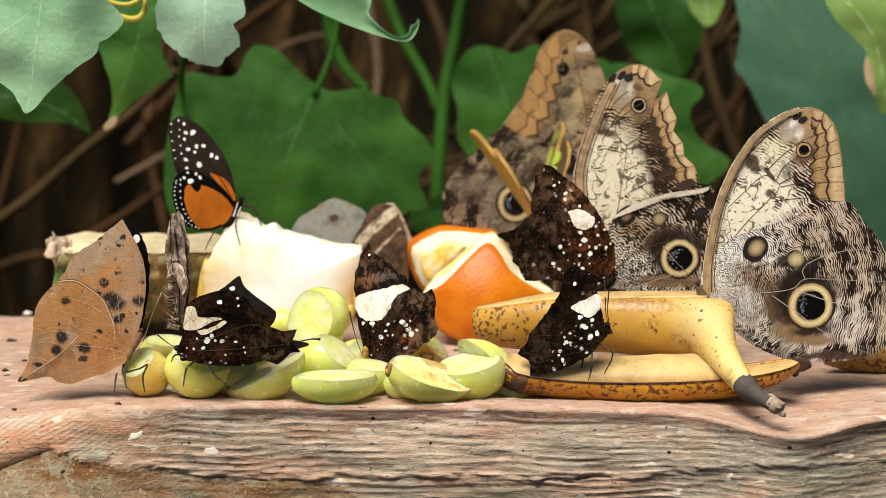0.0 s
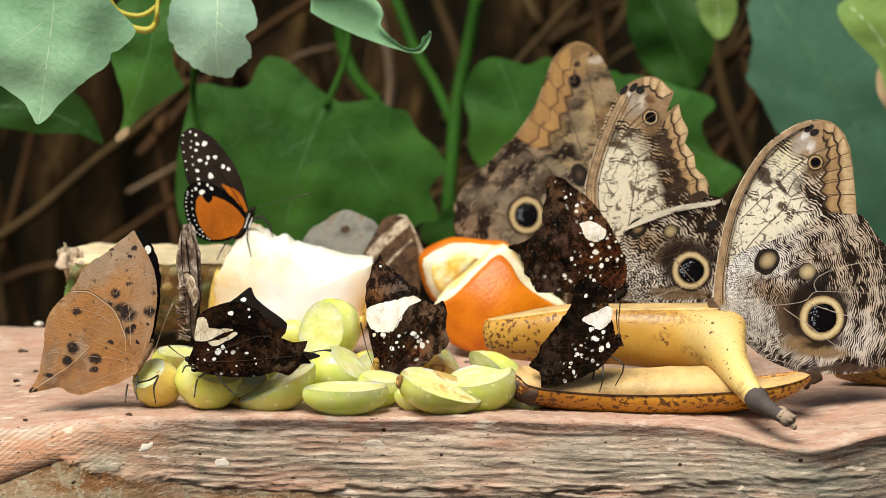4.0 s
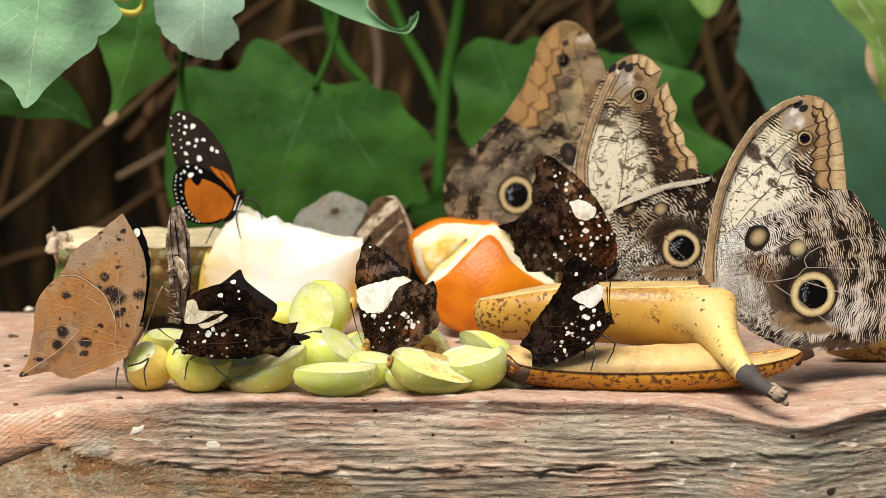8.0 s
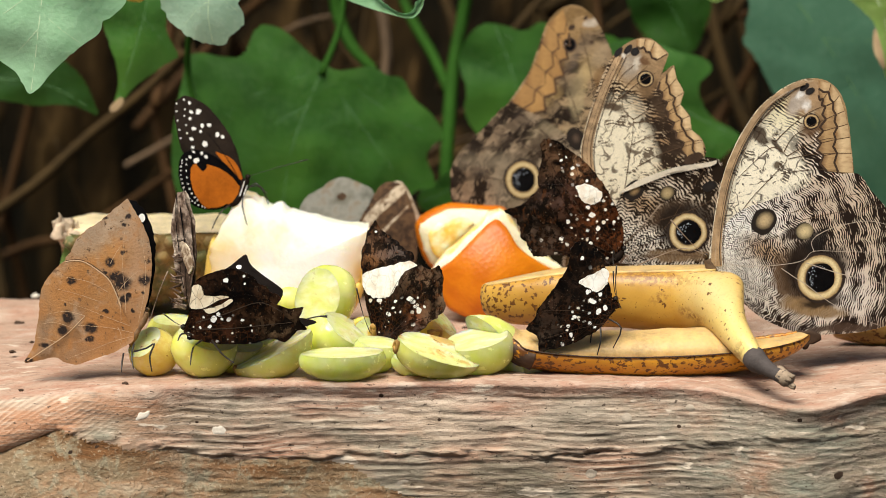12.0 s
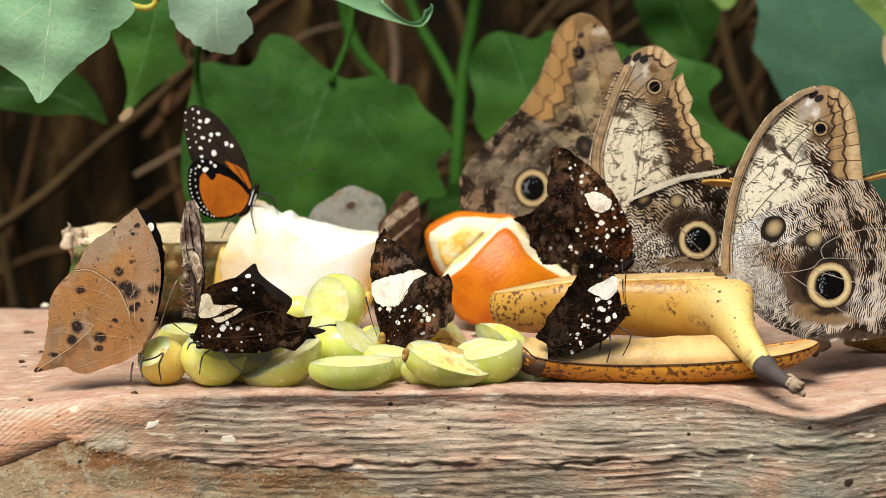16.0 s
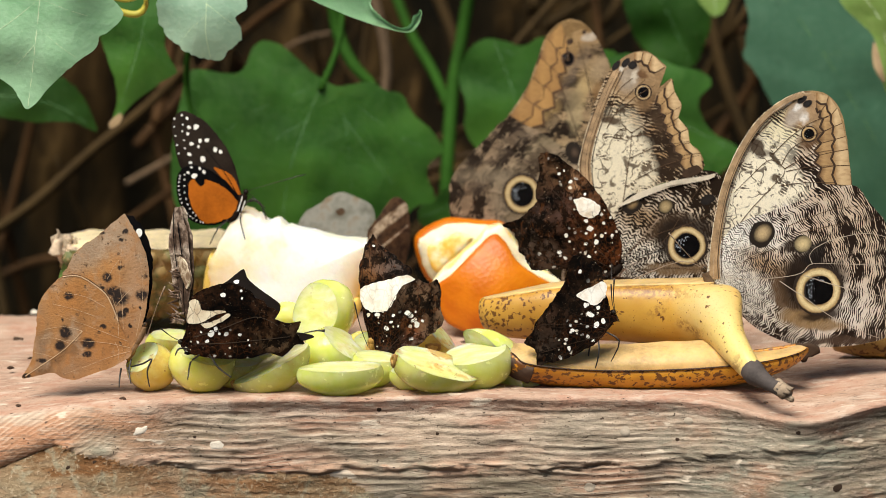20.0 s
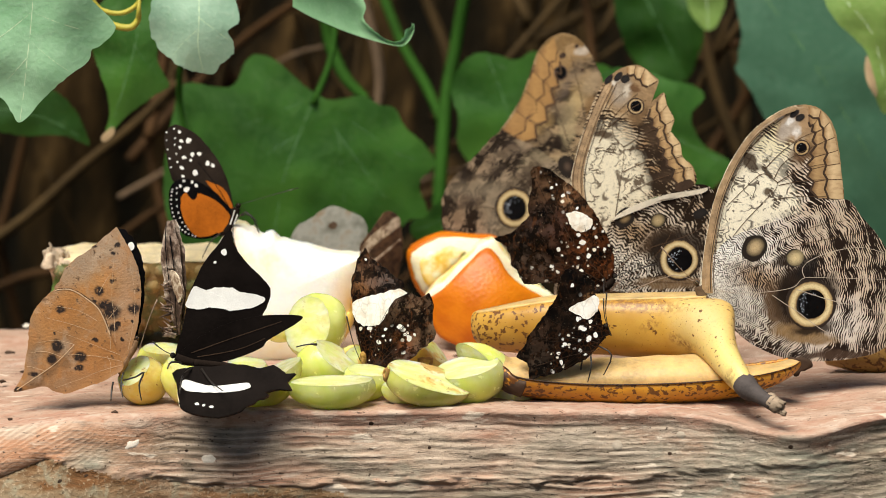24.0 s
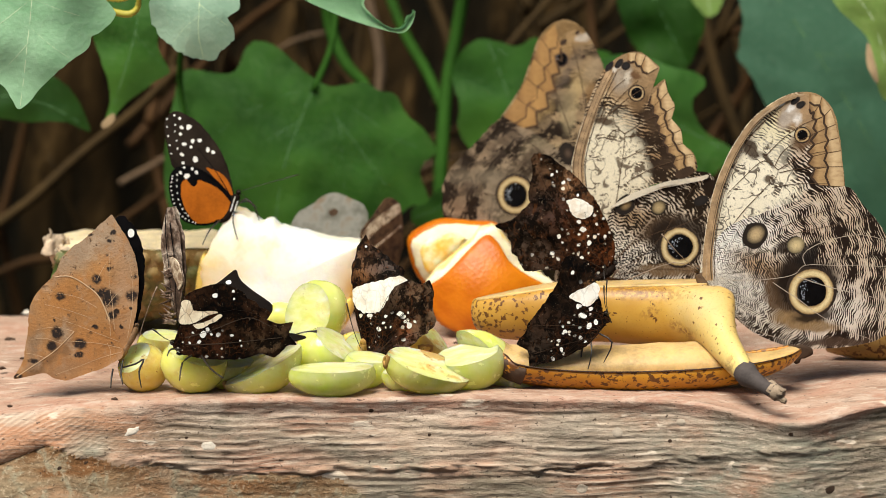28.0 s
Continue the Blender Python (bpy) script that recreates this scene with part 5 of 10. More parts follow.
def pineapple():
    t = thing("pineapple_half", (-0.1197, 0.0600, 0.0188), "half pineapple lying with its pale cut face upward", "pineapple")
    # a half round along x: rind below, flesh on top
    bm = bmesh.new()
    n = 34
    ends = [(-28.0, 15.7), (31.3, 19.0)]
    x0, x1 = ends[0][0], 40.0
    rows = []
    for i in range(n + 1):
        s = i / n
        x = x0 + (x1 - x0) * s
        r = 33 * (1 - 0.55 * max(0, 1 - s / 0.14) ** 2) * (1 - 0.12 * s)
        rows.append([bm.verts.new((x * MM, math.cos(a) * r * MM, (16.5 - abs(math.sin(a)) * r * 0.98) * MM)) for a in (math.pi * k / 22 for k in range(23))])
    for a, b in zip(rows, rows[1:]):
        for k in range(22):
            bm.faces.new([a[k], b[k], b[k + 1], a[k + 1]])
    bm.faces.new(rows[0])
    bm.faces.new(rows[-1][::-1])
    bmesh.ops.recalc_face_normals(bm, faces=bm.faces)
    part("rind", bm, RIND_PINE, t, "brown and green pineapple rind")
    rnd = random.Random(8)
    for i in range(13):  # the eyes of the rind, on the side and below
        for k in range(7):
            x = x0 + 6 + i * 7.6 + (k % 2) * 3.8
            a = -0.12 - k * 0.20
            if x > x1 - 3:
                continue
            r = 33 * (1 - 0.55 * max(0, 1 - (x - x0) / (x1 - x0) / 0.14) ** 2) * (1 - 0.12 * (x - x0) / (x1 - x0))
            c = Vector((x, -math.cos(a) * r, 16.5 + math.sin(a) * r * 0.98))
            nrm = Vector((0, -math.cos(a), math.sin(a)))
            side = Vector((1, 0, 0))
            up = nrm.cross(side)
            bm = bmesh.new()
            rim = [bm.verts.new((c + (side * math.cos(b) * 3.6 + up * math.sin(b) * 3.2 - nrm * 0.4) * rnd.uniform(0.999, 1.001)) * MM) for b in (math.pi * q / 3 for q in range(6))]
            ring = [bm.verts.new((c + side * math.cos(b) * 2.3 + up * math.sin(b) * 2.0 + nrm * 1.3) * MM) for b in (math.pi * q / 3 for q in range(6))]
            tipv = bm.verts.new((c + nrm * 2.2 + up * rnd.uniform(-2.5, -0.5)) * MM)
            for q in range(6):
                j = (q + 1) % 6
                bm.faces.new([rim[q], rim[j], ring[j], ring[q]])
                bm.faces.new([ring[q], ring[j], tipv])
            part("rind_eye", bm, RIND_PINE, t)
    bm = bmesh.new()
    prev = None
    for i in range(n + 1):
        s = i / n
        x = x0 + 1 + (x1 - x0 - 2) * s
        r = 31.5 * (1 - 0.55 * max(0, 1 - s / 0.14) ** 2) * (1 - 0.12 * s)
        row = [bm.verts.new((x * MM, r * c * MM, (16.8 + 1.4 * (1 - c * c) + 1.3 * noise.noise((x * 0.12, c * 3, 2))) * MM)) for c in (-1, -0.85, -0.5, -0.15, 0.2, 0.55, 0.85, 1)]
        if prev:
            for k in range(7):
                bm.faces.new([prev[k], row[k], row[k + 1], prev[k + 1]])
        prev = row
    part("flesh", bm, FLESH_PINE, t, "pale fibrous flesh")
    bm = bmesh.new()
    for i in range(60):
        x = x0 + rnd.uniform(-2, 1) ** 2 * rnd.choice((1, 2, 4, 7))
        y = -rnd.uniform(4, 30)
        tube([(x, y, 15), (x + rnd.uniform(-2, 2), y - 1, 16.5 + rnd.uniform(0, 4))], [rnd.uniform(1.2, 3.2), rnd.uniform(0.4, 1.8)], 5, bm)
    part("crown_base", bm, FIBRE, t, "dry fibres where the crown was")
    hook = [(-22.8, -20.0, 10.3), (-25.4, -24.0, 11.2), (-26.4, -26.0, 15.0), (-27.4, -26.0, 19.4), (-26.7, -26.0, 22.5), (-27.4, -26.0, 24.2)]
    part("crown_leaf", tube(hook, [0.9, 1.2, 1.3, 1.0, 0.6, 0.2], 7), FIBRE, t, "pale curled crown leaf")
    sc = [(-23.1, 14.6), (-25.9, 9.0), (-27.3, 2.2), (-25.6, -2.2), (-23.3, 4.5)]
    part("crown_leaf", sheet(sc, None, 1.0, FLAT, 26, 3, 3), LEAF_LIME, t, "green crown scale")


pineapple()


def crumb(px, size, mat, label, seed, tilt=0):
    rnd = random.Random(seed)
    bm = bmesh.new()
    r = bmesh.ops.create_icosphere(bm, subdivisions=2, radius=size * MM)
    for v in r["verts"]:
        v.co *= 1 + 0.45 * noise.noise(v.co * 900 + Vector((seed, 0, 0)))
        v.co.z *= 0.5
    ob = part("crumb", bm, mat, None)
    ob.matrix_world = pose(px[0], px[1], px[2], tilt, 0, 0 if tilt else rnd.uniform(0, 180))
    tagged(ob, label, "crumb", "crumbs on the log")


for i, (p, s) in enumerate((((-0.1629, 0.0336, 0.0000), 2.2), ((0.0089, 0.0223, 0.0000), 1.3), ((-0.1570, -0.0336, 0.0000), 1.3), ((-0.1506, 0.0655, 0.0000), 0.9), ((-0.0495, 0.0508, 0.0000), 1.0), ((-0.1525, -0.0116, -0.0000), 0.9), ((-0.1002, -0.0826, 0.0000), 0.8), ((-0.1094, -0.1011, 0.0000), 1.2), ((0.1114, -0.1146, -0.0000), 0.8), ((-0.1439, -0.1146, -0.0000), 0.9))):
    crumb(p, s, CRUMB, "dark fruit crumb lying on the log", i)
crumb((-0.1653, 0.1068, 0.0000), 2.0, CRUMB_PALE, "pale crumb at the back rim of the log", 20)


def dropping(x, d, size, seed):
    """A dried splash on the log's front."""
    p = Vector(log_front(x, d))
    bm = bmesh.new()
    rows = []
    for k, r in enumerate((0.35, 0.7, 1.0)):
        row = []
        for i in range(16):
            a = 2 * math.pi * i / 16
            w = r * size * MM * (1 + 0.5 * noise.noise((math.cos(a) * 1.2, math.sin(a) * 1.2, seed)))
            dx, dz = w * math.cos(a) * 1.1, w * math.sin(a) * (0.75 + 0.25 * math.cos(2 * a))
            q = log_front(x + dx, max(0.002, d - dz))
            row.append(bm.verts.new((q[0], q[1] - (0.00022, 0.00015, -0.0003)[k], q[2])))
        rows.append(row)
    bm.faces.new(rows[0])
    for a, b in zip(rows, rows[1:]):
        for i in range(16):
            bm.faces.new([a[i], b[i], b[(i + 1) % 16], a[(i + 1) % 16]])
    bmesh.ops.recalc_face_normals(bm, faces=bm.faces)
    ob = part("bird_dropping", bm, CRUMB_PALE, None)
    tagged(ob, "dried white splash on the log's front", "dropping", "splashes on the log")


dropping((-0.1028, -0.1060, -0.0080)[0], -0.0016 - (-0.1028, -0.1060, -0.0080)[2] * 0.97, 2.6, 21)
dropping((-0.0772, -0.1070, -0.0162)[0], -0.0016 - (-0.0772, -0.1070, -0.0162)[2] * 0.97, 3.0, 22)


def log_mark(x, d, size, dome, material, name, label, seed):
    """A knot standing proud of the log's front, or a dark disc painting a worm hole's shade."""
    bm = bmesh.new()
    rows = []
    for r, up in ((0.3, 1.0), (0.62, 0.8), (0.88, 0.45), (1.1, -0.5)):
        row = []
        for i in range(14):
            a = 2 * math.pi * i / 14
            w = r * size * MM * (1 + 0.25 * noise.noise((math.cos(a) * 1.5, math.sin(a) * 1.5, seed)))
            q = log_front(x + w * math.cos(a), max(0.002, d - w * math.sin(a) * 0.8))
            row.append(bm.verts.new((q[0], q[1] - dome * up * MM, q[2])))
        rows.append(row)
    bm.faces.new(rows[0])
    for a, b in zip(rows, rows[1:]):
        for i in range(14):
            bm.faces.new([a[i], b[i], b[(i + 1) % 14], a[(i + 1) % 14]])
    bmesh.ops.recalc_face_normals(bm, faces=bm.faces)
    part(name, bm, material, LOG, label)


KNOT = plain("pale_knot_wood", (0.36, 0.30, 0.235), 0.7, 0.2, 1.5, 0.5, 0.4)
HOLE_SHADE = plain("hole_shade_brown", (0.045, 0.028, 0.019), 0.9, 0.1, 1, 0.4, 0.2)
for i, (p, r) in enumerate((((0.0642, -0.1090, -0.0122), 2.0), ((0.0859, -0.1080, -0.0079), 1.6), ((0.0519, -0.1120, -0.0320), 2.0))):
    log_mark(p[0], -0.0016 - p[2] * 0.97, r, 0.3, KNOT, "knot", "pale round knot", i)
for i, (p, r) in enumerate((((-0.0210, -0.1060, -0.0013), 1.2), ((-0.1283, -0.1140, -0.0281), 1.5), ((0.1360, -0.1160, -0.0263), 2.2), ((-0.1273, -0.1120, -0.0119), 1.1), ((-0.1184, -0.1100, -0.0136), 1.0), ((-0.0008, -0.1080, -0.0134), 0.9), ((-0.0846, -0.1070, -0.0132), 0.8), ((0.0820, -0.1080, -0.0146), 1.0), ((0.1224, -0.1120, -0.0048), 1.2))):
    log_mark(p[0], max(0.003, -0.0016 - p[2] * 0.97), r * 0.75, 0.12, HOLE_SHADE, "worm_hole", "dark disc painted as the shade of a worm hole", i + 5)


# ---------------------------------------------------------------- butterflies
def owl_wing_material(name, light, tan, dark, period=1.35, region=(), mottle=0.0, waver=1.0, cover=0.93):
    """Rippled owl-butterfly scales. Regions shift the balance of pale and dark, tint the pale lines, or lie smooth over them."""
    m = Mat(name, 0.7, 0.1)
    near, far = m.jitter(6, 2.4 * waver), m.jitter(16, 7.0 * waver)
    n = m.t.nodes.new("ShaderNodeVectorMath")
    n.operation = "LENGTH"
    m.put(n.inputs[0], near)
    reach = n.outputs["Value"]
    turn = m.math("ARCTAN2", m.axis(2), m.axis(0))
    scallop = m.math("PINGPONG", m.math("ADD", m.math("MULTIPLY", turn, 5.2), m.math("MULTIPLY", m.noise(14, 2), 1.6)), 0.5)
    reach = m.math("ADD", reach, m.math("MULTIPLY", scallop, 0.0020))
    phase = m.math("ADD", m.math("MULTIPLY", reach, 6283.2 / period), m.math("MULTIPLY", m.noise(5, 3, 0.6), 13.0))
    zebra = m.math("ADD", m.math("MULTIPLY", m.math("SINE", phase), 0.5), 0.5)
    polar = m.t.nodes.new("ShaderNodeCombineXYZ")
    m.put(polar.inputs[0], m.math("MULTIPLY", reach, 0.62 / period))
    m.put(polar.inputs[1], m.math("MULTIPLY", turn, 0.0125))
    dashes = m.noise(1.0, 3, 0.6, polar.outputs[0])
    zebra = m.math("ADD", m.math("MULTIPLY", zebra, 0.62), m.math("MULTIPLY", m.math("SUBTRACT", dashes, 0.44), 2.3))
    outward = m.rise(reach, 0.018, 0.048)
    # broad bars that follow the ripples
    broad = m.math("ADD", m.math("MULTIPLY", m.math("SINE", m.math("ADD", m.math("MULTIPLY", reach, 620.0), m.math("MULTIPLY", m.noise(11, 3), 7.0))), 0.5), m.math("MULTIPLY", m.math("SUBTRACT", m.noise(5, 3, 0.6, far), 0.5), 2.2))
    bias = m.math("MULTIPLY", broad, m.math("ADD", m.math("MULTIPLY", outward, 0.30 + mottle), 0.10 + mottle * 0.5))
    hi = m.mix(m.math("MULTIPLY", outward, m.ramp(m.noise(8, 4, 0.6, far), (0.30, 0.45), (0.55, 1.0))), light, tan)
    over = []
    edge = m.jitter(1.6, 1.5, m.jitter(5, 4.5))
    for u, v, r, soft, stretch, angle, kind, value in region:
        mask = m.blot(u, v, r, soft * (0.6 if kind == "smooth" else 1.0), edge, stretch, angle)
        if kind == "bias":
            bias = m.math("ADD", bias, m.math("MULTIPLY", mask, value))
        elif kind == "tint":
            hi = m.mix(m.math("MULTIPLY", mask, 0.9), hi, value)
        else:
            over.append((mask, kind, value))
    lines = m.ramp(m.math("ADD", zebra, bias), (0.34, 0.0), (0.50, 1.0))
    lo = m.mix(m.noise(4, 3), tuple(c * 0.8 for c in dark), tuple(c * 1.7 for c in dark))
    c = m.mix(lines, lo, hi)
    if mottle:
        blotch = m.ramp(m.noise(2.8, 4, 0.65, m.scaled(0.55, 1, 1.3, m.jitter(9, 6), 20)), (0.40, 0.0), (0.56, 1.0))
        c = m.mix(m.math("MULTIPLY", blotch, mottle), c, tuple(x * 2.4 for x in dark))
    for mask, kind, value in over:
        if kind == "cream":
            flecks = m.ramp(m.noise(1.7, 4, 0.7, m.jitter(4, 3)), (0.56, 0.0), (0.60, 0.95))
            crowd = m.ramp(m.noise(8, 3, 0.6, far), (0.47, 0.0), (0.58, 1.0))
            tracks = m.math("ABSOLUTE", m.math("SUBTRACT", m.noise(6.0, 1, 0.4, m.jitter(4, 2.0)), 0.5))
            loops = m.math("MULTIPLY", m.ramp(tracks, (0.010, 0.85), (0.022, 0.0)), m.ramp(m.noise(7, 2), (0.46, 0.0), (0.53, 1.0)))
            knots = m.math("MULTIPLY", m.ramp(lines, (0.3, 1.0), (0.6, 0.0)), m.ramp(m.noise(6, 3, 0.6, m.jitter(9, 9)), (0.54, 0.0), (0.59, 0.9)))
            ink = m.math("MAXIMUM", m.math("MAXIMUM", m.math("MULTIPLY", flecks, m.math("ADD", m.math("MULTIPLY", crowd, 0.9), 0.1)), loops), knots)
            ground = m.mix(m.noise(5, 3), value, tuple(x * 0.82 for x in value))
            c = m.mix(mask, c, m.mix(ink, ground, tuple(x * 3.2 for x in dark)))
        else:
            c = m.mix(m.math("MULTIPLY", mask, cover), c, m.mix(m.ramp(m.noise(2.2, 3), (0.35, 0.0), (0.65, 1.0)), tuple(x * 0.78 for x in value), value))
    c = m.mix(m.ramp(m.noise(0.45, 2), (0.45, 0.0), (0.75, 0.2)), c, dark)
    m.colour(c).bump(m.noise(0.5, 2), 0.25, 0.15)
    m.glow_through(0.1, c)
    return m.m


def round_mark(name, u, v, r, stops, squash=1.0, turn=0.0, shine=0.6, ragged=0.5):
    """Pigment in rings about one place of a wing; stops run from the middle out, in parts of r."""
    m = Mat(name, shine, 0.25)
    d = m.t.nodes.new("ShaderNodeVectorMath")
    d.operation = "SUBTRACT"
    m.put(d.inputs[0], m.jitter(0.9, ragged, m.jitter(4, ragged * 1.5)))
    d.inputs[1].default_value = (u * 0.001, 0, v * 0.001)
    n = m.t.nodes.new("ShaderNodeVectorMath")
    n.operation = "LENGTH"
    m.put(n.inputs[0], m.scaled(1, 0, 1 / squash, m.scaled(1, 1, 1, d.outputs[0], turn)))
    c = m.ramp(m.math("MULTIPLY", n.outputs["Value"], 1000.0 / r), *stops)
    c = m.mix(m.ramp(m.noise(0.5, 2), (0.45, 0.0), (0.75, 0.3)), c, (0.03, 0.02, 0.012))
    m.colour(c).bump(m.noise(0.6, 2), 0.15, 0.2)
    return m.m


SCALE_BROWN = plain("brown_wing_scales", (0.060, 0.034, 0.020), 0.75, 0.2, 1.6, 0.5, 0.15)
SCALE_BLACK = plain("black_wing_scales", (0.005, 0.0045, 0.005), 0.6, 0.03, 0.8, 0.5, 0.2)
SCALE_WHITE = plain("white_wing_scales", (0.84, 0.82, 0.77), 0.65, 0.2, 1.2, 0.12, 0.15)
SCALE_PALE = plain("pale_torn_wing", (0.66, 0.58, 0.46), 0.7, 0.2, 1.2, 0.3, 0.2)
SCALE_BLUE = plain("pale_blue_specks", (0.50, 0.56, 0.66), 0.5, 0.3, 0.6, 0.3, 0.0)
WING_VEIN = plain("dark_wing_vein", (0.055, 0.035, 0.022), 0.6, 0.2, 2, 0.4, 0.0)
VEIN_BROWN = plain("brown_wing_vein", (0.095, 0.052, 0.026), 0.6, 0.2, 2, 0.4, 0.0)
SCALE_VEIN = plain("pale_wing_vein", (0.50, 0.42, 0.34), 0.55, 0.3, 2, 0.3, 0.0)


def cell_material(name, colour, deep):
    """Tan cells of a wing's margin: each a little different, darker in streaks."""
    m = Mat(name, 0.6, 0.3)
    across = m.axis(0, m.t.nodes["Texture Coordinate"].outputs["Generated"])
    c = m.mix(m.ramp(m.math("ADD", across, m.math("MULTIPLY", m.math("SUBTRACT", m.noise(2.5, 3), 0.5), 0.5)), (0.05, 0.0), (0.45, 1.0), (0.85, 0.75), (1.0, 0.4)), deep, colour)
    c = m.mix(m.math("MULTIPLY", m.random(), 0.4), c, deep)
    c = m.mix(m.ramp(m.noise(1.0, 3, 0.6, m.scaled(0.35, 1, 1)), (0.45, 0.0), (0.7, 0.4)), c, deep)
    m.colour(c).bump(m.noise(0.7, 2), 0.2, 0.2)
    return m.m


CELL_LIGHT = cell_material("light_tan_margin_cells", (0.66, 0.48, 0.27), (0.26, 0.14, 0.055))
CELL_AMBER = cell_material("amber_margin_cells", (0.40, 0.225, 0.075), (0.21, 0.105, 0.038))
CELL_TAN = cell_material("tan_margin_cells", (0.52, 0.33, 0.15), (0.13, 0.065, 0.027))


EDGE_TAN = plain("tan_leading_edge", (0.44, 0.29, 0.16), 0.55, 0.3, 0.9, 0.6, 0.3)
FUR_BROWN = plain("brown_body_fur", (0.14, 0.09, 0.055), 0.9, 0.1, 0.8, 0.5, 0.6)
FUR_TAN = plain("tan_body_fur", (0.30, 0.175, 0.095), 0.9, 0.05, 0.8, 0.5, 0.6)
FUR_DARK = plain("dark_body_fur", (0.018, 0.012, 0.009), 0.85, 0.04, 0.8, 0.5, 0.6)
CHITIN = plain("dark_leg_chitin", (0.02, 0.015, 0.012), 0.4, 0.4, 0.6, 0.4, 0.1)
CHITIN_PALE = plain("pale_leg_chitin", (0.28, 0.20, 0.14), 0.5, 0.3, 0.6, 0.4, 0.1)


def body(t, line, fat, material, depth=0.0, head=True):
    """Thorax, abdomen and head along a line of (u, v), head first, between the wings."""
    pts = [(u, depth, v) for u, v in line]
    n = len(pts)
    mid = max(1, n // 2)
    part("thorax", tube(pts[:mid + 1], [fat * 0.75] + [fat] * (mid - 1) + [fat * 0.8], 10), material, t)
    part("abdomen", tube(pts[mid:], [fat * 0.85] * (n - mid - 1) + [fat * 0.3], 10), material, t)
    if head:
        d = (Vector(pts[0]) - Vector(pts[1])).normalized()
        h = Vector(pts[0]) + d * fat * 0.6
        bm = bmesh.new()
        bmesh.ops.create_uvsphere(bm, u_segments=12, v_segments=8, radius=fat * 0.62 * MM, matrix=Matrix.Translation(h * MM))
        part("head", bm, material, t)
        for s in (-1, 1):
            bm = bmesh.new()
            bmesh.ops.create_uvsphere(bm, u_segments=10, v_segments=7, radius=fat * 0.32 * MM, matrix=Matrix.Translation((h + Vector((0, s * fat * 0.45, 0)) + d * fat * 0.15) * MM))
            part("eye", bm, CHITIN, t)


def limbs(t, lines, thin=0.28, material=None, name="leg"):
    for ln in lines:
        k = len(ln)
        part(name, tube(ln, [thin * (1.0 if name == "leg" else 0.7)] * (k - 1) + [thin * (0.6 if name == "leg" else 1.5)], 6, steps=3), material or CHITIN, t)


def eyespot(wing, u, v, r, bend, lift, squash=1.0, pupil=0.64, shift=0.06, ring=(0.72, 0.60, 0.33), deep=(0.40, 0.27, 0.12)):
    """A black pupil in a pale ring with a dark outline, with an arc of bluish specks."""
    black, brown = (0.008, 0.007, 0.008), (0.022, 0.013, 0.009)
    k = 1 / 1.12
    mat = round_mark("eyespot_ring", u, v, r * 1.12, ((0.0, black), (pupil * 0.96 * k, black), (pupil * 1.06 * k, deep), (pupil * 1.18 * k, ring), (0.84 * k, ring), (0.95 * k, deep), (1.0 * k, brown), (1.0, brown)), squash)
    spot = part("eyespot", disc(u, v, r * 1.10, bend, lift + 0.1, 36, squash, 0, wobble=0.06), mat, wing, "round eyespot, a black pupil in a cream ring")
    part("pupil", disc(u + r * shift, v, r * pupil * 0.97, bend, lift + 0.25, 28, squash, 0, wobble=0.08), SCALE_BLACK, wing, "black pupil with bluish specks")
    bm = bmesh.new()
    rnd = random.Random(int(abs(u * 13 + v)))
    for i in range(34 if r > 4 else 6):
        a = radians(rnd.gauss(165, 42))
        q = pupil * min(0.9, rnd.gauss(0.70, 0.12))
        disc(u + r * shift + r * q * math.cos(a), v + r * q * math.sin(a) * squash, r * 0.022 * rnd.uniform(0.4, 1.5), bend, lift + 0.36, 6, bm=bm)
    o = part("specks", bm, SCALE_BLUE, wing)
    tagged(o, "bluish white specks", kind="stuff")
    return spot


def wing_spot(wing, u, v, r, bend, lift, squash=1.0, turn=0.0, centre_colour=(0.46, 0.34, 0.19), rim=(0.014, 0.009, 0.006), inner=0.45, off=(0.0, 0.0)):
    """A teardrop spot: dark round the rim, fading to tan within."""
    mid = tuple(x * 0.45 for x in centre_colour)
    mat = round_mark("wing_spot", u + off[0], v + off[1], r, ((0.0, tuple(min(1, x * 1.35) for x in centre_colour)), (inner * 0.6, centre_colour), (inner, mid), (inner + 0.16, rim), (1.0, rim)), squash, turn, ragged=0.4)
    part("spot", disc(u, v, r, bend, lift, 18, squash, turn, wobble=0.18), mat, wing, "dark spot with a tan middle")


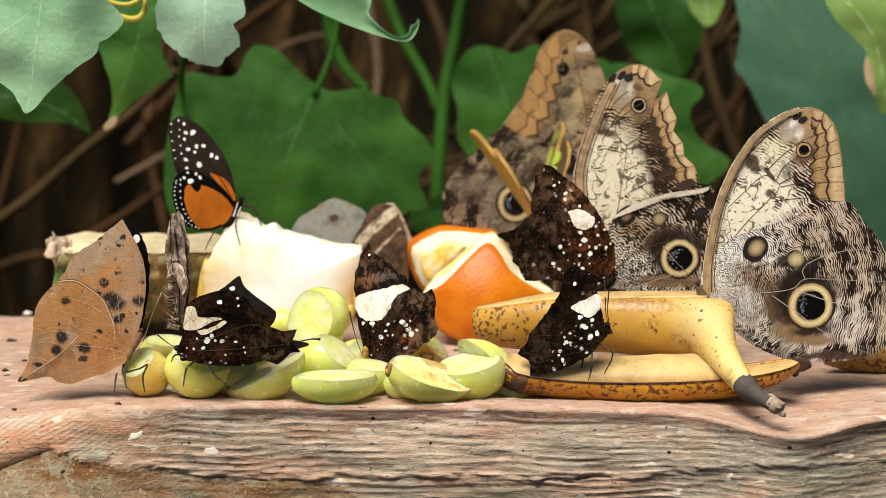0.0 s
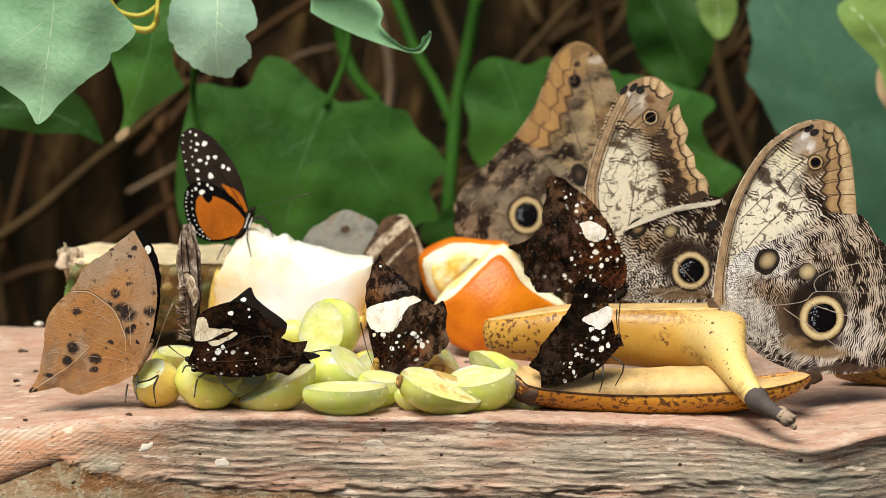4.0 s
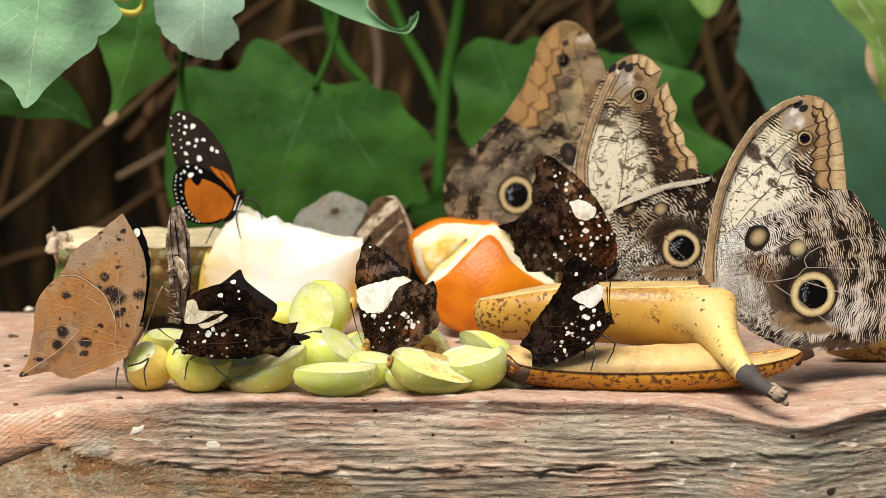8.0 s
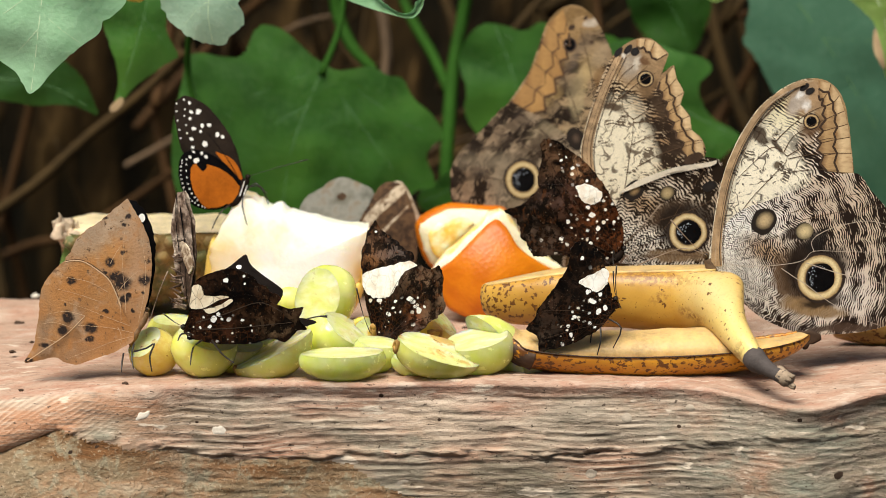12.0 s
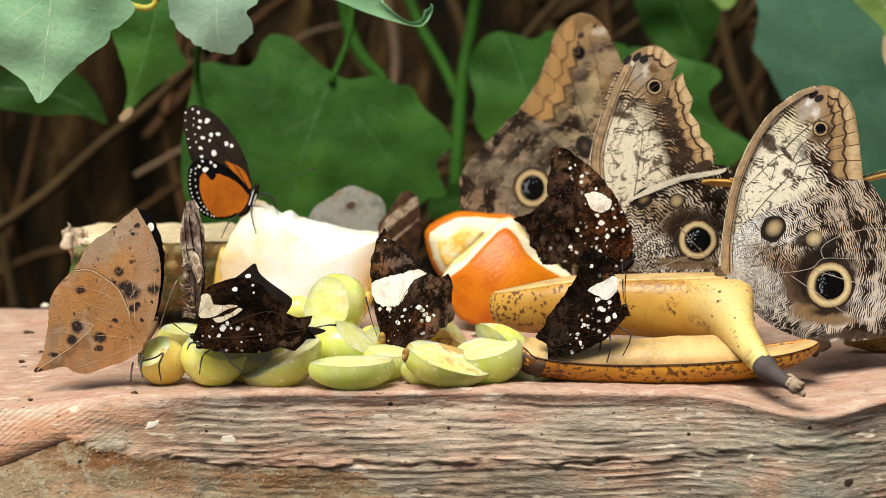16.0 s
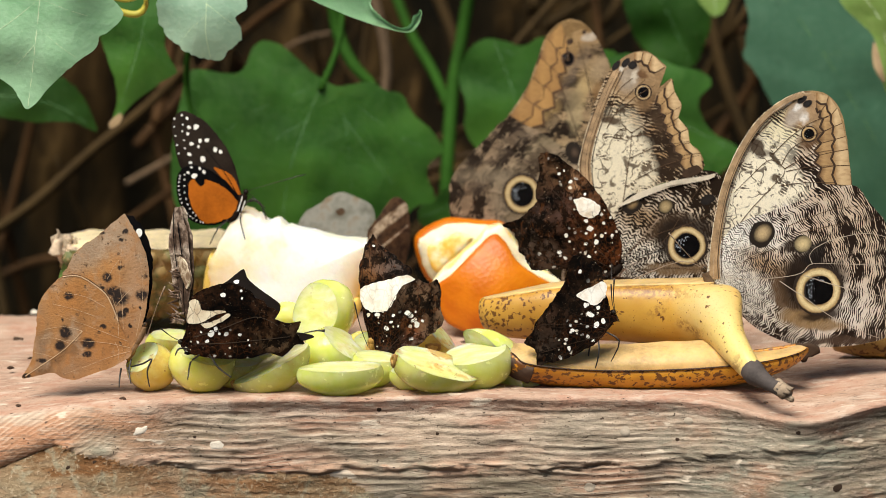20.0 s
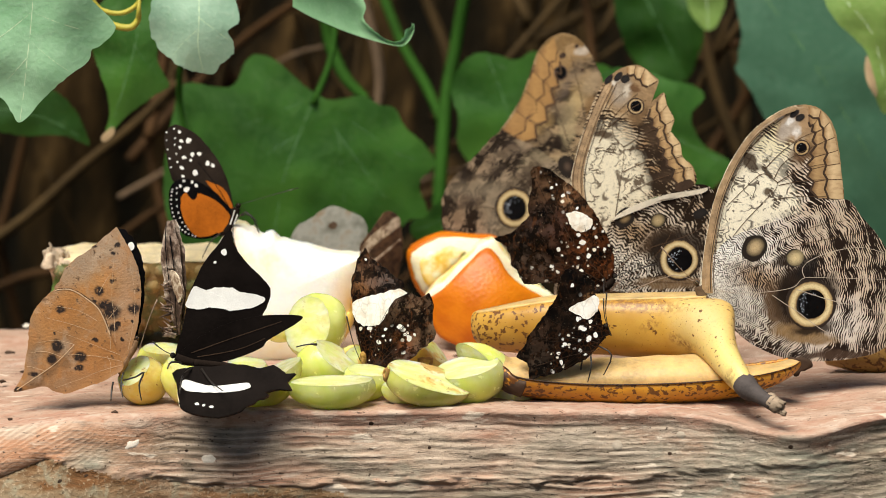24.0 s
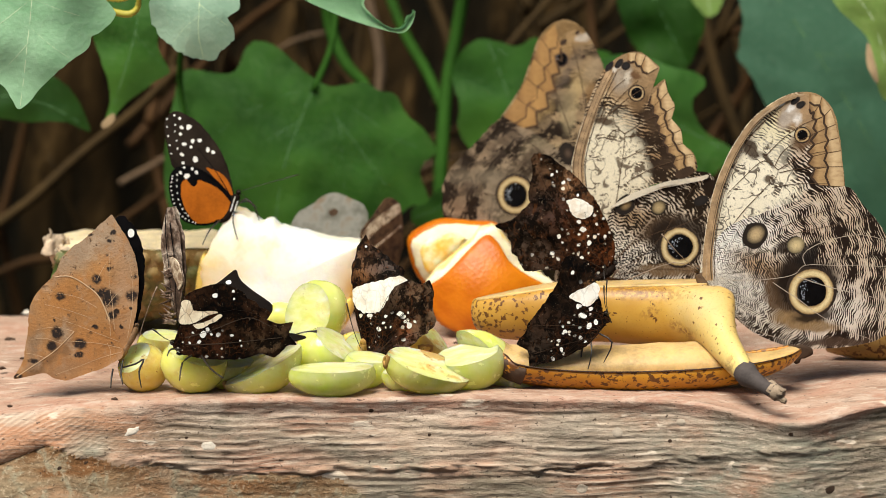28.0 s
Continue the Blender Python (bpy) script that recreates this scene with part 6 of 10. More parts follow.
def margin_cells(wing, outer, inner, bend, lift, material, chevron=0.35, line=0.75, edge=None):
    """The row of tan cells along the outer edge of an owl wing, each with a pointed inner end and a thin brown outline."""
    for (a, b), (c, d) in zip(zip(outer, outer[1:]), zip(inner, inner[1:])):
        a, b, c, d = (Vector(p) for p in (a, b, c, d))
        mid = (c + d) / 2
        deep = mid + (mid - (a + b) / 2) * chevron
        q = [a, b, d, d.lerp(deep, 0.7), deep, c.lerp(deep, 0.7), c]
        ctr = sum(q, Vector((0, 0))) / 7
        bm = bmesh.new()
        up = skin(lift)
        top = [bm.verts.new((p.x * MM, (bend(p.x, p.y) - up) * MM, p.y * MM)) for p in q]
        m = bm.verts.new((ctr.x * MM, (bend(ctr.x, ctr.y) - up - 0.05) * MM, ctr.y * MM))
        for i in range(7):
            bm.faces.new([m, top[i], top[(i + 1) % 7]])
        part("margin_cell", bm, material, wing, smooth=False)
        part("vein", ribbon([c, c.lerp(deep, 0.7), deep, d.lerp(deep, 0.7), d], line, bend, lift + 0.15, steps=3, taper=1.0), edge or SCALE_BROWN, wing)
        part("vein", ribbon([b, b.lerp(d, 0.5), d], 0.24, bend, lift + 0.15, steps=2, taper=1.0), VEIN_BROWN, wing)


# --- owl butterfly with its wings closed, in front
def owl_front():
    t = thing("owl_butterfly", (0.0964, -0.0600, 0.0354), "large owl butterfly, wings closed, rippled white and brown with an eyespot", "butterfly", "owl butterflies")
    bend = Bend(2.0, 30, 20, 45, 0.5, 1)
    fore = [(0.0, -0.4), (0.1, 8.1), (1.4, 19.3), (4.5, 33.5), (10.1, 46.6), (17.4, 57.1), (26.6, 63.9), (35.0, 66.5), (41.8, 64.9), (46.3, 59.1), (48.2, 51.0), (49.2, 42.6), (50.1, 32.5), (47.7, 21.9), (33.8, 8.1), (13.7, -0.4)]
    hind = [(0.4, 1.2), (2.7, 11.2), (9.5, 19.3), (21.5, 24.0), (35.5, 28.8), (50.1, 33.1), (56.6, 26.8), (63.8, 17.9), (69.7, 6.1), (72.0, -8.2), (68.9, -17.5), (60.5, -22.9), (46.4, -25.1), (32.2, -24.5), (20.4, -20.4), (10.2, -12.6), (3.7, -5.3)]
    light, tan, dark = (0.95, 0.92, 0.87), (0.64, 0.51, 0.39), (0.014, 0.008, 0.0055)
    fm = owl_wing_material("owl_forewing_front", light, tan, dark, 1.1, region=(
        (24.1, 53.7, 12, 0.4, (0.7, 1.4), -40, "tint", (0.82, 0.73, 0.46)),
        (24.1, 53.7, 9, 0.5, (0.7, 1.4), -40, "bias", 0.14),
        (35.4, 36.5, 9, 0.6, (1.3, 0.8), 10, "bias", -0.12),
        (31.2, 45.6, 6, 0.6, (0.6, 1.3), 0, "bias", -0.10),
        (11.8, 27.4, 17, 0.25, (0.72, 1.5), -28, "cream", (0.98, 0.89, 0.70)),
        (26.4, 32.9, 7, 0.3, (1.1, 0.9), 0, "cream", (0.98, 0.89, 0.70)),
        (4.6, 8.1, 9, 0.35, (0.5, 1.5), -10, "cream", (0.93, 0.84, 0.66)),
        (11.6, 44.2, 6, 0.3, (0.5, 2.0), -35, "cream", (0.86, 0.76, 0.58)),
        (16.8, 46.6, 2.9, 0.35, (0.9, 1.25), 30, "smooth", (0.055, 0.032, 0.019)),
        (22.4, 43.2, 2.0, 0.5, (1.6, 0.6), -40, "smooth", (0.050, 0.030, 0.018)),
        (22.9, 35.9, 1.6, 0.5, (1.0, 1.0), 0, "smooth", (0.085, 0.052, 0.03)),
        (42.8, 53.7, 11, 0.2, (0.62, 1.9), 14, "smooth", (0.40, 0.25, 0.115)),
        (33.0, 59.7, 6.5, 0.35, (1.1, 1.0), 30, "smooth", (0.42, 0.27, 0.15)),
        (30.3, 58.3, 3.4, 0.6, (0.8, 1.5), -35, "smooth", (0.50, 0.42, 0.35)),
        (35.2, 49.4, 4.2, 0.5, (1.1, 0.8), 35, "smooth", (0.15, 0.082, 0.042)),
        (33.5, 56.9, 1.6, 0.7, (0.8, 1.3), -20, "smooth", (0.80, 0.74, 0.68)),
        (31.2, 60.7, 1.5, 0.7, (1.0, 0.7), 40, "smooth", (0.80, 0.76, 0.72)),
        (27.2, 62.3, 1.3, 0.7, (1.3, 0.5), 40, "smooth", (0.80, 0.76, 0.70))))
    hm = owl_wing_material("owl_hindwing_front", light, (0.58, 0.46, 0.35), dark, 0.80, region=(
        (12.6, 8.1, 11, 0.6, (0.8, 1.4), 20, "bias", 0.10),
        (16.9, -12.2, 14, 0.5, (1.3, 0.6), -38, "tint", (0.62, 0.58, 0.52)),
        (49.8, 16.3, 13, 0.6, (1.5, 0.7), 25, "tint", (0.60, 0.46, 0.33)),
        (62.0, 10.2, 13, 0.7, (1.2, 1.2), 20, "bias", -0.14),
        (58.0, 2.0, 20, 0.8, (1.0, 1.3), 0, "tint", (0.62, 0.50, 0.39)),
        (48.8, 15.2, 9, 0.6, (1.8, 0.5), 20, "bias", -0.16),
        (48.2, -12.2, 9, 0.7, (1.2, 0.9), 0, "bias", 0.14),
        (48.2, -12.2, 10, 0.6, (1.2, 0.9), 0, "tint", (0.72, 0.66, 0.60)),
        (19.7, 5.1, 6, 0.6, (1.5, 0.8), -20, "tint", (0.42, 0.27, 0.15)),
        (19.7, 5.1, 6, 0.6, (1.5, 0.8), -20, "bias", -0.16),
        (56.4, -20.0, 6, 0.6, (2.4, 0.35), 8, "bias", -0.26),
        (60.0, 17.0, 5, 0.8, (2.6, 0.30), 6, "bias", -0.13),
        (60.0, 8.0, 5, 0.8, (2.6, 0.26), 0, "bias", -0.12),
        (62.0, -1.0, 5, 0.8, (2.2, 0.26), -6, "bias", -0.10),
        (24.0, -20.0, 7, 0.6, (2.2, 0.35), -25, "bias", -0.22),
        (48.0, -22.8, 6, 0.5, (2.6, 0.28), 4, "smooth", (0.075, 0.045, 0.030)),
        (25.0, -5.0, 5, 0.5, (0.6, 1.6), 12, "smooth", (0.13, 0.075, 0.038)),
        (36.2, -22.5, 7, 0.6, (2.4, 0.4), 0, "bias", -0.15),
        (32.9, -4.1, 8.8, 0.30, (0.95, 1.35), 14, "smooth", (0.080, 0.048, 0.026)),
        (34.3, 2.0, 7.0, 0.35, (1.0, 1.1), 10, "smooth", (0.018, 0.011, 0.008)),
        (30.7, -3.5, 5.0, 0.5, (0.7, 1.5), 14, "smooth", (0.016, 0.010, 0.007)),
        (42.0, -0.4, 6.6, 0.4, (1.0, 1.0), 0, "smooth", (0.020, 0.013, 0.010)),
        (37.4, 8.5, 3.6, 0.4, (1.0, 1.3), -30, "smooth", (0.012, 0.009, 0.008)),
        (29.3, 11.6, 3.2, 0.4, (1.4, 0.7), 20, "smooth", (0.030, 0.018, 0.012)),
        (36.1, -15.5, 6.0, 0.45, (2.0, 0.50), -10, "smooth", (0.30, 0.195, 0.095)),
        (39.7, -13.3, 4.4, 0.5, (1.6, 0.45), 8, "smooth", (0.025, 0.016, 0.010))))
    far_f = part("forewing", sheet(fore, (14, 25), 0.25, bend, -2.2, 5, 4, 0.2, 3), fm, t)
    far_h = part("hindwing", sheet(hind, (40, 2), 0.25, bend, -1.6, 5, 4, 0.3, 4), hm, t)
    f = part("forewing", sheet(fore, (14, 25), 0.25, bend, 0.0, 6, 5, 0.2, 1), fm, t, "cream and brown rippled forewing with a tan tip")
    h = part("hindwing", sheet(hind, (40, 2), 0.25, bend, 0.7, 6, 5, 0.3, 2), hm, t, "zebra-rippled hindwing with a large eyespot")
    # leading edge
    edge = [(1.8, -0.4), (1.7, 8.1), (3.0, 19.9), (5.7, 33.3), (11.2, 46.0), (18.2, 56.4), (26.7, 63.0), (32.6, 65.3)]
    part("leading_edge", ribbon(edge, 3.8, bend, 0.95, steps=6, taper=0.42), EDGE_TAN, f, "streaked tan leading edge")
    for off, wd, mat in ((6, 0.35, WING_VEIN), (-2, 0.3, SCALE_VEIN), (2, 0.28, VEIN_BROWN), (12, 0.3, VEIN_BROWN)):
        edge = [(u + off * 0.21 * (1 - k / 9), v - off * 0.08 * k / 4) for k, (u, v) in enumerate([(1.8, 0.0), (1.7, 8.1), (3.2, 20.3), (6.3, 33.5), (11.8, 46.2), (18.7, 56.1), (26.6, 61.9)])]
        part("vein", ribbon(edge, wd, bend, 1.2, steps=6), mat, f)
    # tan cells of the tip
    outer = [(37.4, 65.9), (41.8, 64.7), (44.9, 60.5), (46.7, 55.1), (47.8, 50.4), (48.7, 45.8), (49.4, 40.1), (50.1, 32.9)]
    mid = [(37.4, 63.1), (41.0, 61.9), (42.7, 58.1), (43.6, 53.9), (44.2, 49.4), (43.7, 45.0), (44.2, 40.1), (44.7, 33.3)]
    inner = [(37.4, 60.7), (39.1, 59.5), (39.9, 56.7), (40.2, 52.2), (39.2, 48.0), (38.5, 43.8), (39.4, 39.3), (40.6, 33.7)]
    margin_cells(f, outer, mid, bend, 0.55, CELL_LIGHT, 0.22)
    margin_cells(f, mid, inner, bend, 0.55, CELL_TAN, 0.40)
    # spots of the tip
    for u, v, r, sq, tn in ((29.6, 64.1, 1.9, 0.42, 32), (32.4, 63.5, 1.9, 0.6, 35), (34.4, 62.1, 1.7, 0.7, 30)):
        wing_spot(f, u, v, r, bend, 0.6, sq, tn, (0.010, 0.008, 0.008), (0.05, 0.032, 0.022), 0.75)
    u, v = 35.0, 51.4
    eyespot(f, u, v, 2.7, bend, 0.35, 0.97, 0.66, 0.0, (0.50, 0.34, 0.16), (0.20, 0.12, 0.06))
    for ln in ([(5.5, 12.2), (13.4, 23.4), (21.8, 32.5), (25.7, 36.5), (26.5, 39.1)], [(26.5, 39.1), (21.2, 42.2), (14.3, 36.5), (8.3, 30.4)], [(26.5, 39.1), (33.3, 43.0), (39.3, 45.0), (43.7, 45.6)], [(26.9, 38.1), (35.3, 39.7), (44.4, 40.1)], [(24.4, 32.9), (33.4, 34.1), (44.7, 34.1)], [(25.3, 40.5), (28.2, 45.6), (33.2, 49.0), (43.6, 53.9)], [(22.2, 44.2), (28.2, 50.2), (35.1, 55.1), (42.7, 58.1)], [(16.1, 50.6), (23.1, 57.7), (28.0, 61.7)]):
        part("vein", ribbon(ln, 0.28, bend, 0.75, steps=5), VEIN_BROWN, f)
    # hindwing
    u, v = 38.6, -4.5
    eyespot(h, u, v, 8.2, bend, 1.0, 1.02, 0.63, 0.05)
    u, v = 18.2, 15.7
    wing_spot(h, u, v, 5.2, bend, 1.0, 0.82, 48, (0.42, 0.31, 0.17), inner=0.56, off=(0.5, 0.5))
    u, v = 32.7, 12.2
    wing_spot(h, u, v, 3.5, bend, 1.0, 0.92, 30, (0.47, 0.37, 0.20), inner=0.80, off=(0.3, 0.1))
    for ln in ([(5.6, 0.6), (13.7, -0.4), (25.8, 0.4), (32.7, 2.0), (36.4, 5.1), (47.9, 4.9), (61.7, 4.5), (70.5, 3.7)], [(36.4, 5.1), (35.4, 8.1), (37.0, 10.6)], [(37.0, 10.6), (43.8, 13.8), (55.8, 15.9), (66.9, 13.2)], [(23.7, 10.6), (13.6, 7.1), (11.6, 5.1)], [(27.6, 18.7), (41.6, 24.0), (55.6, 26.0)], [(31.6, 16.3), (45.7, 19.3), (60.7, 21.9)], [(24.8, -1.0), (29.9, -4.5), (34.0, -7.1), (42.2, -13.3), (52.3, -18.8), (60.5, -22.0)], [(8.1, -3.1), (11.4, -12.2), (18.0, -18.0), (32.2, -22.9)], [(33.5, 1.0), (46.0, -3.1), (60.2, -6.5), (71.4, -10.2)]):
        part("vein", ribbon(ln, 0.28, bend, 1.4, steps=5), SCALE_VEIN if ln[0][1] < 2.5 and ln[0][1] > -4 or ln[0][0] > 33 else VEIN_BROWN, h)
    line = [(-1.2, 2.0), (0.4, -1.2), (3.7, -6.1), (7.8, -12.2), (11.9, -17.3)]
    body(t, line, 2.2, FUR_BROWN, 2.0)
    limbs(t, [[(-0.1, -2.0, -2.2), (-2.9, -6.0, -3.2), (-3.8, -8.0, -7.0)], [(1.5, -2.0, -3.8), (-0.5, -7.0, -7.1), (0.6, -9.0, -11.9)], [(0.9, 3.0, -3.5), (5.2, 6.0, -9.0), (6.2, 4.0, -14.9)]], 0.4, CHITIN_PALE)
    limbs(t, [[(-1.7, -1.0, 3.4), (-8.1, -8.0, 9.2), (-15.5, -12.0, 17.8)], [(-1.6, 1.0, 3.1), (-10.3, 4.0, 5.6), (-26.5, 2.0, -0.3)]], 0.17, CHITIN_PALE, "antenna")
    part("wing_tuft", sheet([(29.2, -24.1), (33.2, -23.7), (38.3, -24.5), (39.3, -27.0), (36.3, -28.2), (33.9, -30.2), (31.9, -29.0), (29.8, -27.0)], None, 1.2, FLAT, -0.5, 3, 3, 1.2, 4), SCALE_BROWN, t, "ragged fold at the hindwing's foot")


owl_front()


# --- owl butterfly with a torn forewing
def owl_torn():
    t = thing("owl_butterfly", (0.0635, -0.0050, 0.0299), "owl butterfly with a torn, ragged forewing, wings closed, on the banana", "butterfly", "owl butterflies")
    bend = Bend(2.0, 10, 20, 45, 0.5, 2)
    fore = [(1.5, 0.0), (-4.9, 14.9), (-10.1, 27.6), (-12.0, 37.8), (-10.6, 46.6), (-7.7, 57.2), (-4.0, 67.7), (0.1, 75.6), (5.1, 80.3), (11.0, 82.6), (15.6, 81.5), (18.9, 78.6), (20.8, 76.5), (17.3, 74.4), (16.5, 72.3), (18.2, 69.3), (22.8, 72.3), (23.9, 67.7), (26.6, 62.4), (25.0, 58.0), (28.8, 54.0), (29.3, 48.7), (33.5, 44.9), (34.4, 38.2), (25.0, 35.6), (13.5, 31.4), (4.0, 25.5), (2.7, 10.6)]
    hind = [(0.6, 0.4), (-0.1, 9.6), (3.0, 24.4), (13.5, 30.8), (25.0, 35.4), (34.8, 38.2), (40.8, 36.1), (42.5, 28.7), (47.3, 19.1), (47.8, 8.5), (43.3, 0.4), (32.7, -2.6), (20.1, -3.0), (7.4, -1.7)]
    light, tan, dark = (0.80, 0.69, 0.51), (0.34, 0.21, 0.11), (0.024, 0.014, 0.008)
    fm = owl_wing_material("owl_forewing_torn", light, tan, dark, 1.2, region=(
        (17.5, 48.7, 13, 0.5, (0.7, 1.4), 24, "bias", -0.30),
        (3.8, 63.5, 8, 0.5, (0.8, 1.3), -20, "tint", (0.62, 0.46, 0.28)),
        (21.8, 40.3, 7, 0.5, (1.2, 0.7), 15, "bias", -0.20),
        (-0.3, 39.2, 15, 0.25, (0.85, 1.35), -12, "cream", (0.90, 0.80, 0.60)),
        (8.8, 42.4, 8, 0.3, (0.8, 1.5), 30, "cream", (0.90, 0.80, 0.60)),
        (2.0, 10.6, 9, 0.4, (0.7, 1.5), 0, "cream", (0.78, 0.68, 0.52)),
        (0.3, 57.2, 2.8, 0.5, (1.7, 0.6), -28, "smooth", (0.075, 0.045, 0.026)),
        (17.9, 56.1, 3.0, 0.6, (0.7, 1.6), 20, "smooth", (0.07, 0.042, 0.024)),
        (23.9, 42.4, 3.6, 0.6, (1.4, 0.7), 20, "smooth", (0.05, 0.030, 0.018)),
        (11.0, 74.0, 10, 0.25, (1.1, 1.0), 0, "smooth", (0.36, 0.23, 0.12)),
        (7.3, 72.9, 4.0, 0.6, (0.8, 1.3), -20, "smooth", (0.42, 0.34, 0.26)),
        (8.9, 73.3, 1.5, 0.7, (0.7, 1.3), -10, "smooth", (0.66, 0.57, 0.46)),
        (11.7, 74.2, 1.7, 0.7, (1.0, 1.0), 0, "smooth", (0.15, 0.075, 0.035)),
        (4.7, 76.7, 1.4, 0.7, (0.6, 1.3), -30, "smooth", (0.74, 0.66, 0.56)),
        (13.6, 64.5, 3.6, 0.6, (1.2, 0.8), 30, "smooth", (0.20, 0.12, 0.06))))
    hm = owl_wing_material("owl_hindwing_torn", (0.86, 0.79, 0.68), (0.50, 0.37, 0.25), tuple(c * 0.6 for c in dark), 1.2, region=(
        (24.1, 17.0, 24, 0.6, (1.2, 1.0), 0, "bias", -0.12),
        (35.5, 31.8, 8, 0.7, (1.3, 0.8), 10, "bias", -0.30),
        (11.4, 21.2, 8, 0.7, (1.3, 0.8), -20, "tint", (0.40, 0.26, 0.14)),
        (22.0, 17.4, 6, 0.5, (1.4, 0.8), 20, "smooth", (0.075, 0.045, 0.025)),
        (22.5, 12.8, 6, 0.5, (0.8, 1.3), 0, "smooth", (0.020, 0.013, 0.009)),
        (30.0, 15.7, 7, 0.5, (1.3, 0.8), 0, "smooth", (0.024, 0.015, 0.010)),
        (24.3, 1.7, 6, 0.5, (2.0, 0.4), 0, "smooth", (0.22, 0.14, 0.075))))
    part("forewing", sheet(fore, (5, 30), 0.25, bend, -2.0, 5, 3, 0.2, 3), fm, t)
    part("hindwing", sheet(hind, (20, 8), 0.25, bend, -1.4, 5, 4, 0.4, 4), hm, t)
    f = part("forewing", sheet(fore, (5, 30), 0.25, bend, 0.0, 6, 3, 0.25, 1), fm, t, "cream and brown forewing with a torn edge")
    h = part("hindwing", sheet(hind, (20, 8), 0.25, bend, 0.7, 6, 4, 0.5, 2), hm, t, "dark rippled hindwing with an eyespot")
    edge = [(-0.7, 9.6), (-7.1, 25.5), (-9.3, 37.8), (-8.5, 46.6), (-5.2, 57.6), (-1.5, 67.2), (2.6, 75.6)]
    part("leading_edge", ribbon(edge, 5.2, bend, 0.35, steps=6, taper=0.5), EDGE_TAN, f, "streaked tan leading edge")
    for off, wd, mat in ((-8, 0.4, VEIN_BROWN), (0, 0.4, VEIN_BROWN), (6, 0.4, VEIN_BROWN), (12, 0.4, WING_VEIN)):
        part("vein", ribbon([(u + off * 0.21, v) for u, v in edge], wd, bend, 0.7, steps=6), mat, f)
    outer = [(22.8, 72.1), (23.9, 67.7), (26.6, 62.4), (25.2, 58.0), (28.8, 53.8), (29.5, 48.7), (33.5, 44.7), (34.4, 38.4)]
    mid = [(20.3, 69.1), (21.0, 64.7), (23.3, 60.5), (23.1, 56.7), (25.9, 52.5), (26.8, 48.3), (30.2, 44.5), (31.1, 38.6)]
    inner = [(17.6, 66.4), (18.5, 62.6), (20.4, 58.8), (20.6, 55.3), (23.0, 51.3), (23.8, 47.5), (26.6, 43.9), (27.7, 38.6)]
    margin_cells(f, outer, mid, bend, 0.55, CELL_LIGHT, 0.25)
    margin_cells(f, mid, inner, bend, 0.55, CELL_TAN, 0.45)
    outer = [(8.9, 82.1), (12.2, 82.3), (15.8, 81.3), (20.2, 76.7)]
    inner = [(8.9, 79.4), (11.6, 79.2), (13.9, 77.3), (16.5, 74.6)]
    margin_cells(f, outer, inner, bend, 0.55, CELL_LIGHT, 0.2)
    for u, v, r, sq, tn in ((2.2, 77.3, 2.2, 0.5, 55), (5.8, 78.4, 2.1, 0.55, 50), (8.3, 77.5, 1.8, 0.85, 30)):
        wing_spot(f, u, v, r, bend, 0.6, sq, tn, (0.010, 0.008, 0.008), (0.05, 0.032, 0.022), 0.75)
    u, v = 12.3, 67.5
    eyespot(f, u, v, 2.9, bend, 0.35, 0.97, 0.70, 0.04, (0.52, 0.38, 0.20), (0.22, 0.13, 0.065))
    for ln in ([(4.7, 26.5), (6.3, 38.2), (7.5, 46.6), (7.8, 52.5)], [(7.8, 52.5), (5.3, 54.2), (2.4, 52.5), (-0.3, 48.7)], [(7.8, 52.5), (15.4, 57.2), (21.6, 60.1)], [(7.8, 51.3), (16.4, 52.5), (24.8, 56.1)], [(7.5, 43.2), (16.5, 47.0), (29.1, 49.2)], [(9.2, 35.0), (19.7, 40.3), (33.1, 44.1)], [(1.9, 59.3), (9.0, 65.6), (16.3, 69.8)], [(-1.4, 54.0), (4.8, 64.5), (13.1, 72.3)], [(-1.4, 57.2), (2.7, 67.7), (8.5, 72.9)]):
        part("vein", ribbon(ln, 0.30, bend, 0.75, steps=5), VEIN_BROWN, f)
    rip = [(2.6, 25.1), (9.3, 29.7), (17.7, 33.1), (26.0, 35.2), (34.4, 36.3), (39.1, 37.3), (37.0, 35.2), (27.1, 33.5), (17.7, 31.4), (9.3, 27.6)]
    part("torn_edge", sheet(rip, None, 0.3, bend, 1.3, 3, 3, 0.4, 8), SCALE_PALE, f, "pale folded strip of torn wing")
    part("torn_flap", sheet([(26.5, 36.9), (28.5, 39.4), (31.9, 40.3), (34.0, 38.6), (31.5, 36.5), (28.6, 35.6)], None, 0.2, bend, 1.5, 3, 3, 0.5, 3), SCALE_BROWN, f, "dark curled scrap of torn wing")
    u, v = 28.4, 10.4
    eyespot(h, u, v, 7.2, bend, 1.0, 1.0, 0.66, 0.05, (0.64, 0.52, 0.29))
    u, v = 8.0, 26.1
    wing_spot(h, u, v, 4.2, bend, 1.0, 0.8, 50, (0.26, 0.17, 0.08), inner=0.5, off=(0.3, 0.3))
    u, v = 20.5, 25.1
    wing_spot(h, u, v, 3.1, bend, 1.0, 0.9, 30, (0.36, 0.27, 0.14), inner=0.75)
    u, v = 36.2, 27.6
    wing_spot(h, u, v, 3.0, bend, 1.0, 0.6, 20, (0.012, 0.009, 0.008), inner=0.8)
